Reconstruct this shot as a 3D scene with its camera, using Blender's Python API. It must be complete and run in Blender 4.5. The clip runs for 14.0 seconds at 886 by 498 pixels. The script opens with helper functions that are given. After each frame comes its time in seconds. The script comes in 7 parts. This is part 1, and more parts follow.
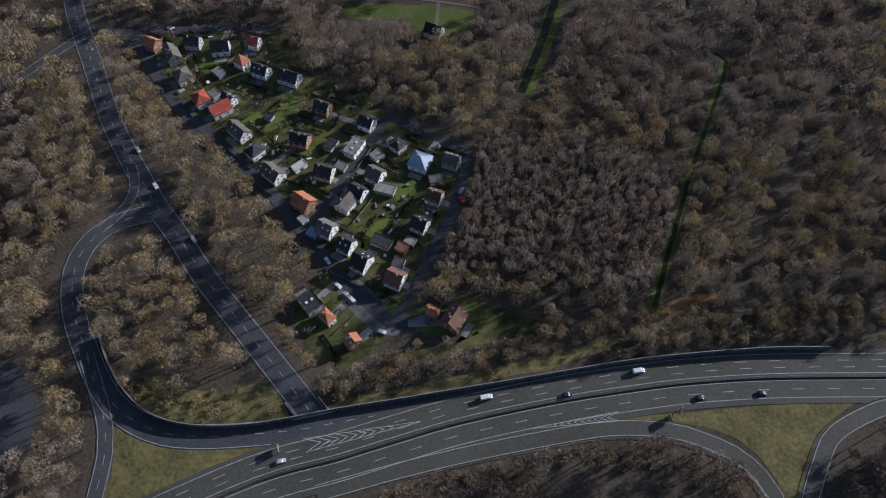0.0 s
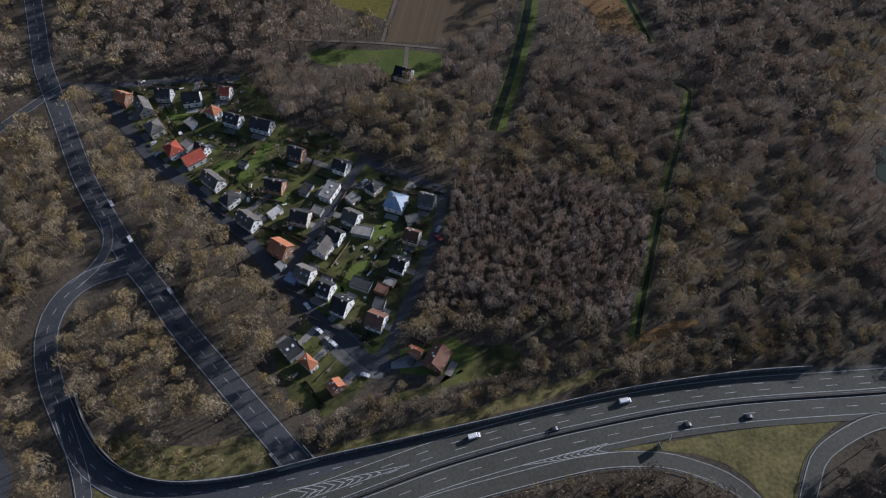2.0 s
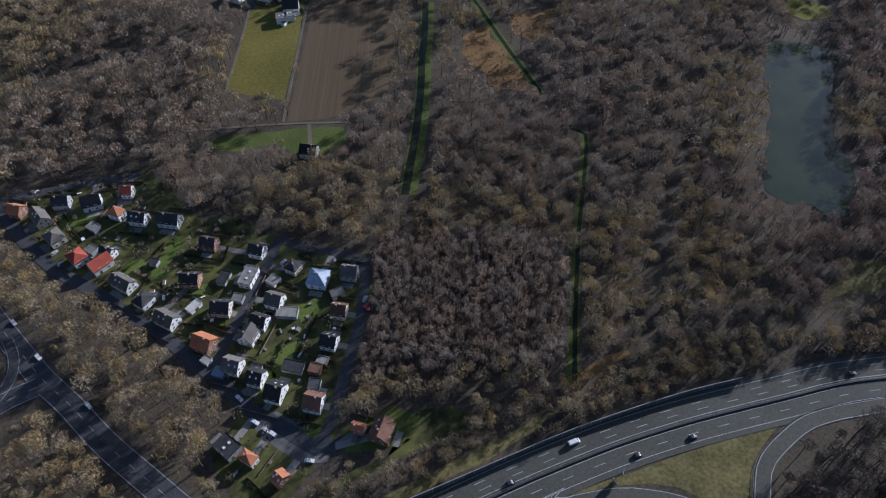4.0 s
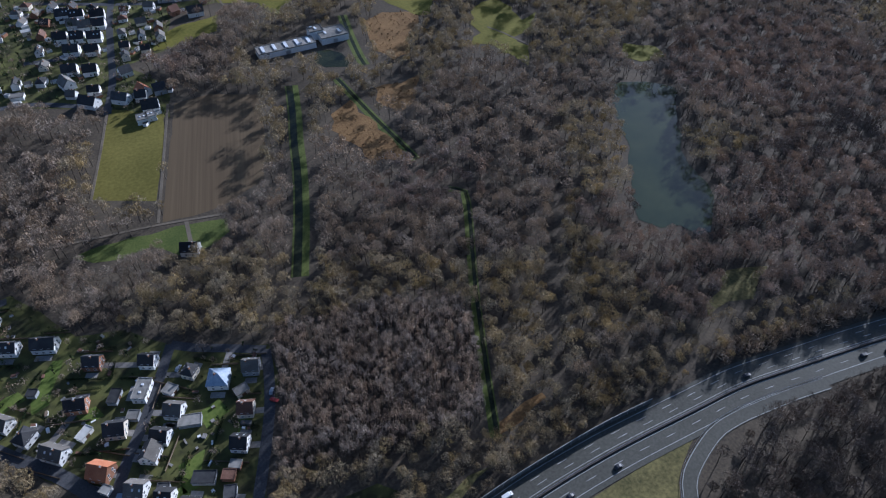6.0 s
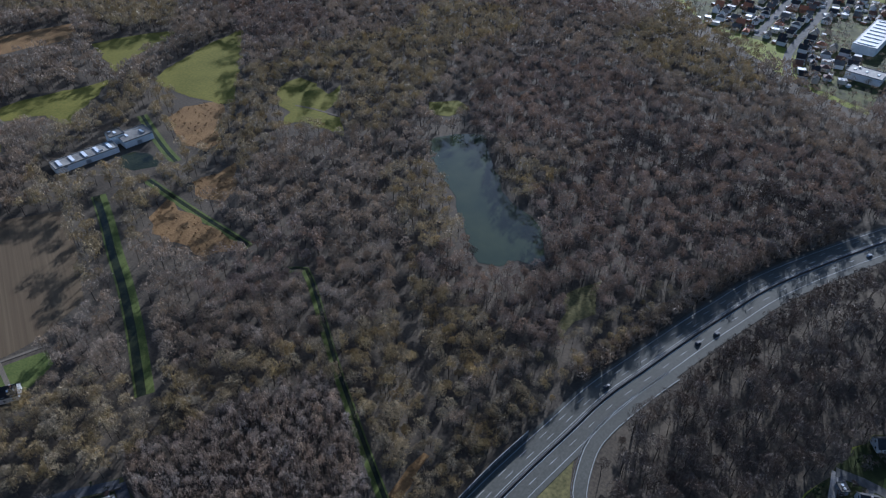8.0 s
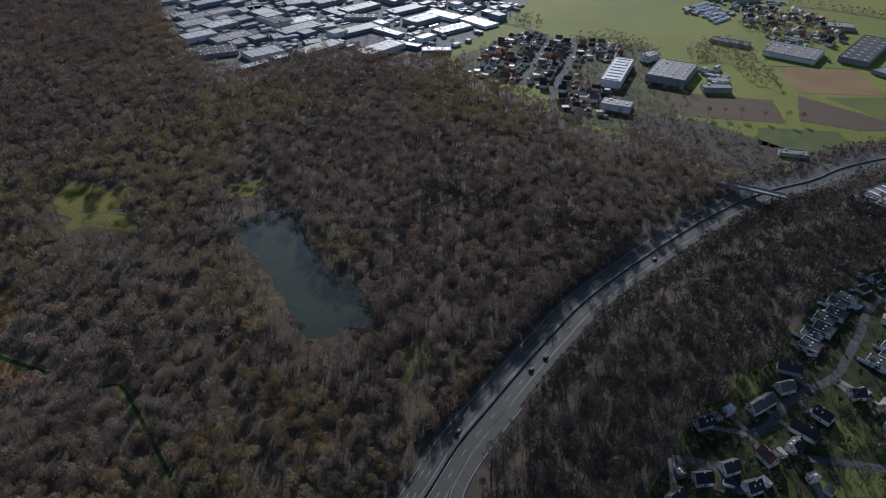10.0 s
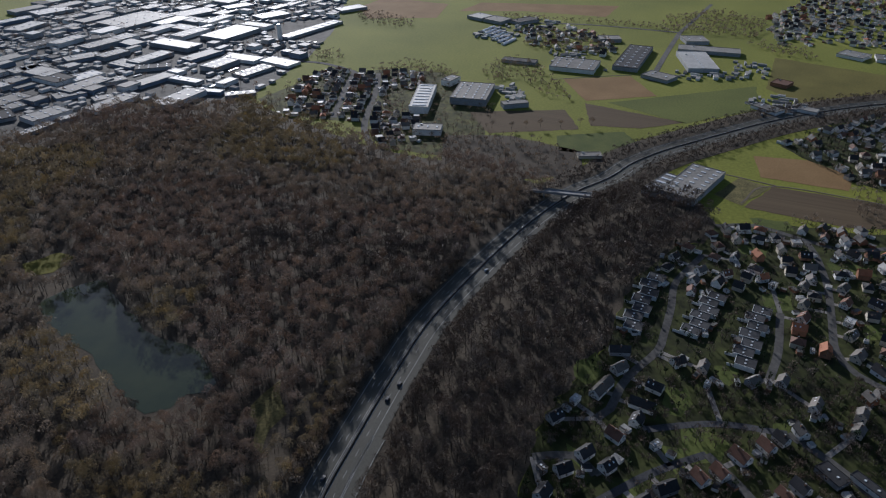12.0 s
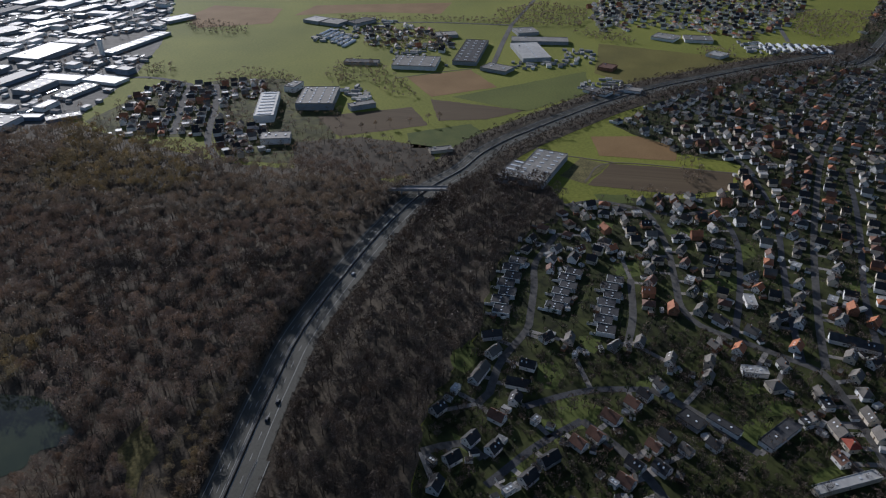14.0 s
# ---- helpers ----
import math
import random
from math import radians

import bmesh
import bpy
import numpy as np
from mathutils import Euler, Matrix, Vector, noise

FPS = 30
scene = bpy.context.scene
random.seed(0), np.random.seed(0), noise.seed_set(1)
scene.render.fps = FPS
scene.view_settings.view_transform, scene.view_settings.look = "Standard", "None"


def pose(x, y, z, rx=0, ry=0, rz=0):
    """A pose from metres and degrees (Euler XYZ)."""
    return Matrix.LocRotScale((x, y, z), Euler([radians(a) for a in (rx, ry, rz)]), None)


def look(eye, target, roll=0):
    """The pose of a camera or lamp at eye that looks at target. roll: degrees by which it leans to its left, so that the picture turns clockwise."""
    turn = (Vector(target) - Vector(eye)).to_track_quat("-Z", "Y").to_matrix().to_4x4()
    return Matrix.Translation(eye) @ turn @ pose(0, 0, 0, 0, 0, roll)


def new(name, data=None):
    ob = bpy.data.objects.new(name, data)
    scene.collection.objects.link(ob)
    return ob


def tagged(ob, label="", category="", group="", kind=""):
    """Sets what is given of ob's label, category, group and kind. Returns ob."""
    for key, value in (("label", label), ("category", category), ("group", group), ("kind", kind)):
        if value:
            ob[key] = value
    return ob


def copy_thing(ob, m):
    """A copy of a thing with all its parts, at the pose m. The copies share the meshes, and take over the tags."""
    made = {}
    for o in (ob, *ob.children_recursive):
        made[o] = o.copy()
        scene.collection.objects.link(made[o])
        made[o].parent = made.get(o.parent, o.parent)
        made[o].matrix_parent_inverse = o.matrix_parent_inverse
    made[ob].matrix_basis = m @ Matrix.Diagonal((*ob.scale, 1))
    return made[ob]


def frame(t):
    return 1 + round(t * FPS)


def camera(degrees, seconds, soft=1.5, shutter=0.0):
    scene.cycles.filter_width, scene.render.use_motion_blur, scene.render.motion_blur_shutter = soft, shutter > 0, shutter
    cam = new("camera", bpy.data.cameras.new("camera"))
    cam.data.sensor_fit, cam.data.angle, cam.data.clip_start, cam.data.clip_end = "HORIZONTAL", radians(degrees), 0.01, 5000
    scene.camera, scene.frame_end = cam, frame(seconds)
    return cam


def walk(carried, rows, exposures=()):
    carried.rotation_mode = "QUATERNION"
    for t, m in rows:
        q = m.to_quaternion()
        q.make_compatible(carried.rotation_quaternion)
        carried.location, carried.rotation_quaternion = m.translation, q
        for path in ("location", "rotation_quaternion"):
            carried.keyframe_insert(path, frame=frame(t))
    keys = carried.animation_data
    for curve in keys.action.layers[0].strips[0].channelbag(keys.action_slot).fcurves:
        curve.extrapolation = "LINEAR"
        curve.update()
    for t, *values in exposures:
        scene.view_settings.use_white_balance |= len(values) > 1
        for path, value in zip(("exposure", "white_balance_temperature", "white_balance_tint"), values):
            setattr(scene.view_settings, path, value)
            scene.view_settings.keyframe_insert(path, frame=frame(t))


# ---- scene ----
# ---------------------------------------------------------------- camera
cam = camera(65.77, 14.0, soft=1.15)
EYE = 300
# seconds, yaw, pitch, roll: the aircraft hovers and turns to its right while its lens tilts up
ROWS = [
    (0, 0.00, -59.00, -0.00),
    (0.5, 0.03, -58.23, -0.08),
    (1, 0.04, -57.50, -0.10),
    (1.5, -1.31, -56.64, -0.03),
    (2, -3.25, -55.76, -0.06),
    (4.5, -16.62, -48.95, 0.16),
    (5, -19.53, -47.56, 0.18),
    (5.5, -22.64, -46.13, 0.21),
    (6, -26.47, -44.73, 0.22),
    (6.5, -30.64, -43.35, 0.20),
    (7, -34.89, -41.94, 0.18),
    (7.5, -39.23, -40.56, 0.10),
    (8, -43.63, -39.16, 0.00),
    (10.5, -66.37, -32.49, -0.26),
    (11, -70.77, -31.83, -0.29),
    (11.5, -74.71, -31.31, -0.25),
    (12, -78.33, -31.13, -0.25),
    (12.5, -81.62, -31.13, -0.21),
    (13, -84.94, -31.12, -0.22),
    (13.5, -88.38, -31.11, -0.21),
    (14, -91.51, -31.11, -0.24),
]
EXPOSURES = [(0.0, 0.05, 5310, 16), (2.0, 0.05, 5310, 16), (5.0, 0.26, 4970, 16), (8.0, 0.46, 4800, 13), (10.5, -0.27, 5320, 14), (14.0, -0.36, 5430, 14)]
walk(cam, [(t, pose(0, 0, EYE, 90 + pitch, 0, yaw) @ pose(0, 0, 0, 0, 0, roll)) for t, yaw, pitch, roll in ROWS], EXPOSURES)

# ---------------------------------------------------------------- light
SUN_AZIMUTH, SUN_HEIGHT = radians(27), radians(20)
to_sun = Vector((math.cos(SUN_AZIMUTH) * math.cos(SUN_HEIGHT), math.sin(SUN_AZIMUTH) * math.cos(SUN_HEIGHT), math.sin(SUN_HEIGHT)))
sun = new("sun", bpy.data.lights.new("sun", "SUN"))
sun.data.energy, sun.data.angle, sun.data.color = 5.4, radians(0.53), (1.0, 0.91, 0.79)
sun.matrix_world = look(to_sun * 900, (0, 0, 0))
world = bpy.data.worlds.new("world")
scene.world = world
world.use_nodes = True
sky = world.node_tree.nodes.new("ShaderNodeTexSky")
sky.sky_type, sky.sun_disc = "NISHITA", False
sky.sun_elevation, sky.sun_rotation = SUN_HEIGHT, radians(90) - SUN_AZIMUTH
world.node_tree.links.new(sky.outputs[0], world.node_tree.nodes["Background"].inputs[0])
world.node_tree.nodes["Background"].inputs[1].default_value = 0.075

# ---------------------------------------------------------------- materials
def material(name, dark, light, scale=0.1, fine=2.0, rough=0.9, metal=0.0, bump=0.0, island=0.0, each=0.0, stretch=None, spec=0.12, through_light=0.0, crown=0.0):
    """Two colours mixed by a coarse and a fine noise; island and each vary the brightness of loose pieces and of objects,
    crown that of whole trees."""
    m = bpy.data.materials.new(name)
    m.use_nodes = True
    n, l = m.node_tree.nodes, m.node_tree.links
    b = n["Principled BSDF"]
    b.inputs["Roughness"].default_value, b.inputs["Metallic"].default_value = rough, metal
    b.inputs["Specular IOR Level"].default_value = spec
    co = n.new("ShaderNodeNewGeometry").outputs["Position"]
    if stretch:
        mp = n.new("ShaderNodeMapping")
        mp.vector_type = "TEXTURE"
        mp.inputs["Rotation"].default_value, mp.inputs["Scale"].default_value = (0, 0, radians(stretch[0])), (stretch[1], stretch[2], 1)
        l.new(co, mp.inputs[0])
        co = mp.outputs[0]
    a, f = n.new("ShaderNodeTexNoise"), n.new("ShaderNodeTexNoise")
    for q, s, d in ((a, scale, 4), (f, fine, 3)):
        q.inputs["Scale"].default_value, q.inputs["Detail"].default_value = s, d
        l.new(co, q.inputs["Vector"])
    add = n.new("ShaderNodeMath")
    add.operation = "ADD"
    l.new(a.outputs[0], add.inputs[0]), l.new(f.outputs[0], add.inputs[1])
    ramp = n.new("ShaderNodeMapRange")
    ramp.inputs["From Min"].default_value, ramp.inputs["From Max"].default_value = 0.72, 1.28
    l.new(add.outputs[0], ramp.inputs[0])
    mix = n.new("ShaderNodeMix")
    mix.data_type = "RGBA"
    mix.inputs[6].default_value, mix.inputs[7].default_value = (*dark, 1), (*light, 1)
    l.new(ramp.outputs[0], mix.inputs[0])
    out = mix.outputs[2]
    for amount, node, socket in ((island, "ShaderNodeNewGeometry", "Random Per Island"), (each, "ShaderNodeObjectInfo", "Random")):
        if amount:
            r = n.new("ShaderNodeMapRange")
            r.inputs["To Min"].default_value, r.inputs["To Max"].default_value = 1 - amount, 1 + amount
            l.new(n.new(node).outputs[socket], r.inputs[0])
            hsv = n.new("ShaderNodeHueSaturation")
            l.new(out, hsv.inputs["Color"]), l.new(r.outputs[0], hsv.inputs["Value"])
            out = hsv.outputs[0]
    if crown:
        cell, sep, r = n.new("ShaderNodeTexVoronoi"), n.new("ShaderNodeSeparateColor"), n.new("ShaderNodeMapRange")
        cell.voronoi_dimensions = "2D"
        cell.inputs["Scale"].default_value = 0.14
        r.inputs["To Min"].default_value, r.inputs["To Max"].default_value = 1 - crown, 1 + crown
        hsv = n.new("ShaderNodeHueSaturation")
        l.new(co, cell.inputs["Vector"]), l.new(cell.outputs["Color"], sep.inputs[0]), l.new(sep.outputs[0], r.inputs[0])
        tone = n.new("ShaderNodeMapRange")
        tone.inputs["To Min"].default_value, tone.inputs["To Max"].default_value = 0.75, 1.2
        l.new(sep.outputs[1], tone.inputs[0]), l.new(tone.outputs[0], hsv.inputs["Saturation"])
        l.new(out, hsv.inputs["Color"]), l.new(r.outputs[0], hsv.inputs["Value"])
        out = hsv.outputs[0]
    l.new(out, b.inputs["Base Color"])
    if through_light:
        tr, ms = n.new("ShaderNodeBsdfTranslucent"), n.new("ShaderNodeMixShader")
        ms.inputs[0].default_value = through_light
        l.new(out, tr.inputs[0]), l.new(b.outputs[0], ms.inputs[1]), l.new(tr.outputs[0], ms.inputs[2])
        l.new(ms.outputs[0], n["Material Output"].inputs[0])
    if bump:
        bp = n.new("ShaderNodeBump")
        bp.inputs["Strength"].default_value, bp.inputs["Distance"].default_value = 0.8, bump
        l.new(f.outputs[0], bp.inputs["Height"]), l.new(bp.outputs[0], b.inputs["Normal"])
    return m


MEADOW = material("meadow", (0.132, 0.145, 0.02), (0.225, 0.23, 0.036), 0.006, 0.3, bump=0.1)
PASTURE = material("pasture", (0.1, 0.09, 0.019), (0.17, 0.146, 0.035), 0.02, 0.4, bump=0.1)
RANK_MEADOW = material("rank_meadow", (0.1, 0.096, 0.016), (0.17, 0.152, 0.028), 0.03, 0.4, bump=0.1)
LAWN = material("lawn", (0.06, 0.08, 0.02), (0.115, 0.13, 0.034), 0.05, 0.8, bump=0.1)
VERGE = material("verge", (0.07, 0.065, 0.026), (0.195, 0.165, 0.065), 0.09, 0.55, bump=0.15)
LITTER = material("leaf_litter", (0.045, 0.037, 0.028), (0.108, 0.088, 0.062), 0.03, 0.6, bump=0.2)
REED = material("reed", (0.125, 0.074, 0.03), (0.24, 0.145, 0.06), 0.06, 0.7, bump=0.4)
PLOUGHED = material("ploughed_soil", (0.085, 0.06, 0.035), (0.125, 0.092, 0.053), 0.03, 0.4, bump=0.15, stretch=(77, 60, 1.0))
CROP = material("winter_crop", (0.085, 0.1, 0.022), (0.14, 0.155, 0.035), 0.01, 0.4, bump=0.1)
STUBBLE = material("stubble", (0.19, 0.115, 0.045), (0.27, 0.17, 0.075), 0.02, 0.6, bump=0.1)
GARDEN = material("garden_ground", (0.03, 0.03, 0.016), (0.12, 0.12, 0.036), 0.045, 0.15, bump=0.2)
YARD = material("yard_paving", (0.085, 0.082, 0.076), (0.17, 0.163, 0.15), 0.03, 0.3, rough=0.95)
# garden ground made darker: the shade between houses is in its colour
SUBURB_SHADED_SOIL = material("suburb_gardens", (0.014, 0.016, 0.008), (0.062, 0.07, 0.02), 0.04, 0.12, bump=0.2)
# a darkened yard grey: shade over the suburban streets is painted in
SHADED_STREET = material("street_asphalt", (0.06, 0.058, 0.055), (0.12, 0.115, 0.105), 0.03, 0.3, rough=0.9)
ESTATE = material("estate_paving", (0.085, 0.08, 0.068), (0.17, 0.16, 0.14), 0.02, 0.1, rough=0.85, spec=0.12)
ASPHALT = material("asphalt", (0.045, 0.046, 0.05), (0.085, 0.085, 0.088), 0.03, 1.2, rough=0.75)
ROADWAY = material("motorway_asphalt", (0.058, 0.056, 0.045), (0.096, 0.094, 0.078), 0.02, 0.8, rough=0.74, spec=0.14)
PATH = material("path_gravel", (0.1, 0.083, 0.062), (0.17, 0.142, 0.105), 0.06, 0.9)
PAINT = material("road_paint", (0.3, 0.3, 0.29), (0.5, 0.5, 0.48), 0.3, 2.0, rough=0.6)
CONCRETE = material("concrete", (0.22, 0.21, 0.2), (0.36, 0.35, 0.33), 0.2, 1.5)
WATER = material("pond_water", (0.024, 0.034, 0.018), (0.042, 0.052, 0.024), 0.01, 0.05, rough=0.05, spec=0.5)
DITCH = material("ditch_water", (0.016, 0.02, 0.01), (0.034, 0.038, 0.018), 0.05, 0.4, rough=0.15)
BARK = material("bark", (0.042, 0.034, 0.027), (0.095, 0.078, 0.062), 0.1, 1.0)
TWIG = material("twigs", (0.17, 0.127, 0.086), (0.345, 0.262, 0.18), 0.035, 0.12, rough=0.72, spec=0.38, island=0.08, through_light=0.16, crown=0.17)
PALE_TWIG = material("pale_twigs", (0.19, 0.14, 0.1), (0.4, 0.31, 0.23), 0.05, 0.2, rough=0.72, spec=0.38, island=0.08, through_light=0.16, crown=0.17)
OLIVE_TWIG = material("olive_twigs", (0.19, 0.14, 0.07), (0.37, 0.285, 0.15), 0.04, 0.15, rough=0.72, spec=0.38, island=0.08, through_light=0.16, crown=0.17)
RED_TWIG = material("reddish_twigs", (0.15, 0.105, 0.074), (0.31, 0.222, 0.16), 0.03, 0.12, rough=0.72, spec=0.38, island=0.08, through_light=0.16, crown=0.17)
# darkened copy of the twig colour, with the shade of backlit crowns painted in
SHADED_TWIG = material("dark_twigs", (0.075, 0.055, 0.04), (0.16, 0.12, 0.09), 0.03, 0.12, rough=0.6, spec=0.2, island=0.1, through_light=0.03, crown=0.3)
EVERGREEN = material("evergreen_needles", (0.012, 0.022, 0.008), (0.035, 0.055, 0.018), 0.1, 0.6, island=0.4)

# ---------------------------------------------------------------- mesh tools
def part(name, bm, mat, parent=None, label=""):
    me = bpy.data.meshes.new(name)
    bm.to_mesh(me)
    bm.free()
    me.materials.append(mat)
    ob = new(name, me)
    ob.parent = parent
    return tagged(ob, label)


def raw(name, verts, faces, mat, parent=None):
    me = bpy.data.meshes.new(name)
    me.from_pydata([tuple(v) for v in verts], [], faces)
    me.materials.append(mat)
    ob = new(name, me)
    ob.parent = parent
    return ob


def thing(name, label, category, group="", at=None):
    ob = tagged(new(name), label, category, group)
    if at is not None:
        ob.matrix_basis = at
    return ob


def curve(points, step=6.0):
    """A smooth line through the points, with a point about every step metres."""
    p = [Vector((*q, 0)) for q in points]
    p = [p[0] * 2 - p[1], *p, p[-1] * 2 - p[-2]]
    out = []
    for a, b, c, d in zip(p, p[1:], p[2:], p[3:]):
        k = max(1, int((c - b).length / step))
        for i in range(k):
            t = i / k
            out.append(0.5 * (2 * b + (c - a) * t + (2 * a - 5 * b + 4 * c - d) * t * t + (3 * b - a - 3 * c + d) * t ** 3))
    return out + [p[-2]]


def normals(line):
    out = []
    for i in range(len(line)):
        d = (line[min(i + 1, len(line) - 1)] - line[max(i - 1, 0)]).normalized()
        out.append(Vector((-d.y, d.x, 0)))
    return out


def beside(line, offset):
    return [p + n * offset for p, n in zip(line, normals(line))]


def ribbon(name, line, left, right, z, mat, parent=None):
    """A strip along a line, from right to left of it (metres), on top of a shallow bed."""
    v, f = [], []
    for p, n in zip(line, normals(line)):
        for o in (left, right):
            q = p + n * o
            v += [(q.x, q.y, z), (q.x, q.y, -0.3)]
    for i in range(len(line) - 1):
        a, b = 4 * i, 4 * i + 4
        f += [(a, a + 2, b + 2, b), (a + 1, a, b, b + 1), (a + 2, a + 3, b + 3, b + 2)]
    return raw(name, v, f, mat, parent)


def stripes(name, line, offset, z, width, mat, parent=None, dash=0.0, gap=0.0):
    """A painted line along a road; with dash and gap, a row of dashes."""
    v, f, run, on = [], [], 0.0, True
    side = [p + n * offset for p, n in zip(line, normals(line))]
    if not dash:
        for p, n in zip(side, normals(side)):
            v += [(p.x + n.x * width / 2, p.y + n.y * width / 2, z), (p.x - n.x * width / 2, p.y - n.y * width / 2, z)]
        f = [(2 * i, 2 * i + 1, 2 * i + 3, 2 * i + 2) for i in range(len(side) - 1)]
        return raw(name, v, f, mat, parent)
    dist = [0.0]
    for a, b in zip(side, side[1:]):
        dist.append(dist[-1] + (b - a).length)
    xs, ys = [p.x for p in side], [p.y for p in side]
    s = 0.0
    while s + dash < dist[-1]:
        a = Vector((np.interp(s, dist, xs), np.interp(s, dist, ys), 0))
        b = Vector((np.interp(s + dash, dist, xs), np.interp(s + dash, dist, ys), 0))
        d = (b - a).normalized() * width / 2
        k = len(v)
        v += [(a.x - d.y, a.y + d.x, z), (a.x + d.y, a.y - d.x, z), (b.x + d.y, b.y - d.x, z), (b.x - d.y, b.y + d.x, z)]
        f.append((k, k + 1, k + 2, k + 3))
        s += dash + gap
    return raw(name, v, f, mat, parent)


def sheet(name, poly, z, mat, label, category, ragged=0.0):
    """A flat patch of ground with a slightly ragged rim."""
    line = []
    for a, b in zip(poly, poly[1:] + poly[:1]):
        k = max(1, int(math.dist(a, b) / 8)) if ragged else 1
        for i in range(k):
            x, y = a[0] + (b[0] - a[0]) * i / k, a[1] + (b[1] - a[1]) * i / k
            line.append((x + ragged * noise.noise((x * 0.08, y * 0.08, 3)), y + ragged * noise.noise((x * 0.08, y * 0.08, 9))))
    bm = bmesh.new()
    top = bm.faces.new([bm.verts.new((x, y, z)) for x, y in line])
    bmesh.ops.triangulate(bm, faces=[top])
    bmesh.ops.recalc_face_normals(bm, faces=bm.faces)
    if sum(f.normal.z for f in bm.faces) < 0:
        bmesh.ops.reverse_faces(bm, faces=bm.faces)
    return tagged(part(name, bm, mat), label, category, kind="structure")


def inside(poly, x, y):
    hit = np.zeros(len(x), bool)
    for (ax, ay), (bx, by) in zip(poly, poly[1:] + poly[:1]):
        if ay != by:
            hit ^= ((ay > y) != (by > y)) & (x < (bx - ax) * (y - ay) / (by - ay) + ax)
    return hit


def near(line, x, y):
    """The distance of many places from a line."""
    best = np.full(len(x), 1e9)
    for a, b in zip(line, line[1:]):
        ax, ay, dx, dy = a[0], a[1], b[0] - a[0], b[1] - a[1]
        t = np.clip(((x - ax) * dx + (y - ay) * dy) / (dx * dx + dy * dy + 1e-9), 0, 1)
        best = np.minimum(best, np.hypot(x - ax - t * dx, y - ay - t * dy))
    return best


# ---------------------------------------------------------------- plan
MEDIAN = [(-330, -75), (-190, 10), (-90.3, 60.4), (-43.9, 75), (-20.5, 82.3), (3.5, 89.5), (29.6, 95.6), (56.3, 100.9), (79.5, 104.6), (106.8, 108.3), (133.9, 110.5), (159.3, 111.5), (198.9, 111.8), (229.2, 112), (260.7, 108.6), (303.2, 103.6), (335, 99), (387, 89.8), (465.6, 64.5), (544.7, 33.6), (611.1, -1.3), (656.6, -37.8), (697.4, -61.7), (737, -94.7), (772.9, -133.2), (815.6, -181.3), (853.8, -226.1), (892.6, -280.9), (927, -337.7), (960.8, -405.6), (1012.9, -510.4), (1057.6, -619.3), (1119.2, -754.3), (2300, -1650)]
FEEDER = [(-345, 655), (-308, 552), (-279, 472), *[(-262.9, 428.2), (-249.5, 391.3), (-239, 362.7), (-226, 336), (-213.2, 311), (-201.7, 287.4), (-190.3, 265.3), (-177.3, 244.4), (-164.1, 224.6), (-151.3, 205.9), (-136.8, 188.2), (-119.6, 164.9), (-98.2, 140.2), (-73.5, 111.9), (-57.7, 93.6)]]
LOOP = [(-153.5, 202.3), (-165.9, 198.4), (-176.3, 191.7), (-182.9, 181.4), (-184.8, 168.2), (-182.1, 153.9), (-175.8, 138.8), (-167.2, 124.4), (-157.7, 109.8), (-147.5, 98.3), (-135.5, 90.4), (-121.5, 85.5), (-104.5, 84.2), (-82.6, 85.4), (-63, 87.4), (-46, 90.6), (-21.3, 95.1), (3.9, 99.9)]
BRANCH = [(-166.1, 121.6), (-158.7, 108), (-152.5, 96.2), (-148.4, 86.2), (-146.3, 76.5), (-145.9, 66), (-145.9, 55.9), (-144.7, 43)]
EXIT_WEST = [(-53.2, 60.2), (-39.2, 64.1), (-20.3, 69.3), (3.4, 75), (28.8, 80.3), (58.6, 85.8), (77.3, 88), (99.4, 87), (113.3, 83), (126.5, 76.7), (135.4, 67.8), (139.5, 59.3), (139.9, 53.2)]
EXIT_EAST = [(270.4, 94), (249.8, 96.7), (229.7, 98.2), (212.6, 98.9), (196, 96.7), (172.7, 85.8), (162.6, 73.1), (154.5, 59.3), (151.6, 53.2)]
STREET_WEST = [(-225.6, 342.3), (-194.6, 336), (-175.3, 306.1), (-154, 277.4), (-132, 256.7), (-110.7, 234.2), (-92.7, 216.2), (-81.2, 201.5), (-66.6, 184), (-55, 167.4), (-40, 153.8), (-25.6, 139.5), (-16.9, 138.3)]
STREET_MIDDLE = [(-70.3, 191.6), (-63, 207.6), (-52.3, 226.4), (-41.2, 248.2), (-30.9, 270.2)]
STREET_EAST = [(-25.6, 139.5), (-17.7, 149.1), (-11.1, 164.8), (-2.7, 184.6), (6.2, 207.5), (11.7, 228.2), (14.5, 244.1)]
STREET_NORTH = [(-30.9, 270.2), (-20.9, 262.9), (-4.6, 254.4), (14.5, 244.1)]
STREET_TOP = [(-223.1, 342.3), (-192, 340.1), (-145.8, 343.2), (-109.7, 343.1)]
POND = [(345.7, 382.5), (362.9, 378.4), (377.5, 369), (387.3, 356.1), (372.8, 336.7), (360.9, 318.3), (348.9, 301.4), (335.9, 286.9), (328.8, 268.9), (329.1, 257.7), (329.4, 248.5), (321, 235.5), (306.8, 218.5), (295, 209), (286.7, 210.5), (281.5, 223.7), (268.2, 229.2), (262.3, 239.3), (270.3, 252.1), (278.5, 265.8), (292.9, 288.9), (306.8, 315.4), (319.7, 340.9), (332.1, 364)]
CANAL = [(106.1, 496.4), (96.6, 457.3), (86.6, 421.6), (76.8, 382.5), (65.1, 343.3), (53.8, 309.7), (46.3, 288.1)]
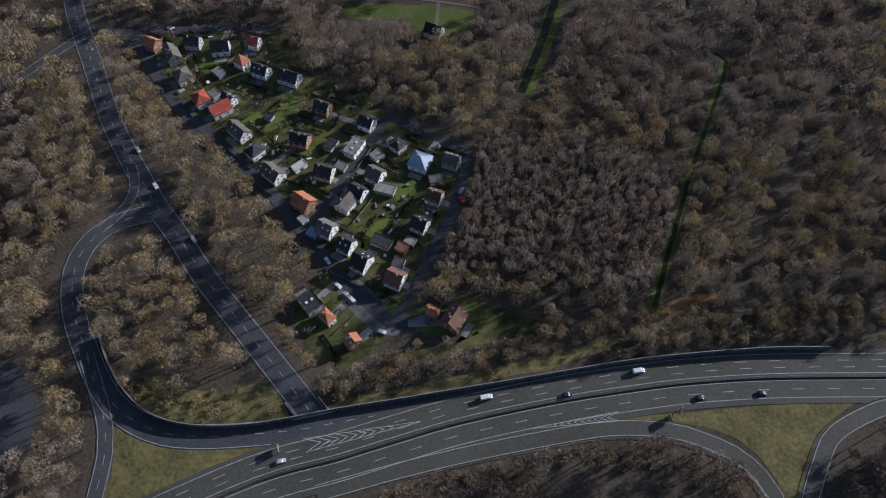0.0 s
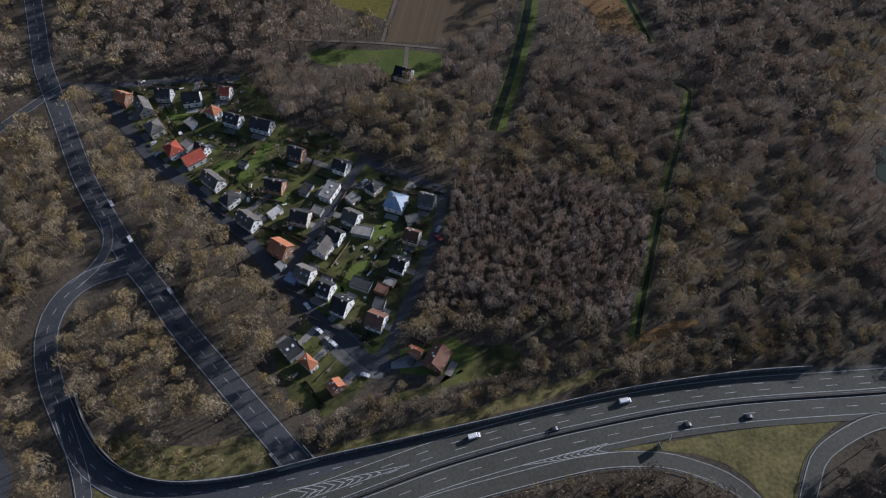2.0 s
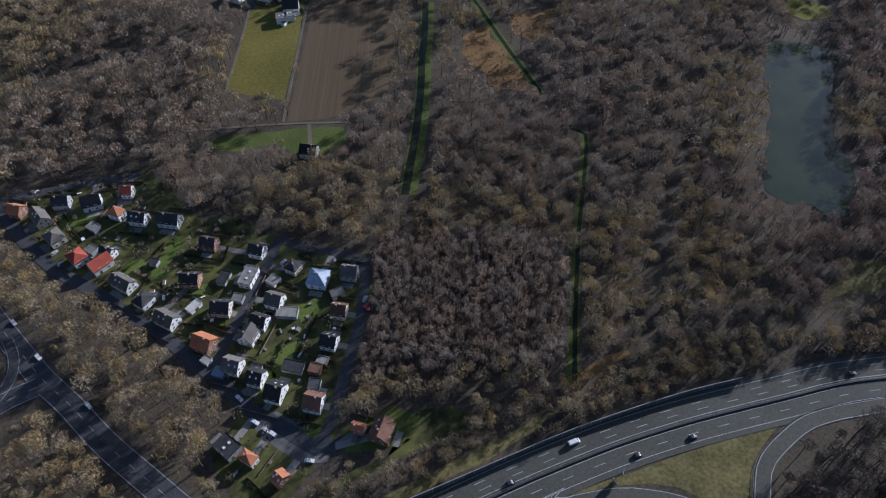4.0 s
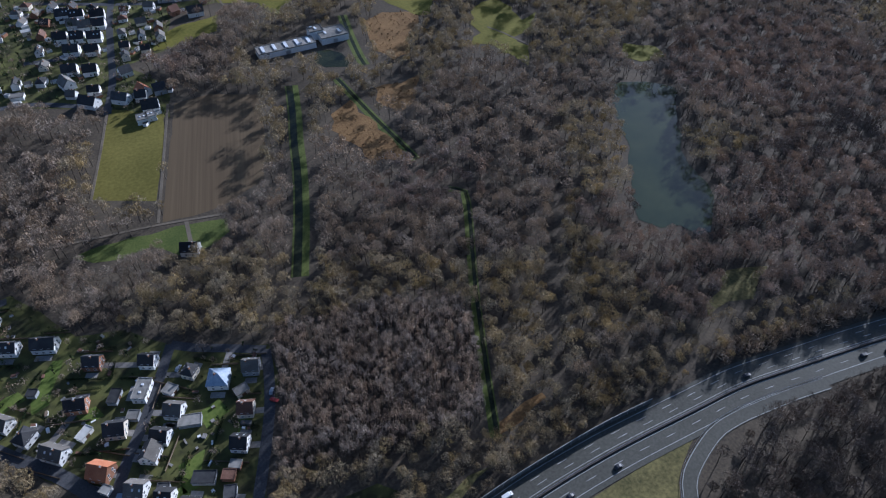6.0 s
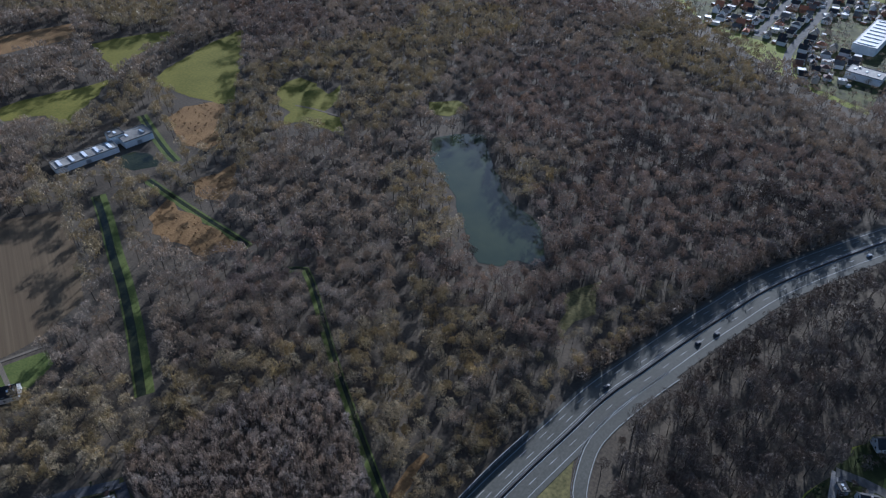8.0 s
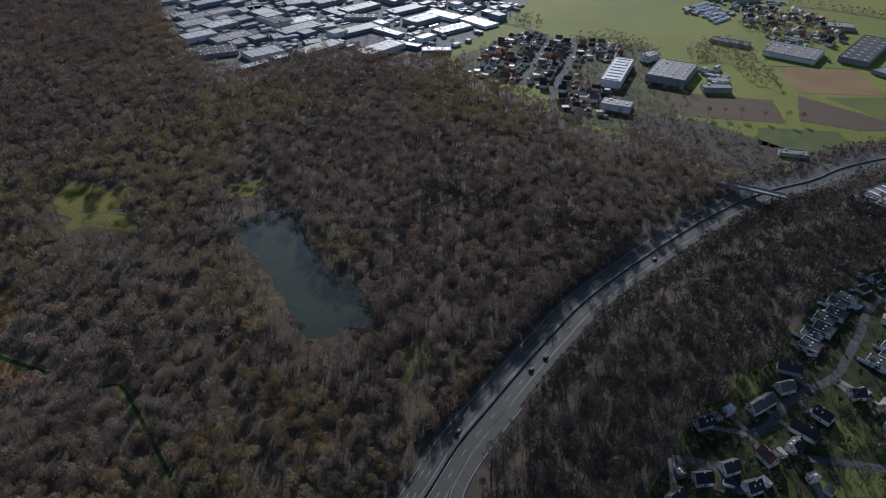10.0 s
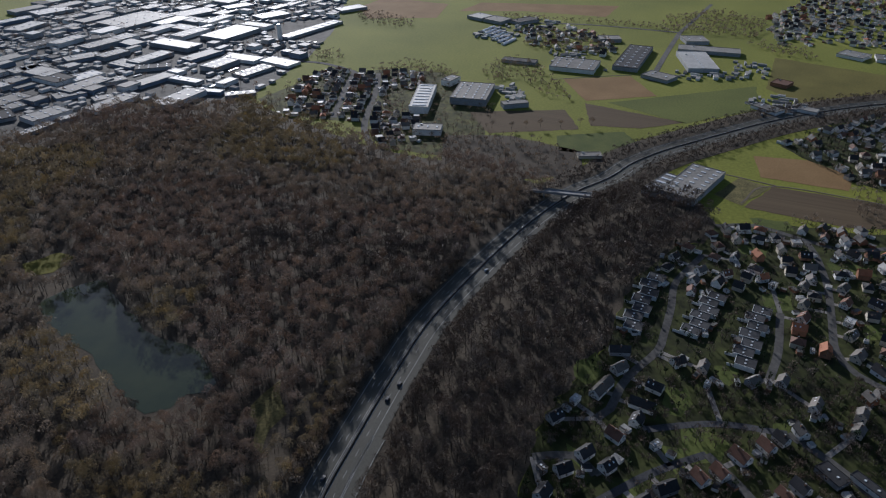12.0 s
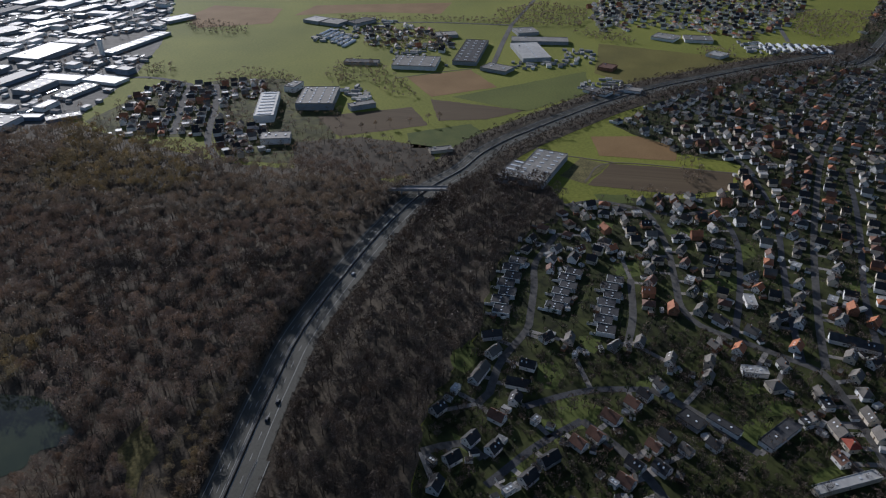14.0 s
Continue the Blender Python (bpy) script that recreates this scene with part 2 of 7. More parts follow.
DITCH_NORTH = [(145.3, 489.8), (149, 448.4), (153.1, 409.6), (156.7, 381.7), (158.9, 361.3)]
DITCH_SOUTH = [(164.4, 322.3), (168.4, 319.9), (173.2, 314.5), (169.9, 304.1), (160.9, 283.4), (147.8, 255.4), (136.8, 231.3), (125.9, 205), (115.8, 180.6), (105.8, 154.7), (101.1, 142.4)]
DITCH_FAR = [(188.6, 595.6), (180.8, 554), (175.7, 520.3), (174, 500.3)]
VILLAGE = [(-196.8, 338), (-164.5, 346.4), (-106.5, 346.3), (-76.5, 298.8), (-52.1, 291.8), (-27.5, 265), (17.7, 246.1), (15.5, 220.5), (4.6, 198.5), (-2.7, 177.8), (-12.3, 152.2), (-17.4, 138.3), (-25.4, 134.2), (-35.4, 122.8), (-47.9, 114.6), (-63.1, 122.9), (-71.7, 140.2), (-73.1, 152.3), (-58.9, 163.2), (-78, 195.1), (-91.8, 209.5), (-110.1, 230.3), (-142.5, 269.5), (-169.1, 301.3)]
ORCHARD_HOUSE = [(-13.6, 146.1), (12.5, 152.2), (26, 143), (12.1, 131.3), (-12, 134.2)]
FIELD_BROWN = [(16.9, 511), (46, 512.4), (80.2, 494.4), (76, 474), (70.4, 443.2), (59, 404.4), (53.6, 386.7), (40.3, 380.1), (21.8, 372.1), (1.2, 370.1), (-17.2, 373.2)]
FIELD_GREEN = [(-29.9, 525), (6.3, 498.6), (0.8, 465.4), (-16.8, 396.2), (-55.2, 416.1), (-39.1, 488.8)]
LAWN_LONE = [(-73, 364.2), (-57.1, 367.7), (-26.9, 365.2), (-10.4, 365.3), (20.1, 358.3), (18.7, 345.2), (3.1, 335.4), (-14.3, 338.2), (-26.6, 352.5), (-44.6, 349.9), (-61.6, 353.6)]
FIELD_N1 = [(230.9, 660), (258.5, 676.4), (302.3, 698.1), (343.8, 710.1), (361.6, 713.1), (320.9, 644.4), (296.2, 610.5), (265.1, 563.1), (254.9, 560.9), (240.7, 590.5), (232.4, 615.9)]
FIELD_N2 = [(219.1, 789.9), (261.2, 783.4), (306.6, 762), (286.4, 741.7), (251, 729.8), (228.5, 719.2), (208.2, 695.6), (212.5, 728.4)]
FIELD_N3 = [(302.9, 547.8), (322.7, 563.8), (339.4, 558.6), (339.6, 533.9), (336.8, 512.6), (356.8, 520), (335.8, 490.9), (313.8, 487), (313.4, 459.8), (298.6, 439.2), (295.7, 460.9), (286.9, 483.9), (272, 493.4), (289.5, 506.7), (290.4, 527.7)]
FIELD_N4 = [(85.1, 689.6), (112, 702.5), (148.1, 697), (196.2, 688.1), (183.7, 671.4), (168, 657.1), (143.8, 639.1), (137, 623.3), (129.8, 629.2), (123.3, 655.7), (106.2, 666.7), (89.9, 671.3)]
FIELD_N5 = [(122.5, 874.3), (147.7, 881.7), (183.5, 875), (229.6, 865.3), (218, 824.8), (199.5, 818.3), (162.2, 827.7), (129, 826.6), (119.7, 845.9)]
REED_1 = [(122.6, 440.9), (142.2, 453.9), (147.3, 425.6), (151.9, 389.9), (153.3, 363.3), (147.1, 364.2), (129.4, 372.1), (128.6, 383.4), (115.2, 424.2)]
REED_2 = [(202.5, 577.3), (224.3, 581.3), (254.7, 571.6), (250.4, 552.8), (224.1, 525.5), (218.3, 504.3), (197.9, 496.3), (192.9, 512.5), (194.4, 543)]
LOT_WEST = [(-221.3, 120.3), (-194.2, 117.5), (-181.7, 96.3), (-179.8, 82.6), (-183.6, 74.2), (-203.3, 71.9)]
GLADE_1 = [(279.6, 179.7), (304.2, 171.2), (276, 154.8), (244.6, 158.3)]
SCHOOL = [(84, 556), (100, 572), (140, 577), (182, 579), (186, 546), (150, 538), (90, 541)]
SUBURB = [*[(575, -131.2), (587.3, -182.8), (581.8, -269), (601.5, -304.2), (658.8, -334.2), (694.3, -275), (778.8, -226.5), (879.4, -323.1), (984.7, -498.3), (1043.5, -656.8)], (2100, -1400), (500, -1300), (120, -420), *[(207.1, 18.2), (242.6, 10.3), (278.5, 7.4), (310.1, 0.5), (340.7, -14.6), (381.4, -36.1), (422.4, -43.5), (469.7, -56.6), (529.4, -92.6), (538.9, -117)]]
NW_VILLAGE = [(-154.2, 997.8), (82.7, 805.4), (91.8, 675.1), (43.2, 669.5), (26.8, 600.5), (-9.5, 589.3), (18.6, 537.9), (9.1, 491.8), (-32, 524.4), (-150.5, 586.8)]
HAMLET = [(817, 419.6), (878.4, 397.4), (936, 382.3), (986.7, 364.6), (958.8, 324.3), (983.6, 286.7), (980.3, 204.8), (940, 170.5), (835, 105.3), (741.2, 104.5), (679.2, 141.3), (689.4, 215.8), (758.8, 250.9), (760.9, 305.1), (768.5, 366.7)]
INDUSTRY = [(1700, 1250), (1250, 1110), (1050, 1060), (900, 1030), (821.1, 973.5), (765.4, 899.6), (675.6, 764.7), (637.8, 674.5), (651.3, 634), (729.6, 616.6), (783.9, 573.4), (786.6, 503.9), (817.2, 434.2), (884, 429), (1013.6, 426), (1185.3, 443.5), (1606.3, 547.9)]
# made-up gaps in the wood, drawn along lines that are only tree shade
SHADE_GAP_EAST = [(228.4, 282.2), (205.2, 256.5), (188.5, 230.3), (174.8, 205.6), (157.3, 177.3), (146.4, 157.6)]
SHADE_GAP_WEST = [(-186.2, 464.2), (-164.9, 468.8), (-120.3, 480), (-72.5, 491.2)]
REED_3 = [(105.4, 148.5), (122, 153.4), (133.9, 153.4), (135.2, 150.3), (114.9, 144.8), (103.9, 144.3)]
REED_4 = [(166.8, 464.9), (190.4, 462.1), (207.6, 465), (190.8, 434.9), (174.3, 422.9), (162.6, 437.4)]
SOUTH_CLEARING = [(42.5, 69.3), (76.5, 70.9), (99.9, 66.2), (109.6, 54.3), (36.7, 54.3)]
COTTAGE_MEADOW = [(-16.8, 119.3), (4.2, 124.3), (23, 129.2), (41.9, 133.5), (47.6, 137.9), (40, 146), (23.6, 147), (12.5, 142.4), (12.4, 136.5), (17.7, 133.5), (4.3, 127.7), (-14.3, 124.9)]
SCHOOL_POND = [(143.9, 540.1), (155.9, 538.8), (163.7, 527.6), (164.9, 511.2), (158.4, 504.8), (143.9, 510.9), (136.6, 522.5)]
LOOP_GAP = [(-118.5, 115.1), (-108.3, 116.5), (-89.8, 115.1), (-88.4, 105.6), (-98.4, 104.3), (-116.9, 107)]
SHRUBS_LOOP = [(-143.6, 105.6), (-139, 113.7), (-129.1, 109.7), (-119.2, 105.6), (-98.4, 104.3), (-86.2, 108.3), (-75.5, 105.6), (-66.4, 92.6), (-76.1, 90), (-95.9, 88.8), (-113.5, 89.5), (-126.7, 92.6), (-135.4, 97.7)]
SHRUBS_NORTH = [(-46.6, 96.4), (-41.9, 101.6), (-21.6, 106.2), (4.1, 111), (19.8, 115.1), (38.4, 119.3), (51.8, 123.5), (68.2, 127.7), (79.2, 130.6), (89.9, 130.6), (73, 123.5), (56.6, 117.9), (30.1, 111.5), (4.1, 105.6), (-21.4, 101.6)]
FIELD_N6 = [(20.7, 628.1), (40.8, 638.3), (60.5, 643.7), (82.8, 646.7), (76.3, 619.4), (56.4, 611), (31.9, 601.8), (15, 602.1)]
FIELD_N7 = [(394.1, 436.3), (404.9, 424.7), (420.3, 418), (413.4, 399.3), (389.9, 400.5), (382.2, 414.9)]
# the stretch of country that is planted
COUNTRY = [(-230, 30), (-300, 200), (-410, 480), (-430, 800), (-260, 1100), (300, 1400), (1500, 1500), (2300, 600), (1800, -1250), (900, -720), (540, -520), (300, -420), (170, -290), (120, -90), (-150, -20)]
FOREST = [(-430, 30), (-430, 760), *[(127.5, 1128.5), (409, 830.5), (520, 1350)], *[(1000, 1420), (931, 1165.7), (882.8, 1062.1), (821.1, 973.5), (765.4, 899.6), (675.6, 764.7), (637.8, 674.5), (651.3, 634), (729.6, 616.6), (783.9, 573.4), (786.6, 503.9), (817.2, 434.2), (781.1, 390.7), (696.1, 236.5), (673.2, 176.5), (657.9, 88.4), (624.5, 25.6), (601.2, -5.6)], *[(611.8, -19.8), (643.1, -67.5), (614.5, -121.4), (575, -131.2), (538.9, -117), (529.4, -92.6), (469.7, -56.6), (422.4, -43.5), (381.4, -36.1), (340.7, -14.6), (310.1, 0.5), (278.5, 7.4), (242.6, 10.3), (216.4, 18.4)], (180, -160), (-430, -160)]

# ---------------------------------------------------------------- ground
bm = bmesh.new()
bmesh.ops.create_grid(bm, x_segments=40, y_segments=40, size=4800)
ground = tagged(part("ground", bm, MEADOW), "flat farmland of short winter grass reaching to the horizon", "ground", kind="structure")
sheet("ground_forest", FOREST, 0.06, LITTER, "forest floor covered with brown leaf litter", "forest floor", 6)
sheet("ground_village", VILLAGE, 0.12, GARDEN, "mossy gardens and lawns between the houses", "gardens", 2)
VILLAGE_LAWN = material("village_lawn", (0.075, 0.105, 0.02), (0.135, 0.165, 0.036), 0.05, 0.6, bump=0.1)
VILLAGE_LAWNS = [
    [(-89.7, 286.1), (-84.2, 284.3), (-93.3, 257.9), (-101.8, 254.6), (-101.7, 263)],
    [(-157.8, 320.9), (-138.7, 317), (-135.9, 308.8), (-150.7, 305)],
    [(-118.9, 272), (-107, 273.7), (-103.4, 266.4), (-114.9, 263)],
    [(-81.4, 246), (-71.1, 248), (-67.7, 239.2), (-77.9, 237.2)],
    [(-27.5, 220.6), (-15, 223.6), (-12.4, 214.6), (-24.7, 209.8)],
    [(-8.8, 211.6), (-2.7, 211.6), (-5.6, 197.9), (-13, 197.2)],
    [(-41.1, 196.1), (-27.9, 199.7), (-32.9, 180.6), (-41.6, 180.6)],
    [(-50.2, 180.6), (-41.9, 185.7), (-38.6, 178.9), (-46.7, 170.6)]]
for poly in VILLAGE_LAWNS:
    sheet("ground_village_lawn", poly, 0.15, VILLAGE_LAWN, "bright green lawn between village gardens", "lawn", 2)
sheet("ground_cottage", ORCHARD_HOUSE, 0.12, LAWN, "rough lawn beside the brown cottage", "lawn", 2)
sheet("ground_field_brown", FIELD_BROWN, 0.12, PLOUGHED, "bare brown ploughed field with fine furrows", "field", 1)
sheet("ground_field_green", FIELD_GREEN, 0.12, PASTURE, "olive green meadow beside the ploughed field", "meadow", 1)
sheet("ground_lawn", LAWN_LONE, 0.12, LAWN, "lawn round the lone house in the wood", "lawn", 3)
for k, poly in enumerate((FIELD_N1, FIELD_N2, FIELD_N3, FIELD_N4, FIELD_N6, FIELD_N7)):
    sheet("ground_meadow", poly, 0.15 + 0.03 * k, RANK_MEADOW, "green meadow enclosed by bare hedges and wood", "meadow", 5)
sheet("ground_fallow", FIELD_N5, 0.12, REED, "rusty brown fallow field", "field", 5)
for poly in (REED_1, REED_2, REED_3, REED_4):
    sheet("ground_reed", poly, 0.14, REED, "dry tan reed bed among the trees", "reed bed", 6)
for poly in (SHRUBS_LOOP, SHRUBS_NORTH):
    sheet("ground_shrub_bank", poly, 0.12, VERGE, "rough yellowish grass bank under shrubs", "verge", 2)
sheet("ground_glade", GLADE_1, 0.12, VERGE, "small grassy glade in the wood", "glade", 6)
# the darker garden colour stands in for the shade on this meadow
sheet("ground_cottage_meadow", COTTAGE_MEADOW, 0.1, GARDEN, "rough meadow below the brown cottage, shade put into its dark colour", "meadow", 2)
sheet("water_pool", SCHOOL_POND, 0.16, DITCH, "small shallow pond beside the school", "pond", 2)
sheet("water_pond", POND, 0.2, WATER, "still dark green pond reflecting the sky", "pond", 5)

# ---------------------------------------------------------------- roads
MW = curve(MEDIAN, 8)
motorway = thing("road_motorway", "dual carriageway motorway of grey asphalt with a narrow median", "motorway")
tagged(motorway, kind="structure")
ribbon("carriageway", MW, 13.6, 0.9, 0.30, ROADWAY, motorway)
ribbon("carriageway", MW, -0.9, -12.4, 0.30, ROADWAY, motorway)
east = next(i for i, q in enumerate(MW) if q.x > 215)
ribbon("hard_shoulder", MW[east:], -12.4, -14.8, 0.296, ROADWAY, motorway)
ribbon("median_strip", MW, 0.9, -0.9, 0.26, ASPHALT, motorway)
ribbon("median_gutter", MW, 0.2, -0.75, 0.285, LITTER, motorway)
for o in (1.9, 11.4, -1.5, -9.6):
    stripes("edge_line", MW, o, 0.315, 0.24, PAINT, motorway)
for o in (4.8, 8.1, -5.6):
    stripes("lane_line", MW, o, 0.315, 0.22, PAINT, motorway, 5.5, 10.5)


LAYER = [0]


def road(name, points, width, label, mat=ASPHALT, z=0.24, edges=True, middle=True, step=5):
    LAYER[0] += 1
    z += 0.005 * (LAYER[0] % 9)
    line = curve(points, step)
    ob = tagged(thing(name, label, "road"), kind="structure")
    ribbon("carriageway", line, width / 2, -width / 2, z, mat, ob)
    if edges:
        for o in (width / 2 - 0.5, 0.5 - width / 2):
            stripes("edge_line", line, o, z + 0.012, 0.22, PAINT, ob)
    if middle:
        stripes("lane_line", line, 0, z + 0.012, 0.2, PAINT, ob, 4, 6)
    return line


FEEDER_LINE = road("road_feeder", FEEDER, 12, "straight main road of dark asphalt between bare trees")
LOOP_LINE = road("road_loop", LOOP, 11.5, "curving slip road that loops down to the motorway", z=0.27)
road("road_loop_mouth", [(-178.1, 191.7), (-170.6, 201.6), (-166.3, 213.3), (-167.8, 224.6), (-172, 234.3)], 6, "widened mouth of the slip road", z=0.255, middle=False)
road("road_side_west", [(-221.4, 340.2), (-229.9, 331.9), (-239.8, 319.8), (-252.1, 303.8), (-265.2, 292.1)], 7, "side road to the west between bare trees", z=0.22, middle=False)
BRANCH_LINE = road("road_branch", BRANCH, 7.5, "side road leaving the loop past a grass verge", z=0.25)
EXIT_WEST_LINE = road("road_exit_west", EXIT_WEST, 7.5, "curving motorway exit lane", ROADWAY, z=0.28, middle=False)
EXIT_EAST_LINE = road("road_exit_east", EXIT_EAST, 7.5, "curving motorway entry lane", ROADWAY, z=0.28, middle=False)
WEST_LINE = road("road_street_west", STREET_WEST, 7, "village street of worn asphalt", z=0.2, edges=False, middle=False)
for pts in (STREET_MIDDLE, STREET_EAST, STREET_NORTH, STREET_TOP):
    road("road_village_street", pts, 5.5, "narrow village street of worn asphalt", z=0.18, edges=False, middle=False)
for pts, w, bank_east, bank_west in ((CANAL, 5.0, 4.5, 1.2), (DITCH_NORTH, 3, 1.5, 3.0), (DITCH_SOUTH, 2.4, 0.8, 2.6), (DITCH_FAR, 3, 3, 3)):
    line = curve(pts, 6)
    verge = ribbon("ground_ditch_bank", line, w / 2 + bank_east, -w / 2 - bank_west, 0.13, LAWN)
    tagged(verge, "green grassy bank of a straight ditch", "ditch bank", kind="structure")
    # the dark strip is water together with painted shade of the trees beside it
    water = ribbon("water_ditch", line, w / 2, -w / 2, 0.16, DITCH)
    tagged(water, "narrow straight ditch, its water darkened for the trees' shade", "ditch", kind="structure")

for pts in ([(12.1, 512.8), (-4.7, 438.3), (-19.6, 373.1)], [(-84.7, 379.4), (-53.5, 375.6), (-19.3, 371.2), (22.9, 362.9)], [(-32.4, 522), (-42.2, 475.1), (-56, 415.3)], [(300.9, 514.8), (308.8, 498.2), (314.7, 479.3), (320.5, 460.8), (324.1, 444.4)], [(88.3, 729.5), (91.2, 684.6), (94.3, 644.1), (96.2, 603.3), (98.3, 573.5)], [(75.5, 553), (113.4, 530.1), (136.1, 503.9), (147.5, 494.7), (169.2, 490.4), (187.5, 496.4)], [(623.5, -160.1), (668.2, -198.5), (638, -318.7)], [(976.3, 41.7), (1004, -24.3), (1019.4, -71.4)], [(689.5, -152.1), (682.7, -169.3), (669.6, -200)]):
    road("road_track", pts, 1.9, "pale unpaved field track", PATH, z=0.27, edges=False, middle=False, step=10)
for pts, w in (([(1291.3, -162.1), (1171.3, -134), (1053.8, -108.6), (995.4, -97.4)], 8), ([(1291.3, -162.1), (1545.9, -246.4)], 7), ([(1317, 115.4), (1320.4, -11.3), (1291.3, -162.1)], 7), ([(1150.7, -613.5), (1493.8, -718.7)], 7), ([(1078.2, -675.5), (985.9, -676.4)], 8)):
    road("road_country", pts, w, "grey country road between fields", YARD, z=0.22, edges=False, middle=False, step=14)

# ---------------------------------------------------------------- woods
def tree_shape(rng, height, radius, twigs, trunk_top, spread, thick, length, limbs=5):
    """A bare tree: tapered trunk and limbs, then a crown of thin twig blades. Returns wood and twig triangles (n, 3, 3)."""
    wood, blades = [], []

    def limb(a, b, ra, rb, sides=3):
        d = (b - a)
        d = d / (np.linalg.norm(d) + 1e-9)
        u = np.cross(d, (0.3, 0.9, 0.2))
        u /= np.linalg.norm(u)
        w = np.cross(d, u)
        ring = [(math.cos(2 * math.pi * k / sides) * u + math.sin(2 * math.pi * k / sides) * w) for k in range(sides)]
        for k in range(sides):
            p, q = ring[k], ring[(k + 1) % sides]
            wood.append((a + p * ra, a + q * ra, b + q * rb))
            if rb > 0.05:
                wood.append((a + p * ra, b + q * rb, b + p * rb))

    base, top = np.zeros(3), np.array([rng.normal(0, 0.4), rng.normal(0, 0.4), height * trunk_top])
    limb(base, top, 0.28, 0.13)
    tips = []
    count = 5
    for k in range(count):
        h = rng.uniform(0.45, 1.0)
        a = base + (top - base) * h
        ang = 2 * math.pi * (k + rng.uniform(-0.3, 0.3)) / count
        r = radius * rng.uniform(0.35, 0.75)
        b = np.array([math.cos(ang) * r, math.sin(ang) * r, height * rng.uniform(0.6, 0.85)])
        if k < limbs:
            limb(a, b, 0.14, 0.03)
        tips.append(b)
    tips.append(np.array([top[0], top[1], height * 0.8]))
    # the crown: several uneven clumps of fine twigs round the limbs' ends
    low = height * (1 - spread)
    mid = np.array([0, 0, (height + low) / 2])
    clumps = [(mid + np.array([0, 0, 0.12 * height]), radius * 0.62)]
    for k, b in enumerate(tips[:-1]):
        away = b - mid
        away[2] = 0
        away /= np.linalg.norm(away) + 1e-9
        clumps.append((np.array([away[0] * radius * 0.55, away[1] * radius * 0.55, low + (height - low) * rng.uniform(0.35, 0.72)]), radius * rng.uniform(0.42, 0.6)))
    weight = np.array([r * r for c, r in clumps])
    weight /= weight.sum()
    tall = (height - low) / (2 * radius)
    for k in range(twigs):
        c, r = clumps[int(rng.choice(len(clumps), p=weight))]
        z, ang = rng.uniform(-0.3, 1.0), rng.uniform(0, 2 * math.pi)
        s = math.sqrt(max(0.0, 1 - z * z))
        out = np.array([math.cos(ang) * s, math.sin(ang) * s, z])
        at = c + out * np.array([r, r, r * max(0.8, tall)]) * rng.uniform(0.78, 1.08)
        face = out * 1.0 + rng.normal(0, 0.26, 3)
        face /= np.linalg.norm(face)
        way = out * 0.75 + np.array([0, 0, 0.55]) + rng.normal(0, 0.42, 3)
        way -= face * way.dot(face) * 0.6
        way /= np.linalg.norm(way) + 1e-9
        side = np.cross(way, face)
        side *= thick * rng.uniform(0.6, 1.4) / (np.linalg.norm(side) + 1e-9)
        half = way * length * rng.uniform(0.35, 0.65)
        blades.append((at - half + side, at - half - side, at + half))
    return np.array(wood), np.array(blades)


def plant(name, places, shapes, twig_mat, label, category, sizes=(0.8, 1.2)):
    """All the trees of one stand, as one mesh of many loose blades."""
    rng = np.random.default_rng(len(places) + 7)
    woods, blades = [], []
    which = rng.integers(0, len(shapes), len(places))
    turn = rng.uniform(0, 2 * math.pi, len(places))
    size = rng.uniform(*sizes, len(places))
    for k, (wood, twig) in enumerate(shapes):
        idx = np.where(which == k)[0]
        if not len(idx):
            continue
        c, s = np.cos(turn[idx]) * size[idx], np.sin(turn[idx]) * size[idx]
        for src, out in ((wood, woods), (twig, blades)):
            p = src.reshape(-1, 3)
            x = c[:, None] * p[:, 0] - s[:, None] * p[:, 1] + places[idx, 0][:, None]
            y = s[:, None] * p[:, 0] + c[:, None] * p[:, 1] + places[idx, 1][:, None]
            z = size[idx][:, None] * p[:, 2] + 0.0 * x
            out.append(np.stack([x, y, z], -1).reshape(-1, 3))
    w, b = np.concatenate(woods), np.concatenate(blades)
    co = np.concatenate([w, b]).astype(np.float32)
    tris = len(co) // 3
    me = bpy.data.meshes.new(name)
    me.vertices.add(len(co))
    me.vertices.foreach_set("co", co.ravel())
    me.loops.add(len(co))
    me.loops.foreach_set("vertex_index", np.arange(len(co), dtype=np.int32))
    me.polygons.add(tris)
    me.polygons.foreach_set("loop_start", np.arange(0, len(co), 3, dtype=np.int32))
    me.polygons.foreach_set("loop_total", np.full(tris, 3, dtype=np.int32))
    index = np.ones(tris, dtype=np.int32)
    index[:len(w) // 3] = 0
    me.polygons.foreach_set("material_index", index)
    me.materials.append(BARK), me.materials.append(twig_mat)
    me.update(calc_edges=True)
    return tagged(new(name, me), label, category, kind="stuff")


def scatter(x0, x1, y0, y1, gap, seed):
    rng = np.random.default_rng(seed)
    gx, gy = np.meshgrid(np.arange(x0, x1, gap), np.arange(y0, y1, gap))
    x = gx.ravel() + rng.uniform(-0.45, 0.45, gx.size) * gap
    y = gy.ravel() + rng.uniform(-0.45, 0.45, gx.size) * gap
    return x, y


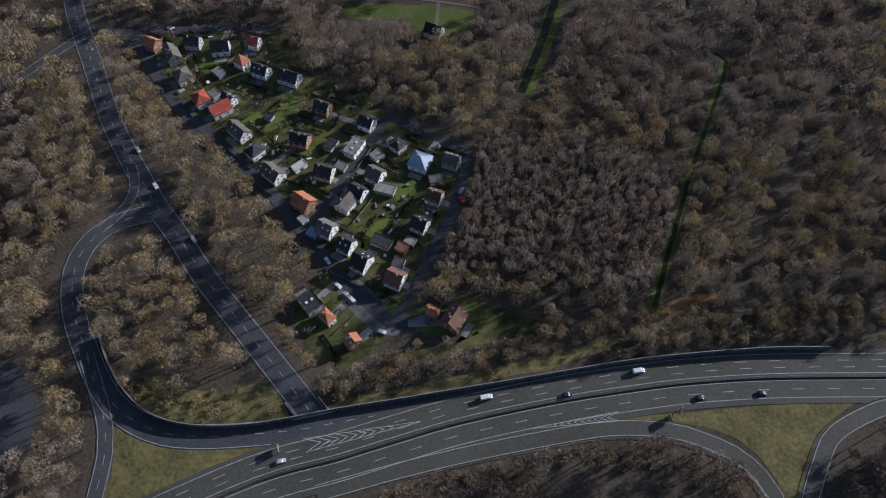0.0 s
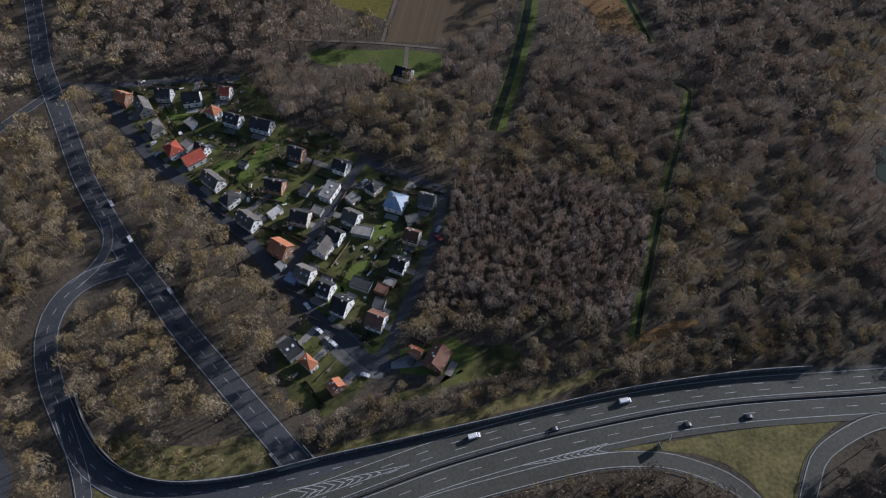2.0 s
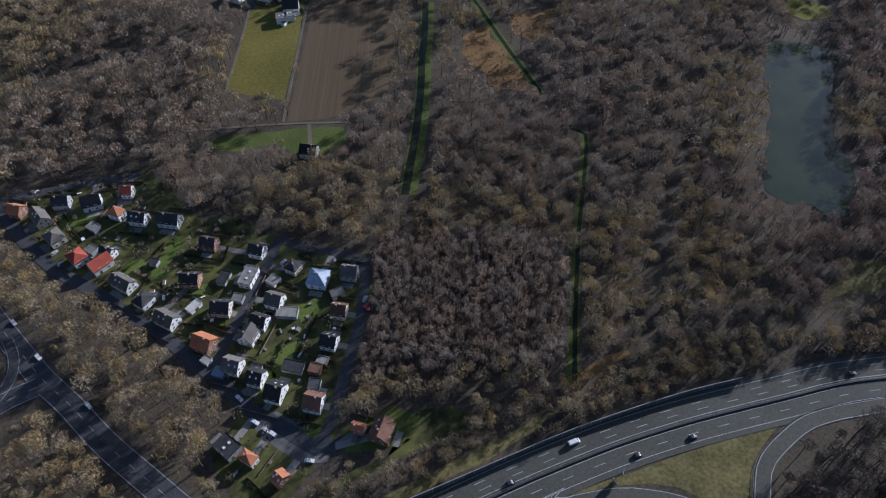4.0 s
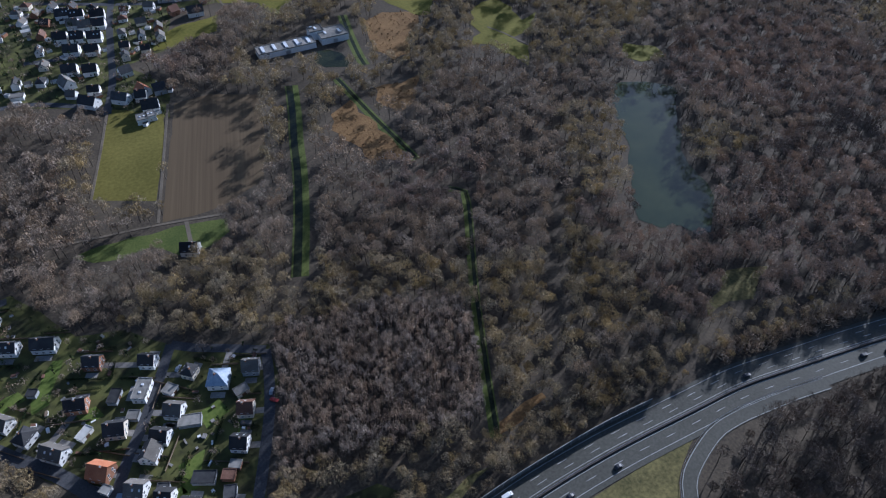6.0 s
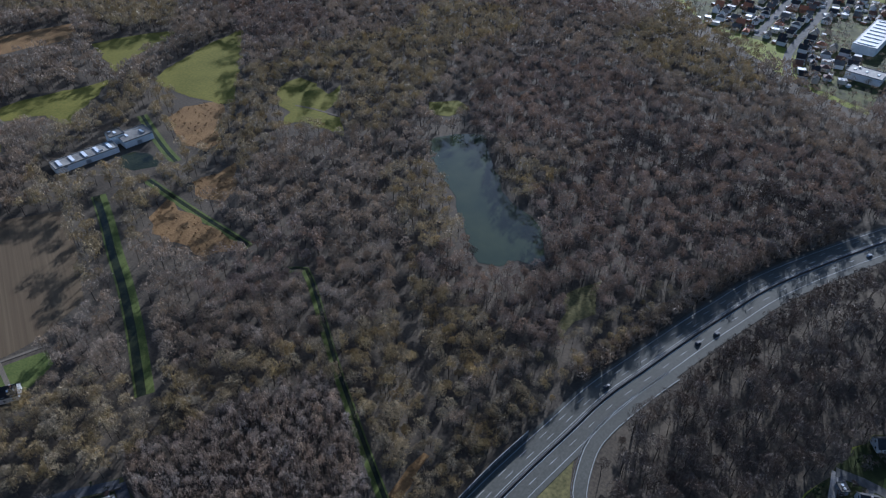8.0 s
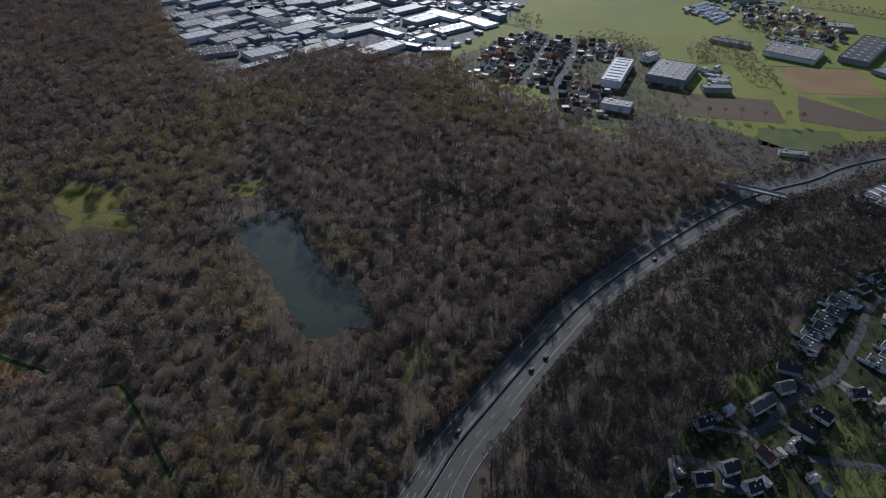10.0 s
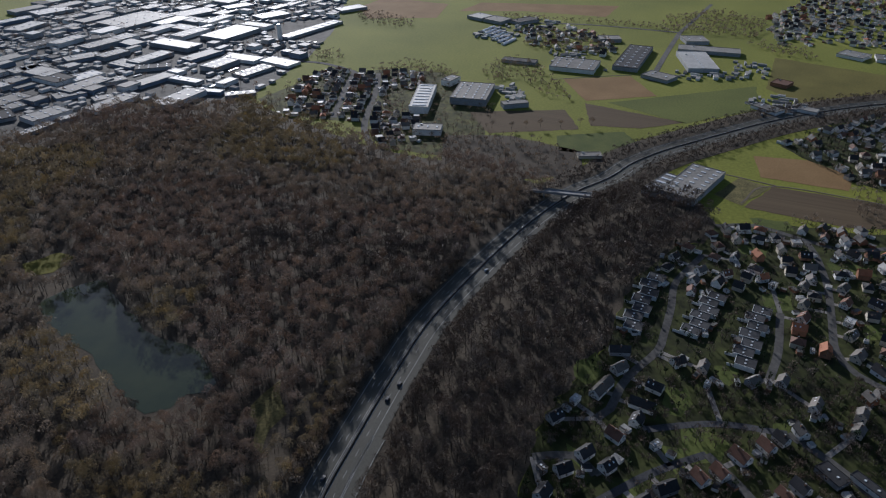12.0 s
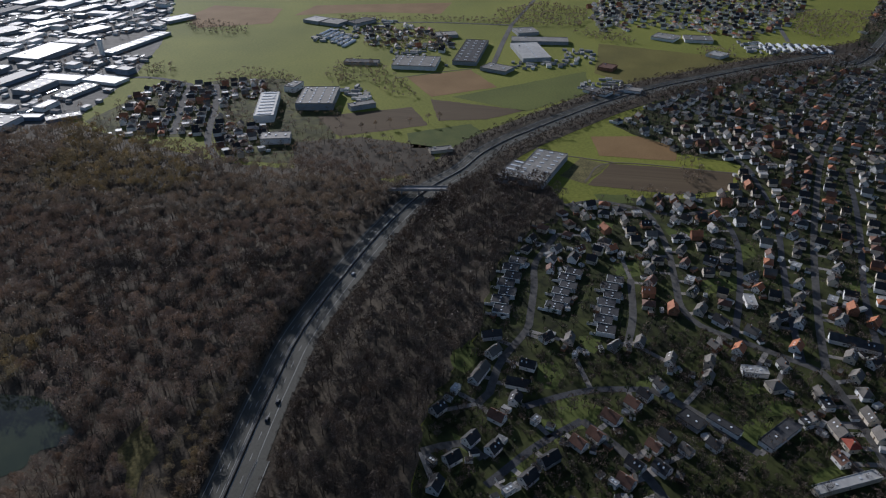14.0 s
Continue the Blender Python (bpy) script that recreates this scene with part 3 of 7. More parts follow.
def tree_meshes(shapes, twig_mat):
    out = []
    for wood, twig in shapes:
        pair = []
        for nm, tri, mat in (("trunk", wood, BARK), ("crown", twig, twig_mat)):
            me = bpy.data.meshes.new(nm)
            me.from_pydata(tri.reshape(-1, 3).tolist(), [], [(i, i + 1, i + 2) for i in range(0, 3 * len(tri), 3)])
            me.materials.append(mat)
            pair.append(me)
        out.append(pair)
    return out


def single_tree(x, y, meshes, size, label, group, rng):
    ob = thing("tree", label, "tree", group, pose(x, y, 0, 0, 0, rng.uniform(0, 360)) @ Matrix.Scale(size, 4))
    for me in rng.choice(meshes):
        p = new(me.name.split(".")[0], me)
        p.parent = ob


RNG = np.random.default_rng(5)
OAKS_NEAR = [tree_shape(RNG, h, r, 430, 0.6, 0.62, 0.085, 1.45, 3) for h, r in ((15, 4.6), (17, 5.0), (13, 4.0), (18, 5.2), (11, 3.6), (16, 4.4), (14, 4.7), (9, 3.0))]
OAKS_FAR = [tree_shape(RNG, h, r, 190, 0.6, 0.6, 0.19, 1.6, 1) for h, r in ((15, 4.9), (18, 5.6), (13, 4.3), (19, 5.8), (11, 3.8), (16, 4.8))]
OAKS_HORIZON = [tree_shape(RNG, h, r, 84, 0.6, 0.6, 0.36, 2.2, 0) for h, r in ((15, 5.2), (18, 6.0), (12, 4.4), (19, 6.2))]
OAKS_TINY = [tree_shape(RNG, h, r, 30, 0.6, 0.75, 0.36, 2.0, 0) for h, r in ((9, 3.8), (11, 4.4), (7, 3.2))]
OAKS_GARDEN = [tree_shape(RNG, h, r, 48, 0.6, 0.7, 0.2, 1.5, 1) for h, r in ((9, 3.6), (11, 4.2), (7, 3.0))]
BIRCHES = [tree_shape(RNG, h, r, 130, 0.7, 0.8, 0.085, 1.3, 2) for h, r in ((15, 2.3), (16, 2.6), (14, 2.0), (17, 2.5), (12, 1.9))]
BUSHES = [tree_shape(RNG, h, r, 90, 0.4, 0.9, 0.08, 1.4) for h, r in ((4, 2.2), (5, 2.6), (3, 1.8), (6, 2.6))]
CONIFERS = [tree_shape(RNG, h, r, 42, 0.8, 0.92, 0.36, 1.4) for h, r in ((9, 1.8), (12, 2.2), (7, 1.6))]

BIRCH_WOOD = [(1.7, 205.7), (21, 250.2), (68.3, 244), (118.5, 232), (124.6, 205.5), (100.9, 152), (51.6, 156.8), (21.3, 164.7), (-12.4, 158.4)]
LINES = [([tuple(p)[:2] for p in MW], 17.0)] + [([tuple(p)[:2] for p in l], w) for l, w in ((FEEDER_LINE, 9.5), (LOOP_LINE, 9), (BRANCH_LINE, 7), (curve([(-221.4, 340.2), (-229.9, 331.9), (-239.8, 319.8)]), 5), (curve([(-178.1, 191.7), (-170.6, 201.6), (-166.3, 213.3)]), 6), (EXIT_WEST_LINE, 7.5), (EXIT_EAST_LINE, 7.5), (WEST_LINE, 6.5))]
LINES += [(CANAL, 6), ([(a + 6.0, b) for a, b in CANAL], 8), (DITCH_NORTH, 4), (DITCH_SOUTH, 3.2), (SHADE_GAP_EAST, 3.5), (SHADE_GAP_WEST, 4.0), (DITCH_FAR, 6), (STREET_EAST, 5), (STREET_NORTH, 5), (STREET_TOP, 5)]
ISLAND_EAST = [(76.8, 91.5), (87.1, 93.6), (104.9, 94.6), (130.7, 97.2), (156.6, 99.3), (180, 100.9), (190.5, 101.9), (181.4, 97.2), (172.1, 91.3), (165.3, 85), (159.5, 77.6), (154.5, 68.1), (149.6, 54.3), (143.7, 54.3), (141.8, 65.7), (136, 76.4), (127.8, 83.8), (116.4, 88.8), (101.8, 91)]
ISLAND_WEST = [(-145.3, 89.5), (-135.2, 86), (-122.1, 82.8), (-106.9, 80.8), (-94.6, 80.6), (-77.6, 82.3), (-65.4, 84.3), (-59.2, 83.5), (-60.7, 78.8), (-69.4, 76.2), (-85.9, 72.3), (-104.2, 66.2), (-119.9, 60.7), (-133.8, 54.3), (-142.5, 54.3), (-142.6, 61.1), (-141.7, 68.1), (-142.4, 77.6)]
CLEAR = [VILLAGE, ORCHARD_HOUSE, FIELD_BROWN, FIELD_GREEN, LAWN_LONE, FIELD_N1, FIELD_N2, FIELD_N3, FIELD_N4, FIELD_N5, REED_1, REED_2, REED_3, REED_4, SOUTH_CLEARING, COTTAGE_MEADOW, SCHOOL_POND, GLADE_1, POND, SCHOOL, LOT_WEST, LOOP_GAP, SHRUBS_LOOP, SHRUBS_NORTH, FIELD_N6, FIELD_N7, NW_VILLAGE, HAMLET, INDUSTRY, SUBURB, ISLAND_EAST, ISLAND_WEST]
for poly, nm in ((ISLAND_EAST, "ground_island_east"), (ISLAND_WEST, "ground_island_west")):
    sheet(nm, poly, 0.13, VERGE, "yellowish rough grass between the slip roads", "verge", 1)

x, y = scatter(-440, 1250, -380, 1400, 7.8, 3)
x2, y2 = scatter(-440, 400, -380, 400, 6.6, 4)
far, close = np.hypot(x, y) > 360, np.hypot(x2, y2) <= 360
x, y = np.concatenate([x[far], x2[close]]), np.concatenate([y[far], y2[close]])
ok = inside(FOREST, x, y) & inside(COUNTRY, x, y)
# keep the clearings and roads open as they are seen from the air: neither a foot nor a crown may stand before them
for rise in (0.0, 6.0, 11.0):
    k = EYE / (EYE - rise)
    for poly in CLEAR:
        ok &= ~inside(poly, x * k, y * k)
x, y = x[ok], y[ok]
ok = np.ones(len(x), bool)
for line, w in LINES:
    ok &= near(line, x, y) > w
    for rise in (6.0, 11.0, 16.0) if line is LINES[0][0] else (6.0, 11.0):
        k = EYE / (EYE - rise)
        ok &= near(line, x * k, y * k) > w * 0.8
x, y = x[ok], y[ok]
thin = RNG.uniform(0, 1, len(x)) > 0.10
x, y = x[thin], y[thin]
birch = inside(BIRCH_WOOD, x, y)
patch = np.array([noise.noise((a * 0.006, b * 0.006, 0.5)) for a, b in zip(x, y)])
dist = np.hypot(x, y)
kinds = np.where(patch > 0.12, 1, np.where(patch < -0.2, 2, 0))
south = near([tuple(p)[:2] for p in MW], x, y)
kinds[(near(FEEDER, x, y) < 45) & (dist < 420)] = 1
# wood south of the motorway: darker twig colour stands in for shaded crowns
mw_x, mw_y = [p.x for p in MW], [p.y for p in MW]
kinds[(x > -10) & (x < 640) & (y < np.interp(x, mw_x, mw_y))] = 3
# reddish wood mixed with shade-darkened twigs between the pond and the motorway
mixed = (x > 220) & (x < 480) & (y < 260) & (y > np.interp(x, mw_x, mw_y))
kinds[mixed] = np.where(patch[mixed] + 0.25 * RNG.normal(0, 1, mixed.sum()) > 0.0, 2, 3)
# young low growth on the motorway's northern bank
low = (x > -150) & (x < 330) & (y > np.interp(x, [p.x for p in MW[:60]], [p.y for p in MW[:60]])) & (south < 40)
# the nearest trees stand singly
single_rng = random.Random(6)
kind_meshes = [tree_meshes(OAKS_NEAR, m) for m in (TWIG, OLIVE_TWIG, RED_TWIG, SHADED_TWIG)]
kind_labels = ("bare grey-brown tree with a spreading crown", "bare olive-brown tree with a spreading crown", "bare reddish-brown tree with a spreading crown", "bare brown tree with a dense crown darkened to stand for shade")
order = np.argsort(dist)
single = np.zeros(len(x), bool)
single[order[:170]] = True
for i in order[:170]:
    single_tree(x[i], y[i], kind_meshes[kinds[i]], single_rng.uniform(0.8, 1.2) * (0.62 if low[i] else 1.0), kind_labels[kinds[i]], "trees beside the slip roads", single_rng)
sel = low & ~single & ~birch
plant("young_woodland", np.stack([x[sel], y[sel]], 1), OAKS_NEAR, OLIVE_TWIG, "young leafless olive-brown growth beside the motorway", "woodland", (0.5, 0.8))
birch |= single | low
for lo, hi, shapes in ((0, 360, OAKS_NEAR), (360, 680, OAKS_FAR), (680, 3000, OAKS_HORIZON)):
    for k, mat in enumerate((TWIG, OLIVE_TWIG, RED_TWIG, SHADED_TWIG)):
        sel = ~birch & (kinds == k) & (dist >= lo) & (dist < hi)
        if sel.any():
            plant("bare_woodland", np.stack([x[sel], y[sel]], 1), shapes, mat, ("leafless grey-brown winter woodland", "leafless olive-brown winter woodland", "leafless reddish-brown winter woodland", "leafless brown winter woodland with shade put into its twig colour")[k], "woodland")
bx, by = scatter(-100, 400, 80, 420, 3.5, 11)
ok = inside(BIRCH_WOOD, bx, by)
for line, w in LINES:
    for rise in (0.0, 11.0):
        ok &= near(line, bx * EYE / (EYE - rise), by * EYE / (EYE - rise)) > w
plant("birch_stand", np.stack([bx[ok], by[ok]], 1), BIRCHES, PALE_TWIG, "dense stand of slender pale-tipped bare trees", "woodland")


# ---------------------------------------------------------------- more materials
ROOF = {
    "dark": material("dark_roof_tiles", (0.028, 0.028, 0.03), (0.055, 0.053, 0.052), 0.2, 2.5, rough=0.6, each=0.25),
    "grey": material("grey_roof_tiles", (0.1, 0.09, 0.078), (0.175, 0.16, 0.14), 0.2, 2.5, rough=0.65, each=0.25),
    "red": material("red_roof_tiles", (0.26, 0.055, 0.035), (0.38, 0.10, 0.06), 0.2, 2.5, rough=0.65, each=0.15),
    "orange": material("orange_roof_tiles", (0.3, 0.11, 0.055), (0.42, 0.18, 0.09), 0.2, 2.5, rough=0.65, each=0.15),
    "brown": material("brown_roof_tiles", (0.11, 0.06, 0.04), (0.18, 0.10, 0.07), 0.2, 2.5, rough=0.65, each=0.2),
    "blue": material("blue_roof_sheet", (0.2, 0.26, 0.34), (0.32, 0.38, 0.46), 0.2, 1.0, rough=0.5, spec=0.3),
    "white": material("pale_roof_sheet", (0.33, 0.32, 0.295), (0.48, 0.465, 0.43), 0.05, 0.3, rough=0.6, each=0.25, spec=0.3),
    "felt": material("grey_roof_felt", (0.125, 0.118, 0.104), (0.24, 0.226, 0.2), 0.06, 0.4, rough=0.65, each=0.4, spec=0.2),
    "slate": material("dark_roof_felt", (0.036, 0.036, 0.038), (0.07, 0.07, 0.07), 0.06, 0.4, rough=0.8, each=0.3, spec=0.15),
    "sheet": material("weathered_roof_sheet", (0.2, 0.192, 0.175), (0.36, 0.345, 0.315), 0.05, 0.3, rough=0.65, each=0.35, spec=0.2),
}
ROOF_WORD = {"dark": "dark slate-coloured", "grey": "weathered grey", "red": "bright red tiled", "orange": "orange tiled", "brown": "brown tiled", "blue": "pale blue glossy", "white": "pale", "felt": "grey felted", "slate": "dark felted", "sheet": "weathered sheet-metal"}
WALL = {
    "white": material("white_render", (0.62, 0.61, 0.58), (0.8, 0.79, 0.76), 0.15, 1.2, each=0.06),
    "cream": material("cream_render", (0.52, 0.46, 0.36), (0.68, 0.61, 0.5), 0.15, 1.2, each=0.1),
    "brick": material("brick_wall", (0.2, 0.1, 0.06), (0.34, 0.18, 0.11), 0.3, 2.5, each=0.15),
    "grey": material("grey_cladding", (0.24, 0.25, 0.26), (0.36, 0.37, 0.38), 0.1, 0.8, each=0.15),
    "blue": material("blue_cladding", (0.13, 0.165, 0.22), (0.2, 0.24, 0.3), 0.1, 0.8, each=0.15),
}
WALL_WORD = {"white": "white rendered", "cream": "cream rendered", "brick": "red brick", "grey": "grey-clad", "blue": "blue-clad"}
GLASS = material("window_glass", (0.02, 0.025, 0.03), (0.04, 0.045, 0.05), 0.5, 2.0, rough=0.08, spec=0.6)
FRAME = material("window_frame_paint", (0.6, 0.6, 0.58), (0.75, 0.75, 0.73), 0.5, 3.0, rough=0.5)
DOOR = material("painted_door", (0.08, 0.05, 0.03), (0.16, 0.1, 0.06), 0.5, 2.0, each=0.3)
STEEL = material("galvanised_steel", (0.4, 0.41, 0.42), (0.55, 0.56, 0.57), 0.2, 2.0, rough=0.45, metal=0.8)
RUBBER = material("rubber", (0.015, 0.015, 0.015), (0.03, 0.03, 0.03), 0.5, 3.0)
SKYLIGHT = material("skylight_dome", (0.6, 0.62, 0.63), (0.78, 0.79, 0.8), 0.3, 1.5, rough=0.25, spec=0.6)
BARRIER = material("noise_barrier_boards", (0.10, 0.10, 0.095), (0.17, 0.165, 0.155), 0.1, 1.0, each=0.2)

# ---------------------------------------------------------------- houses
def box(bm, x0, x1, y0, y1, z0, z1):
    v = [bm.verts.new((x, y, z)) for x in (x0, x1) for y in (y0, y1) for z in (z0, z1)]
    for f in ((0, 1, 3, 2), (4, 6, 7, 5), (0, 4, 5, 1), (2, 3, 7, 6), (0, 2, 6, 4), (1, 5, 7, 3)):
        bm.faces.new([v[i] for i in f])


def cuboid(name, x0, x1, y0, y1, z0, z1, mat, parent, label=""):
    bm = bmesh.new()
    box(bm, x0, x1, y0, y1, z0, z1)
    return part(name, bm, mat, parent, label)


def window_mesh(name, glazed):
    """A window's frame with a mullion, as one piece that faces +y; glazed: with its two panes let in."""
    xs, zs = (-0.7, -0.56, -0.04, 0.04, 0.56, 0.7), (-0.75, -0.61, 0.61, 0.75)
    bm = bmesh.new()
    front = [[bm.verts.new((x, 0.07, z)) for z in zs] for x in xs]
    back = [[bm.verts.new((x, -0.02, z)) for z in zs] for x in xs]
    hole = {(1, 1), (3, 1)}
    for i in range(5):
        for j in range(3):
            if (i, j) not in hole or glazed:
                f = bm.faces.new((front[i][j], front[i][j + 1], front[i + 1][j + 1], front[i + 1][j]))
                f.material_index = int((i, j) in hole)
    edge = [(i, 0) for i in range(5)] + [(5, j) for j in range(3)] + [(i, 3) for i in range(5, 0, -1)] + [(0, j) for j in range(3, 0, -1)]
    for (i, j), (p, q) in zip(edge, edge[1:] + edge[:1]):
        bm.faces.new((front[i][j], front[p][q], back[p][q], back[i][j]))
    if not glazed:
        for i, j in hole:
            ring = [(i, j), (i + 1, j), (i + 1, j + 1), (i, j + 1)]
            for (p, q), (r, s) in zip(ring, ring[1:] + ring[:1]):
                bm.faces.new((front[p][q], back[p][q], back[r][s], front[r][s]))
    me = bpy.data.meshes.new(name)
    bm.to_mesh(me), bm.free()
    me.materials.append(FRAME)
    if glazed:
        me.materials.append(GLASS)
    return me


WINDOW_ME, GLAZED_ME = window_mesh("window", False), window_mesh("window", True)
bm = bmesh.new()
box(bm, -0.56, 0.56, -0.02, 0.03, -0.61, 0.61)
PANE_ME = bpy.data.meshes.new("pane")
bm.to_mesh(PANE_ME), bm.free()
PANE_ME.materials.append(GLASS)


def add_window(parent, m, split=True):
    """A window: its frame with the pane as a piece of its own, or, far off, both in one."""
    w = new("window", WINDOW_ME if split else GLAZED_ME)
    w.parent, w.matrix_basis = parent, m
    if not split:
        return
    p = new("pane", PANE_ME)
    p.parent = w


def prism(bm, profile, x0, x1):
    """A closed profile in y and z, drawn out along x."""
    a = [bm.verts.new((x0, y, z)) for y, z in profile]
    b = [bm.verts.new((x1, y, z)) for y, z in profile]
    bm.faces.new(a[::-1]), bm.faces.new(b)
    for i in range(len(profile)):
        j = (i + 1) % len(profile)
        bm.faces.new((a[i], a[j], b[j], b[i]))


def house(x, y, deg, length, width, style="gable", roof="dark", wall="white", eave=4.6, full=True, group="village houses", rng=random.Random(4)):
    name = {"gable": "house", "hip": "house", "flat": "house", "shed": "shed"}[style]
    kind = {"gable": "gabled", "hip": "hipped", "flat": "flat", "shed": "flat"}[style]
    label = f"{WALL_WORD[wall]} {name} with a {ROOF_WORD[roof]} {kind} roof"
    at = pose(x, y, 0.1, 0, 0, deg)
    h = thing(name, label, name, group, at)
    a, b = length / 2, width / 2
    rise = b * (0.95 if style == "gable" else 0.75)
    if style == "shed":
        eave, full = 2.7, False
    bm = bmesh.new()
    if style == "gable":
        prism(bm, [(-b, -0.4), (b, -0.4), (b, eave), (0, eave + rise), (-b, eave)], -a, a)
    else:
        box(bm, -a, a, -b, b, -0.4, eave)
    bmesh.ops.recalc_face_normals(bm, faces=bm.faces)
    part("wall", bm, WALL[wall], h)
    bm = bmesh.new()
    k, t = 0.45, 0.28
    if style == "gable":
        s = rise / b
        prism(bm, [(-b - k, eave - k * s + 0.05), (0, eave + rise + 0.05), (b + k, eave - k * s + 0.05), (b + k, eave - k * s + t), (0, eave + rise + t + 0.06), (-b - k, eave - k * s + t)], -a - 0.35, a + 0.35)
    elif style == "hip":
        e = max(0.2, a - b)
        low = [bm.verts.new((sx * (a + k), sy * (b + k), eave)) for sx, sy in ((-1, -1), (1, -1), (1, 1), (-1, 1))]
        mid = [bm.verts.new((v.co.x, v.co.y, eave + 0.2)) for v in low]
        r0, r1 = bm.verts.new((-e, 0, eave + rise)), bm.verts.new((e, 0, eave + rise))
        bm.faces.new(low[::-1])
        for i in range(4):
            bm.faces.new((low[i], low[(i + 1) % 4], mid[(i + 1) % 4], mid[i]))
        bm.faces.new((mid[0], mid[1], r1, r0)), bm.faces.new((mid[1], mid[2], r1)), bm.faces.new((mid[2], mid[3], r0, r1)), bm.faces.new((mid[3], mid[0], r0))
    else:
        box(bm, -a - 0.2, a + 0.2, -b - 0.2, b + 0.2, eave + 0.004, eave + 0.2)
        for x0, x1, y0, y1 in ((-a - 0.25, a + 0.25, -b - 0.25, -b), (-a - 0.25, a + 0.25, b, b + 0.25), (-a - 0.25, -a, -b, b), (a, a + 0.25, -b, b)):
            box(bm, x0, x1, y0, y1, eave - 0.1, eave + 0.45)
    bmesh.ops.recalc_face_normals(bm, faces=bm.faces)
    part("roof", bm, ROOF[roof], h, f"{ROOF_WORD[roof]} {kind} roof")
    if style in ("gable", "hip"):
        cx = a * rng.uniform(-0.5, 0.5)
        top = eave + rise + 0.9
        c = cuboid("chimney", cx - 0.35, cx + 0.35, 0.3, 1.0, eave + rise * 0.55, top, WALL["brick"], h)
        cuboid("chimney_cap", cx - 0.45, cx + 0.45, 0.2, 1.1, top + 0.004, top + 0.14, CONCRETE, c)
        if style == "gable" and rng.random() < 0.45:
            rx, side = a * rng.uniform(-0.5, 0.5), rng.choice((-1, 1))
            s = rise / b
            for off in (-1.6, 1.6):
                bm = bmesh.new()
                box(bm, -0.45, 0.45, -0.6, 0.6, 0, 0.09)
                w = part("roof_window", bm, SKYLIGHT, h)
                w.matrix_basis = Matrix.Translation((rx + off, side * b * 0.5, eave + rise * 0.5 + t + 0.08)) @ Euler((-side * math.atan(s), 0, 0)).to_matrix().to_4x4()
    elif style == "flat":
        for off in (-a * 0.4, a * 0.35):
            cuboid("skylight", off - 0.6, off + 0.6, -0.6, 0.6, eave + 0.2, eave + 0.55, SKYLIGHT, h)
    if style == "shed":
        cuboid("door", -1.1, 1.1, -b - 0.06, -b + 0.02, 0, 2.1, DOOR, h)
        return h
    levels = [1.5] if eave < 4.2 else [1.5, 3.9]
    n = (3 if length > 12 else 2) if full else 1
    for side, turn in ((1, 0), (-1, 180)):
        for z in (levels if full else levels[:1]):
            for i in range(n):
                px = (i - (n - 1) / 2) * length / (n + 0.4)
                if side == -1 and z == 1.5 and i == 0:
                    cuboid("door", px - 0.55, px + 0.55, -b - 0.07, -b + 0.02, -0.05, 2.1, DOOR, h)
                else:
                    add_window(h, Matrix.Translation((px, side * b, z)) @ pose(0, 0, 0, 0, 0, turn), full)
    for side, turn in ((1, -90), (-1, 90)):
        spots = [(-b * 0.45, 1.5), (b * 0.45, 1.5)] if full else [(b * 0.4, 1.5)]
        if eave > 4.2 or style == "gable":
            spots += [(-b * 0.35, 4.1), (b * 0.35, 4.1)] if full else [(-b * 0.2, 4.2)]
        for py, z in spots:
            add_window(h, Matrix.Translation((side * a, py, z)) @ pose(0, 0, 0, 0, 0, turn), full)
    return h


# the houses of the triangular village: place, direction of the ridge, length, width, style, roof, wall
WEST_ROW = [
    (-178.6, 325.4, 153, 8.8, 9.5, "gable", "orange", "brick"),
    (-164.8, 316.4, 119, 13.3, 9.5, "gable", "grey", "cream"),
    (-155, 298.7, 125, 11.4, 10, "hip", "grey", "cream"),
    (-141, 280.4, 125, 10.8, 9.5, "hip", "red", "white"),
    (-128.2, 272.8, 35, 13, 9.5, "gable", "red", "white"),
    (-124.5, 280.3, 142, 8.6, 6.5, "gable", "dark", "white"),
    (-115, 255.7, 137, 14, 9, "gable", "grey", "white"),
    (-104, 241.4, 136, 8.6, 10, "hip", "dark", "white"),
    (-91.9, 226.1, 139, 12.7, 9.5, "gable", "grey", "white"),
    (-73.3, 206.7, 144, 11, 11, "gable", "orange", "brick")]
NORTH_ROW = [
    (-121.6, 310, 56, 7, 9, "hip", "orange", "white"),
    (-116.1, 326.8, 167, 6.7, 8.5, "gable", "red", "white"),
    (-154, 326.9, 174, 10.1, 9, "gable", "slate", "grey"),
    (-136.4, 322.3, 7, 11.7, 10, "gable", "dark", "white"),
    (-108.9, 302.8, 157, 10.9, 9, "gable", "dark", "white"),
    (-91.2, 297.2, 158, 13.7, 10, "gable", "dark", "white"),
    (-69.4, 273.6, 156, 9.7, 9, "gable", "dark", "brick"),
    (-79.8, 249.5, 163, 10.9, 9, "gable", "dark", "brick"),
    (-43.2, 261.9, 152, 9, 9, "gable", "dark", "white"),
    (-49.1, 244.5, 63, 13.8, 8, "flat", "felt", "white")]
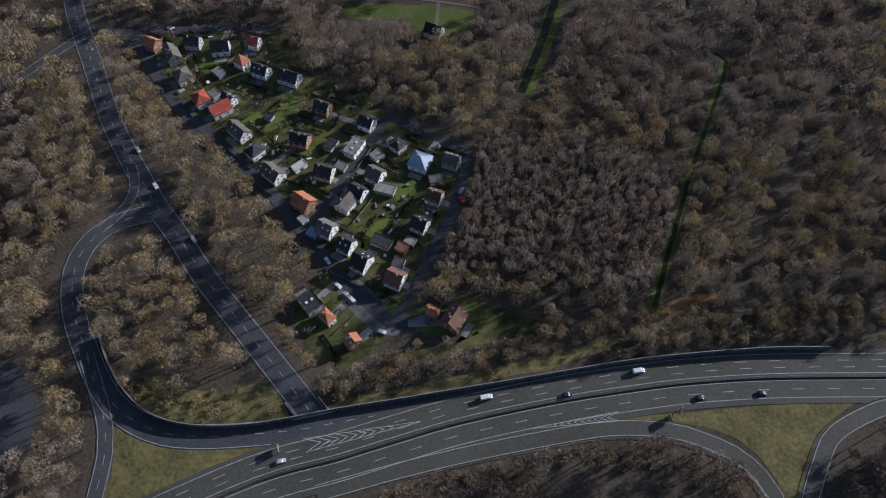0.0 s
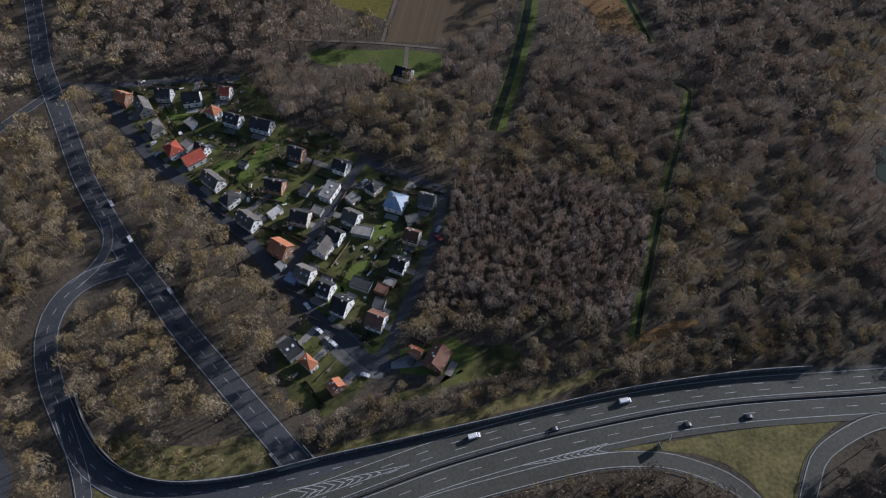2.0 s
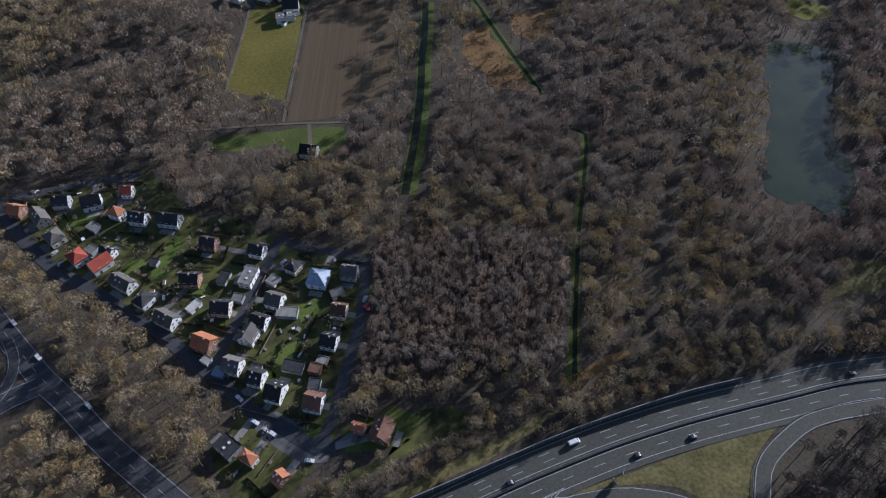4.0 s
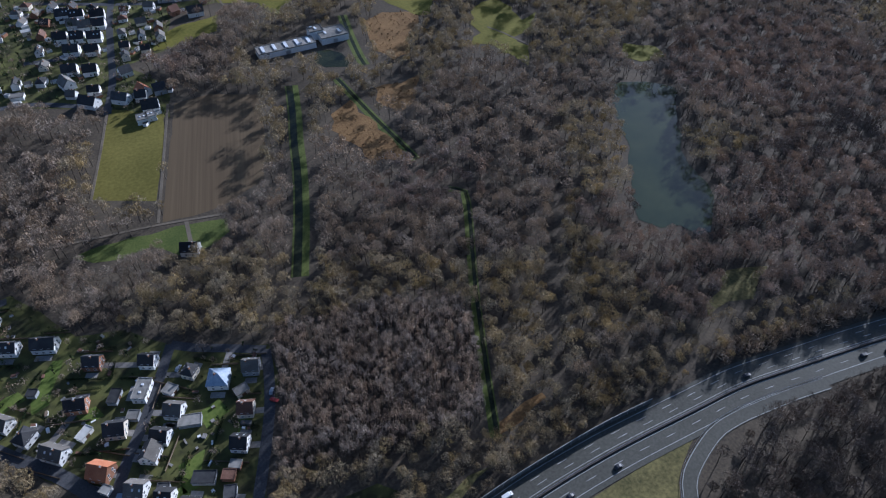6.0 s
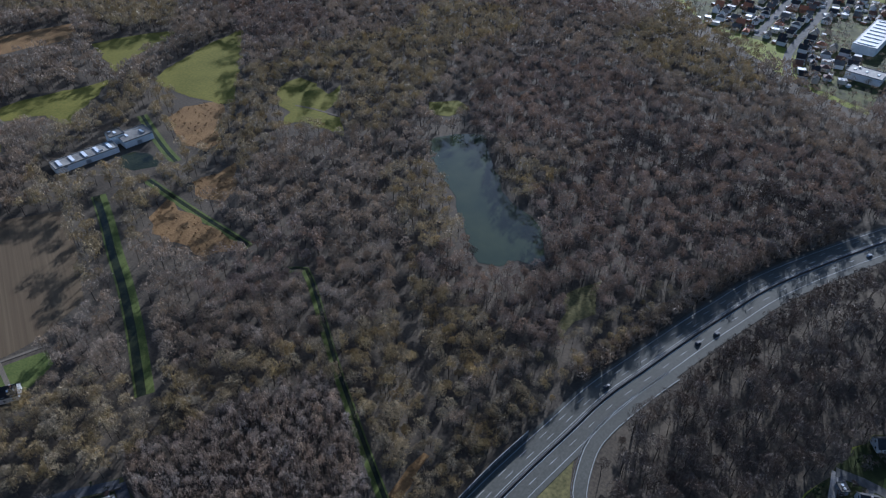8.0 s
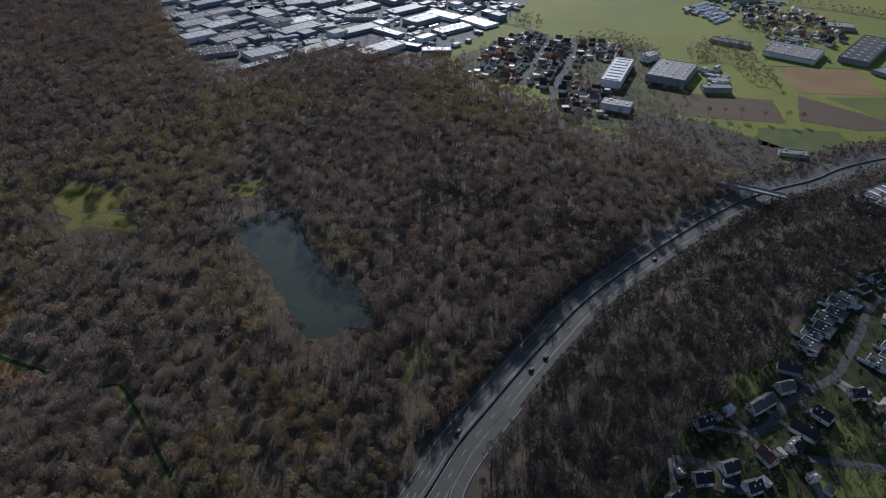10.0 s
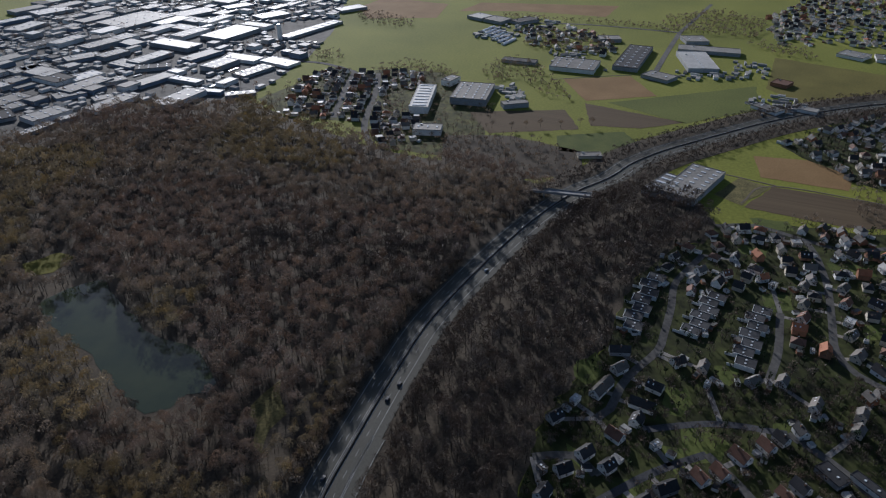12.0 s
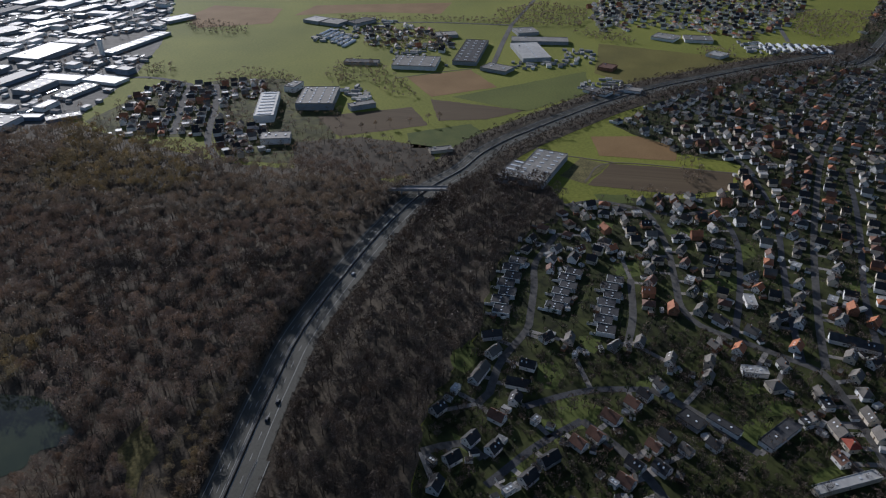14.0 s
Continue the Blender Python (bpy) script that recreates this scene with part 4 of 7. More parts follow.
MIDDLE_ROW = [
    (-64.1, 226.8, 161, 10.7, 10, "gable", "dark", "cream"),
    (-36.5, 225.2, 149, 9.5, 10, "gable", "grey", "white"),
    (-45.2, 213.6, 148, 9.1, 9, "gable", "dark", "white"),
    (-51.3, 206.3, 59, 10.3, 9.5, "gable", "grey", "white"),
    (-59.9, 190.4, 150, 9.5, 10, "gable", "grey", "white"),
    (-49, 180.8, 151, 8.2, 10, "gable", "dark", "white"),
    (-40.7, 170.9, 150, 9, 12, "gable", "dark", "white"),
    (-23.4, 161.3, 154, 9.4, 11, "gable", "brown", "white"),
    (-24.9, 245.3, 140, 7.5, 8, "hip", "dark", "cream"),
    (-5.7, 337.3, 156, 11.6, 10, "gable", "dark", "white")]
EAST_ROW = [
    (-12.5, 234.1, 157, 11.5, 12, "hip", "blue", "white"),
    (4.6, 234.5, 158, 9.3, 10, "gable", "grey", "grey"),
    (-4.3, 210.6, 157, 8.4, 9.5, "gable", "brown", "cream"),
    (-11.8, 193.1, 151, 8.7, 9.5, "gable", "dark", "white"),
    (-64.3, 148.4, 39, 9.1, 12, "flat", "slate", "grey"),
    (-55.4, 140.6, 46, 5, 9, "hip", "orange", "white"),
    (-42.2, 127.9, 127, 5.3, 8, "gable", "orange", "brick"),
    (5.2, 139.4, 59, 11.8, 11, "gable", "brown", "brick"),
    (-5, 143.2, 149, 6.9, 5, "gable", "orange", "brick")]
SHEDS = [
    (-78.5, 231.9, 42, 7.6, 4, "shed", "white", "white"),
    (-62.5, 247.4, 63, 8.4, 5, "shed", "slate", "grey"),
    (-55.6, 231.8, 155, 5.6, 5, "shed", "felt", "grey"),
    (-31.3, 183.4, 155, 10.4, 6, "shed", "slate", "grey"),
    (-20.8, 179.7, 153, 5.9, 5, "shed", "brown", "brick"),
    (-31, 216.5, 164, 10.8, 6, "shed", "felt", "grey"),
    (-36.4, 239.3, 44, 5.8, 6, "shed", "felt", "white"),
    (-3.8, 222.9, 13, 6.9, 5, "shed", "felt", "cream"),
    (-134.2, 285.4, 138, 5.4, 5, "shed", "felt", "grey"),
    (-49.4, 186.1, 157, 5.2, 5, "shed", "slate", "grey"),
    (-134.5, 302.6, 136, 6.8, 5, "shed", "felt", "blue"),
    (-66.7, 188.6, 151, 5.6, 5, "shed", "blue", "blue"),
    (-22.2, 171.1, 162, 5.4, 6, "shed", "slate", "grey"),
    (-99.8, 267.7, 153, 4.7, 4, "shed", "slate", "grey")]
HOUSES = []
for row in (WEST_ROW, NORTH_ROW, MIDDLE_ROW, EAST_ROW):
    for x_, y_, deg, length, width, style, roof, wall in row:
        house(x_, y_, deg, length * 0.9, width * 0.86, style, roof, wall, 4.3)
        HOUSES.append((x_, y_))
SHEDS += [
    (-72.9, 197.1, 136, 4.3, 4, "shed", "sheet", "white"),
    (-16.7, 183.5, 150, 5.2, 4, "shed", "felt", "brick")]
for x_, y_, deg, length, width, style, roof, wall in SHEDS:
    house(x_, y_, deg, length, width, style, roof, wall, group="sheds")
    HOUSES.append((x_, y_))

# ---------------------------------------------------------------- eastern suburb, north-western village, hamlet
def block(x, y, deg, length, width, height, roof="felt", wall="grey", lights=6, name="industrial_hall", word="industrial hall", group="halls", small=False):
    """A flat-roofed hall: walls, roof with parapet, rows of roof lights, gate."""
    at = pose(x, y, 0, 0, 0, deg)
    h = thing(name, f"{WALL_WORD[wall]} {word} with a {ROOF_WORD[roof]} flat roof", word.split()[-1], group, at)
    a, b = length / 2, width / 2
    cuboid("wall", -a, a, -b, b, -0.4, height, WALL[wall], h)
    bm = bmesh.new()
    box(bm, -a + 0.3, a - 0.3, -b + 0.3, b - 0.3, height + 0.004, height + 0.25)
    for x0, x1, y0, y1 in ((-a - 0.1, a + 0.1, -b - 0.1, -b + 0.3), (-a - 0.1, a + 0.1, b - 0.3, b + 0.1), (-a - 0.1, -a + 0.3, -b + 0.3, b - 0.3), (a - 0.3, a + 0.1, -b + 0.3, b - 0.3)):
        box(bm, x0, x1, y0, y1, height - 0.2, height + 0.7)
    part("roof", bm, ROOF[roof], h)
    n = max(1, int(length / 9)) if lights else 0
    m = max(1, int(width / 11)) if lights else 0
    while n * m > lights > 0:
        n, m = max(1, n - 1), max(1, m - (n * m > 2 * lights))
    for i in range(n):
        for j in range(m):
            px, py = (i + 0.5) * length / n - a, (j + 0.5) * width / m - b
            if lights > 6 and m == 1:
                cuboid("skylight", px - 1.3, px + 1.3, py - width * 0.36, py + width * 0.36, height + 0.254, height + 0.95, SKYLIGHT, h)
                continue
            cuboid("skylight", px - 1.0, px + 1.0, py - min(2.2, width / m * 0.32), py + min(2.2, width / m * 0.32), height + 0.254, height + 0.8, SKYLIGHT, h)
    if small:
        return h
    cuboid("gate", -2, 2, -b - 0.08, -b + 0.02, 0, 3.6, STEEL, h)
    cuboid("vent_box", a * 0.5 - 1.2, a * 0.5 + 1.2, -b * 0.6, -b * 0.6 + 1.6, height + 0.254, height + 1.5, STEEL, h)
    return h


sheet("ground_suburb", SUBURB, 0.10, SUBURB_SHADED_SOIL, "gardens and lawns of a suburb, darkened with painted shade", "gardens", 3)
sheet("ground_village_northwest", NW_VILLAGE, 0.10, GARDEN, "gardens of a village beyond the wood", "gardens", 3)
sheet("ground_hamlet", HAMLET, 0.10, GARDEN, "gardens and yards of a hamlet", "gardens", 3)
sheet("ground_industry", INDUSTRY, 0.10, ESTATE, "grey paved yards of an industrial estate", "yard", 3)
sheet("ground_hamlet_green", [(750.1, 244.9), (748.4, 237.9), (731.1, 226), (691.8, 213.6), (699.3, 222.7), (721, 233.9)], 0.14, MEADOW, "bright green verge beside the hamlet street", "verge", 1)
sheet("ground_lot", LOT_WEST, 0.14, ASPHALT, "dark asphalt yard behind bare trees", "yard", 1)

SUBURB_LAWNS = [
    [(347.1, -71), (349.5, -84.5), (335.5, -87.6), (322.5, -79.9), (322.7, -72.8), (333.4, -68.2)],
    [(317.4, -79), (319.4, -95.4), (306.7, -104), (292.8, -96.8), (286.5, -82.1), (298.1, -77.4)],
    [(296.1, -66.9), (297.1, -77.3), (284.4, -79.3), (275.9, -73.6), (284.8, -66.8)],
    [(375.9, -104.9), (377.4, -119.1), (364.9, -120.2), (357.4, -110.8), (363.6, -104.4)],
    [(292.2, -188.3), (294.1, -199.4), (289.4, -204.8), (272.4, -185), (281.2, -179.7)],
    [(326.5, -199.4), (327.7, -212), (314.3, -207.4), (313.6, -196.4)],
    [(268.5, -43.5), (270.3, -53.3), (256.4, -49.9), (254.6, -43.5)],
    [(288.7, -12.5), (281.9, -22), (271.1, -27.8), (267.1, -24.3), (277.8, -13.7)],
    [(251.4, -205.9), (258.6, -228.5), (250.8, -227.5), (243.1, -204.9)]]
SUBURB_LAWNS += [
    [(594.1, -162.3), (592.9, -195.2), (574.9, -195.9), (578.4, -164.3)],
    [(525.2, -210.4), (527.1, -244.1), (511, -243.3), (505.2, -211.7)],
    [(543.2, -143.5), (537, -167.8), (523.7, -164.6), (526.4, -145)],
    [(306, -202.7), (308.8, -221.6), (298.2, -220.1), (294, -202.7)],
    [(275.4, -252.4), (269.1, -259.7), (261, -254.8), (265.3, -249.9)],
    [(326.1, -131.2), (331, -141.7), (321.6, -140.4), (318.3, -130.9)],
    [(441.9, -214), (444.7, -248.7), (429.1, -244.6), (422.6, -211.5)],
    [(362.3, -15.4), (374, -29.6), (351.2, -33), (339.3, -22.6), (346.2, -14.8)],
    [(466.4, -150.7), (472.5, -173.2), (450.7, -169.5), (445.7, -150.1)],
    [(489.4, -259.7), (498.1, -277.8), (475.3, -272.1), (469.7, -256.6)],
    [(435.7, -327.6), (442.9, -351.8), (423.5, -342.9), (416.7, -321.6)]]
for poly in SUBURB_LAWNS:
    sheet("ground_suburb_lawn", poly, 0.14, LAWN, "green mossy lawn between suburban gardens", "lawn", 3)

SUBURB_STREETS = [
    [(518.5, -113.5), (490.4, -97.7), (468.6, -86.9), (436.2, -81.8), (400.1, -73.8), (383.6, -69.1), (361.1, -53.8), (344.1, -44.4), (321.4, -37.3), (311.6, -29.1)],
    [(445.4, -159.5), (397.6, -148.5), (368.6, -137.6)],
    [(560.9, -202.9), (530.5, -205.5), (486.8, -202.1), (440.2, -193.3), (406.7, -187.2), (384.6, -193.7), (369.3, -212.1), (350.4, -235.2), (332.8, -255.1), (311.7, -256.9), (283.2, -255.2), (250, -252.1)],
    [(972.1, -668.4), (841.4, -547.3), (736.8, -470.7), (658.6, -419.1), (580.4, -375.6), (505.8, -335.7), (436.5, -302.5), (379.9, -277.1), (335.4, -259.1)],
    [(572.7, -130.8), (579.6, -164.6), (560.9, -202.9), (549.9, -231.2), (558.7, -267)],
    [(769, -336.5), (692.1, -333.9), (647.2, -337.3)],
    [(785.3, -405.1), (730, -421), (658.6, -419.1)],
    [(295.3, -90.5), (274.9, -105.9), (255.1, -116.6), (233.7, -124)],
    [(320.6, -138.7), (302.6, -157.8), (281.4, -173.9), (266.1, -185.6)],
    [(274.3, 5.8), (279.9, -17), (268.2, -29.2)],
]
MORE_STREETS = [
    [(647.2, -337.3), (547.9, -319.8), (461.7, -288.2), (393.7, -263.2), (341.4, -246.3)],
    [(643.4, -440.1), (524.2, -385.8), (420.1, -332.3), (342.5, -300)],
    [(558.7, -267), (508.2, -267.2), (438.5, -244), (369.3, -212.1)],
    [(861.5, -317.5), (816.9, -361), (785.3, -405.1)],
    [(927.4, -457.5), (876.9, -505.2), (841.4, -547.3)],
    [(807.6, -600.9), (601.5, -480), (433.8, -382.5), (309.9, -313.1)],
    [(643.4, -440.1), (655.3, -507.4)],
    [(308.2, -58.3), (317.3, -84.4), (321.7, -106.7), (320.6, -138.7)],
    [(249.4, -29.2), (276.4, -60.6), (295.3, -90.5)],
]
STREET_LINES = []
for pts in SUBURB_STREETS:
    STREET_LINES.append([tuple(p)[:2] for p in road("road_suburb_street", pts, 5.5, "worn grey suburban street, darkened to stand for shade", SHADED_STREET, z=0.2, edges=False, middle=False, step=8)])
for pts in MORE_STREETS:
    STREET_LINES.append([tuple(p)[:2] for p in road("road_suburb_lane", pts, 5, "narrow suburban lane", ASPHALT, z=0.18, edges=False, middle=False, step=8)])

# the part of the suburb whose houses are all set one by one
SUBURB_SOUTH = [(406.2, 7.7), (399.8, -182.4), (394.8, -333.9), (227.7, -259.6), (236.4, 19.1)]
FAR_GROUP = "suburban houses"
SUBURB_NEAR = [
    (376.1, -43.5, 98, 16, 8, "gable", "dark", "grey"),
    (357.8, -43, 135, 12, 9, "gable", "grey", "white"),
    (336.6, -31.9, 149, 22, 9, "gable", "grey", "white"),
    (322.9, -16, 149, 8, 5, "flat", "white", "white"),
    (305.9, -4.6, 136, 11, 9, "gable", "dark", "white"),
    (343.8, -64.7, 65, 12, 9, "gable", "dark", "white"),
    (326.2, -56.2, 71, 18, 9, "gable", "dark", "white"),
    (312.1, -52.4, 159, 10, 9, "gable", "dark", "white"),
    (294.6, -62.4, 134, 7, 5, "flat", "felt", "white"),
    (297.7, -39.8, 52, 12, 9, "gable", "brown", "white")]
SUBURB_NEAR += [
    (280.7, -22.9, 137, 11, 9, "gable", "dark", "white"),
    (273.5, -35.3, 138, 10, 9, "gable", "dark", "white"),
    (266.8, -11.6, 124, 11, 9, "gable", "slate", "white"),
    (248.5, -1.8, 155, 11, 9, "gable", "dark", "white"),
    (265.2, -0.2, 47, 6, 5, "flat", "felt", "grey"),
    (371.7, -81, 122, 10, 9, "gable", "dark", "white"),
    (369.3, -96.6, 160, 10, 8, "gable", "grey", "cream"),
    (353.1, -97.4, 152, 5, 4, "flat", "white", "white"),
    (361, -125.9, 130, 10, 8, "gable", "grey", "grey"),
    (364.7, -144.3, 154, 10, 8, "gable", "grey", "white")]
SUBURB_NEAR += [
    (251.8, -52.2, 132, 12, 9, "gable", "dark", "white"),
    (264.3, -65.6, 123, 14, 9, "gable", "dark", "grey"),
    (275.3, -84.5, 38, 11, 9, "gable", "brown", "white"),
    (281, -95.5, 37, 11, 9, "gable", "brown", "white"),
    (295, -108.1, 41, 13, 10, "gable", "brown", "white"),
    (305.9, -123.9, 37, 11, 9, "gable", "brown", "white"),
    (313.5, -133.3, 38, 10, 8, "gable", "dark", "white"),
    (258.8, -112.5, 41, 12, 9, "gable", "dark", "white"),
    (247.5, -104.3, 43, 11, 9, "gable", "brown", "white"),
    (244.3, -40.7, 123, 8, 5, "flat", "white", "white")]
SUBURB_NEAR += [
    (247, -97.4, 42, 6, 4, "flat", "white", "white"),
    (345.3, -159.3, 152, 12, 8, "gable", "grey", "white"),
    (342.7, -184.3, 154, 9, 8, "gable", "grey", "cream"),
    (328.1, -178.2, 147, 9, 8, "gable", "grey", "cream"),
    (358.8, -193.7, 24, 9, 8, "gable", "grey", "brick"),
    (354.7, -208.7, 142, 10, 9, "gable", "orange", "white"),
    (333, -210.3, 80, 19, 9, "flat", "white", "white"),
    (336.7, -231.2, 3, 11, 8, "gable", "dark", "white"),
    (318.4, -217.4, 100, 12, 11, "hip", "grey", "cream"),
    (373.2, -225.7, 38, 11, 9, "gable", "grey", "white")]
SUBURB_NEAR += [
    (382.2, -245.7, 143, 10, 8, "gable", "grey", "cream"),
    (381.7, -263.3, 143, 9, 8, "gable", "grey", "white"),
    (355.8, -248.5, 138, 11, 9, "gable", "orange", "white"),
    (291.2, -154.7, 37, 18, 12, "flat", "slate", "grey"),
    (286.5, -172.5, 40, 24, 7, "flat", "slate", "white"),
    (271.6, -161.3, 34, 9, 8, "gable", "dark", "white"),
    (268.4, -144.3, 34, 9, 7, "gable", "grey", "white"),
    (278.8, -136, 37, 11, 9, "gable", "dark", "white"),
    (271.4, -126.6, 36, 10, 8, "gable", "brown", "white"),
    (256, -126.4, 36, 11, 9, "gable", "dark", "white")]
SUBURB_NEAR += [
    (278.5, -202.4, 124, 36, 11, "flat", "slate", "white"),
    (310.5, -241.1, 178, 9, 8, "gable", "grey", "cream"),
    (302.1, -241.8, 179, 11, 8, "flat", "slate", "white"),
    (280, -237.7, 5, 14, 10, "gable", "grey", "cream"),
    (269.1, -238.8, 3, 10, 9, "hip", "red", "cream"),
    (258.4, -227.5, 9, 10, 8, "gable", "brown", "white"),
    (309.6, -269.4, 177, 11, 9, "hip", "grey", "white"),
    (290.1, -261.5, 179, 12, 9, "gable", "grey", "cream"),
    (344.2, -279.4, 141, 10, 9, "gable", "grey", "cream"),
    (325, -272.6, 133, 10, 9, "gable", "grey", "cream")]
SUBURB_NEAR += [
    (338.1, -291.5, 120, 10, 8, "gable", "dark", "white"),
    (361.9, -284.3, 64, 22, 9, "gable", "slate", "white"),
    (354.8, -295.7, 64, 22, 9, "gable", "slate", "white"),
    (383.9, -294.5, 140, 10, 9, "gable", "grey", "white"),
    (379.9, -315.9, 131, 10, 9, "gable", "orange", "brick"),
    (287.2, -221.9, 14, 8, 7, "flat", "slate", "white"),
    (321.3, -145.6, 18, 10, 8, "gable", "dark", "white"),
    (289.3, -227, 2, 7, 6, "gable", "grey", "cream"),
    (274.9, -259.4, 177, 10, 9, "gable", "grey", "cream"),
    (507.2, -89.3, 143, 9, 8, "gable", "dark", "white")]
SUBURB_NEAR += [
    (489.6, -108.2, 133, 10, 8, "gable", "grey", "white"),
    (488, -127.5, 120, 9, 8, "gable", "brown", "white"),
    (515.3, -137.9, 158, 9, 8, "gable", "dark", "white"),
    (500.3, -151.3, 61, 12, 10, "hip", "grey", "white"),
    (478.7, -160.4, 152, 8, 6, "flat", "white", "white"),
    (488, -154.6, 118, 9, 8, "gable", "orange", "white"),
    (480.7, -182.6, 150, 10, 8, "gable", "grey", "cream"),
    (455.7, -177.3, 147, 9, 8, "gable", "grey", "cream"),
    (438, -173, 144, 10, 9, "gable", "brown", "white"),
    (484.2, -212.1, 142, 10, 8, "gable", "grey", "cream")]
SUBURB_NEAR += [
    (463.1, -208, 143, 10, 8, "gable", "brown", "white"),
    (440.1, -204.3, 149, 9, 8, "flat", "white", "white"),
    (423.2, -200.7, 137, 10, 8, "gable", "grey", "cream"),
    (400.1, -198.6, 143, 12, 9, "gable", "grey", "cream"),
    (519.4, -251.8, 13, 9, 8, "gable", "white", "white"),
    (542.1, -261.8, 135, 10, 9, "gable", "orange", "white"),
    (546.9, -280.8, 138, 8, 7, "gable", "white", "white"),
    (536.7, -234, 44, 11, 9, "gable", "dark", "white"),
    (534.9, -223.2, 9, 9, 8, "gable", "dark", "white"),
    (494.1, -246.9, 60, 13, 9, "hip", "grey", "white")]
SUBURB_NEAR += [
    (465.8, -230.2, 50, 12, 9, "gable", "dark", "grey"),
    (545.1, -299.9, 142, 10, 8, "gable", "grey", "white"),
    (540.3, -313.5, 139, 9, 8, "gable", "grey", "white"),
    (506.2, -286.5, 137, 11, 8, "gable", "grey", "cream"),
    (441.6, -253.5, 118, 11, 9, "gable", "grey", "white"),
    (410.1, -239.5, 170, 17, 9, "flat", "white", "white"),
    (426, -252.2, 129, 9, 8, "gable", "orange", "white"),
    (386.1, -208.3, 36, 12, 9, "gable", "dark", "white"),
    (505.2, -316.2, 123, 10, 8, "gable", "grey", "white"),
    (539.5, -336, 143, 10, 9, "gable", "red", "white")]
SUBURB_NEAR += [
    (456.7, -296.1, 138, 9, 8, "flat", "white", "white"),
    (431, -286.5, 138, 9, 8, "gable", "grey", "white"),
    (412.4, -277.6, 135, 9, 8, "gable", "grey", "cream"),
    (395, -267.6, 135, 9, 8, "gable", "dark", "white"),
    (471, -334, 130, 10, 8, "gable", "grey", "cream"),
    (450.6, -327.4, 134, 11, 9, "gable", "grey", "white"),
    (409.4, -301.3, 143, 10, 8, "flat", "white", "white"),
    (391.4, -293.6, 143, 10, 9, "gable", "brown", "brick"),
    (390, -252.5, 109, 12, 8, "gable", "dark", "white"),
    (491.1, -334.8, 48, 11, 9, "gable", "dark", "white")]
SUBURB_NEAR += [
    (242.9, -222, 104, 48.7, 7, "flat", "white", "cream")]
placed = []
for x_, y_, deg, length, width, style, roof, wall in SUBURB_NEAR:
    house(x_, y_, deg, length * 0.84, width * 0.8, style, roof, wall, 3.6, full=False, group=FAR_GROUP)
    placed.append((x_, y_, max(length, width) * 0.62))
# flat-roofed terraces, each unit a little out of line
for x0, y0, x1, y1, n in [(*a, *b, n) for (a, b), n in (([(472.6, -71.7), (406.3, -52.1)], 7), ([(454.2, -114.7), (407.7, -94.1)], 6), ([(441.9, -144.4), (379.8, -122.9)], 7))]:
    for i in range(n):
        t = i / (n - 1)
        deg = math.degrees(math.atan2(y1 - y0, x1 - x0))
        off = 1.6 * (-1) ** i
        px, py = x0 + (x1 - x0) * t, y0 + (y1 - y0) * t
        unit = math.dist((x0, y0), (x1, y1)) / (n - 1)
        h = house(px - off * math.sin(radians(deg)), py + off * math.cos(radians(deg)), deg, unit * 0.96, 12.5, "flat", "slate", "grey", eave=2.9, full=False, group="terraced houses")
        cuboid("party_wall", unit / 2 - 0.12, unit / 2 + 0.12, -11, 6.6, 0, 2.2, WALL["white"], h)
        cuboid("parapet", unit / 2 - 0.12, unit / 2 + 0.12, -6.2, 6.2, 2.204, 3.7, WALL["white"], h)
        cuboid("parapet", -unit * 0.4, unit * 0.4, -6.6, -6.3, 2.6, 3.4, WALL["white"], h)
        placed.append((px, py, 10))

PROTOTYPES = []
proto_rng = random.Random(21)
for k in range(26):
    roof = proto_rng.choice(("dark",) * 6 + ("slate",) * 4 + ("brown",) * 3 + ("grey", "grey", "grey", "orange"))
    style = proto_rng.choice(("gable",) * 6 + ("hip", "flat"))
    if style == "flat":
        roof = proto_rng.choice(("felt", "white", "slate"))
    PROTOTYPES.append((style, roof, proto_rng.choice(("white", "white", "white", "cream", "brick")), proto_rng.uniform(7.5, 10), proto_rng.uniform(6.2, 7.8), proto_rng.choice((3.0, 3.8, 4.6))))


BUILT = {}


def far_house(x, y, deg, rng, made=BUILT):
    k = rng.randrange(len(PROTOTYPES))
    style, roof, wall, length, width, eave = PROTOTYPES[k]
    if k not in made:
        made[k] = house(x, y, deg, length, width, style, roof, wall, eave, full=False, group=FAR_GROUP, rng=rng)
    else:
        copy_thing(made[k], pose(x, y, 0.1, 0, 0, deg))


def free(x, y, r):
    return all((x - a) ** 2 + (y - b) ** 2 > (r + c) ** 2 for a, b, c in placed)


DISTANT = []


def set_houses(spots, limits, lines, gap, most, rng, clear=9.0):
    """Sets a house on each of the spots (x, y, degrees) that lies within the limits, off the streets and clear of its neighbours.
    The first ones are things; those past most join the distant roofs."""
    x, y = np.array([s[0] for s in spots]), np.array([s[1] for s in spots])
    ok = inside(limits, x, y)
    for l in lines:
        ok &= near(l, x, y) > clear
    ok &= near(MW_FLAT, x, y) > 38
    for lawn in SUBURB_LAWNS + [SUBURB_SOUTH]:
        ok &= ~inside(lawn, x, y)
    count = 0
    for (px, py, deg), good in zip(spots, ok):
        if good and free(px, py, gap / 2):
            if count < most:
                far_house(px, py, deg, rng)
            else:
                DISTANT.append((px, py, deg, rng.randrange(len(PROTOTYPES))))
            placed.append((px, py, gap / 2))
            count += 1


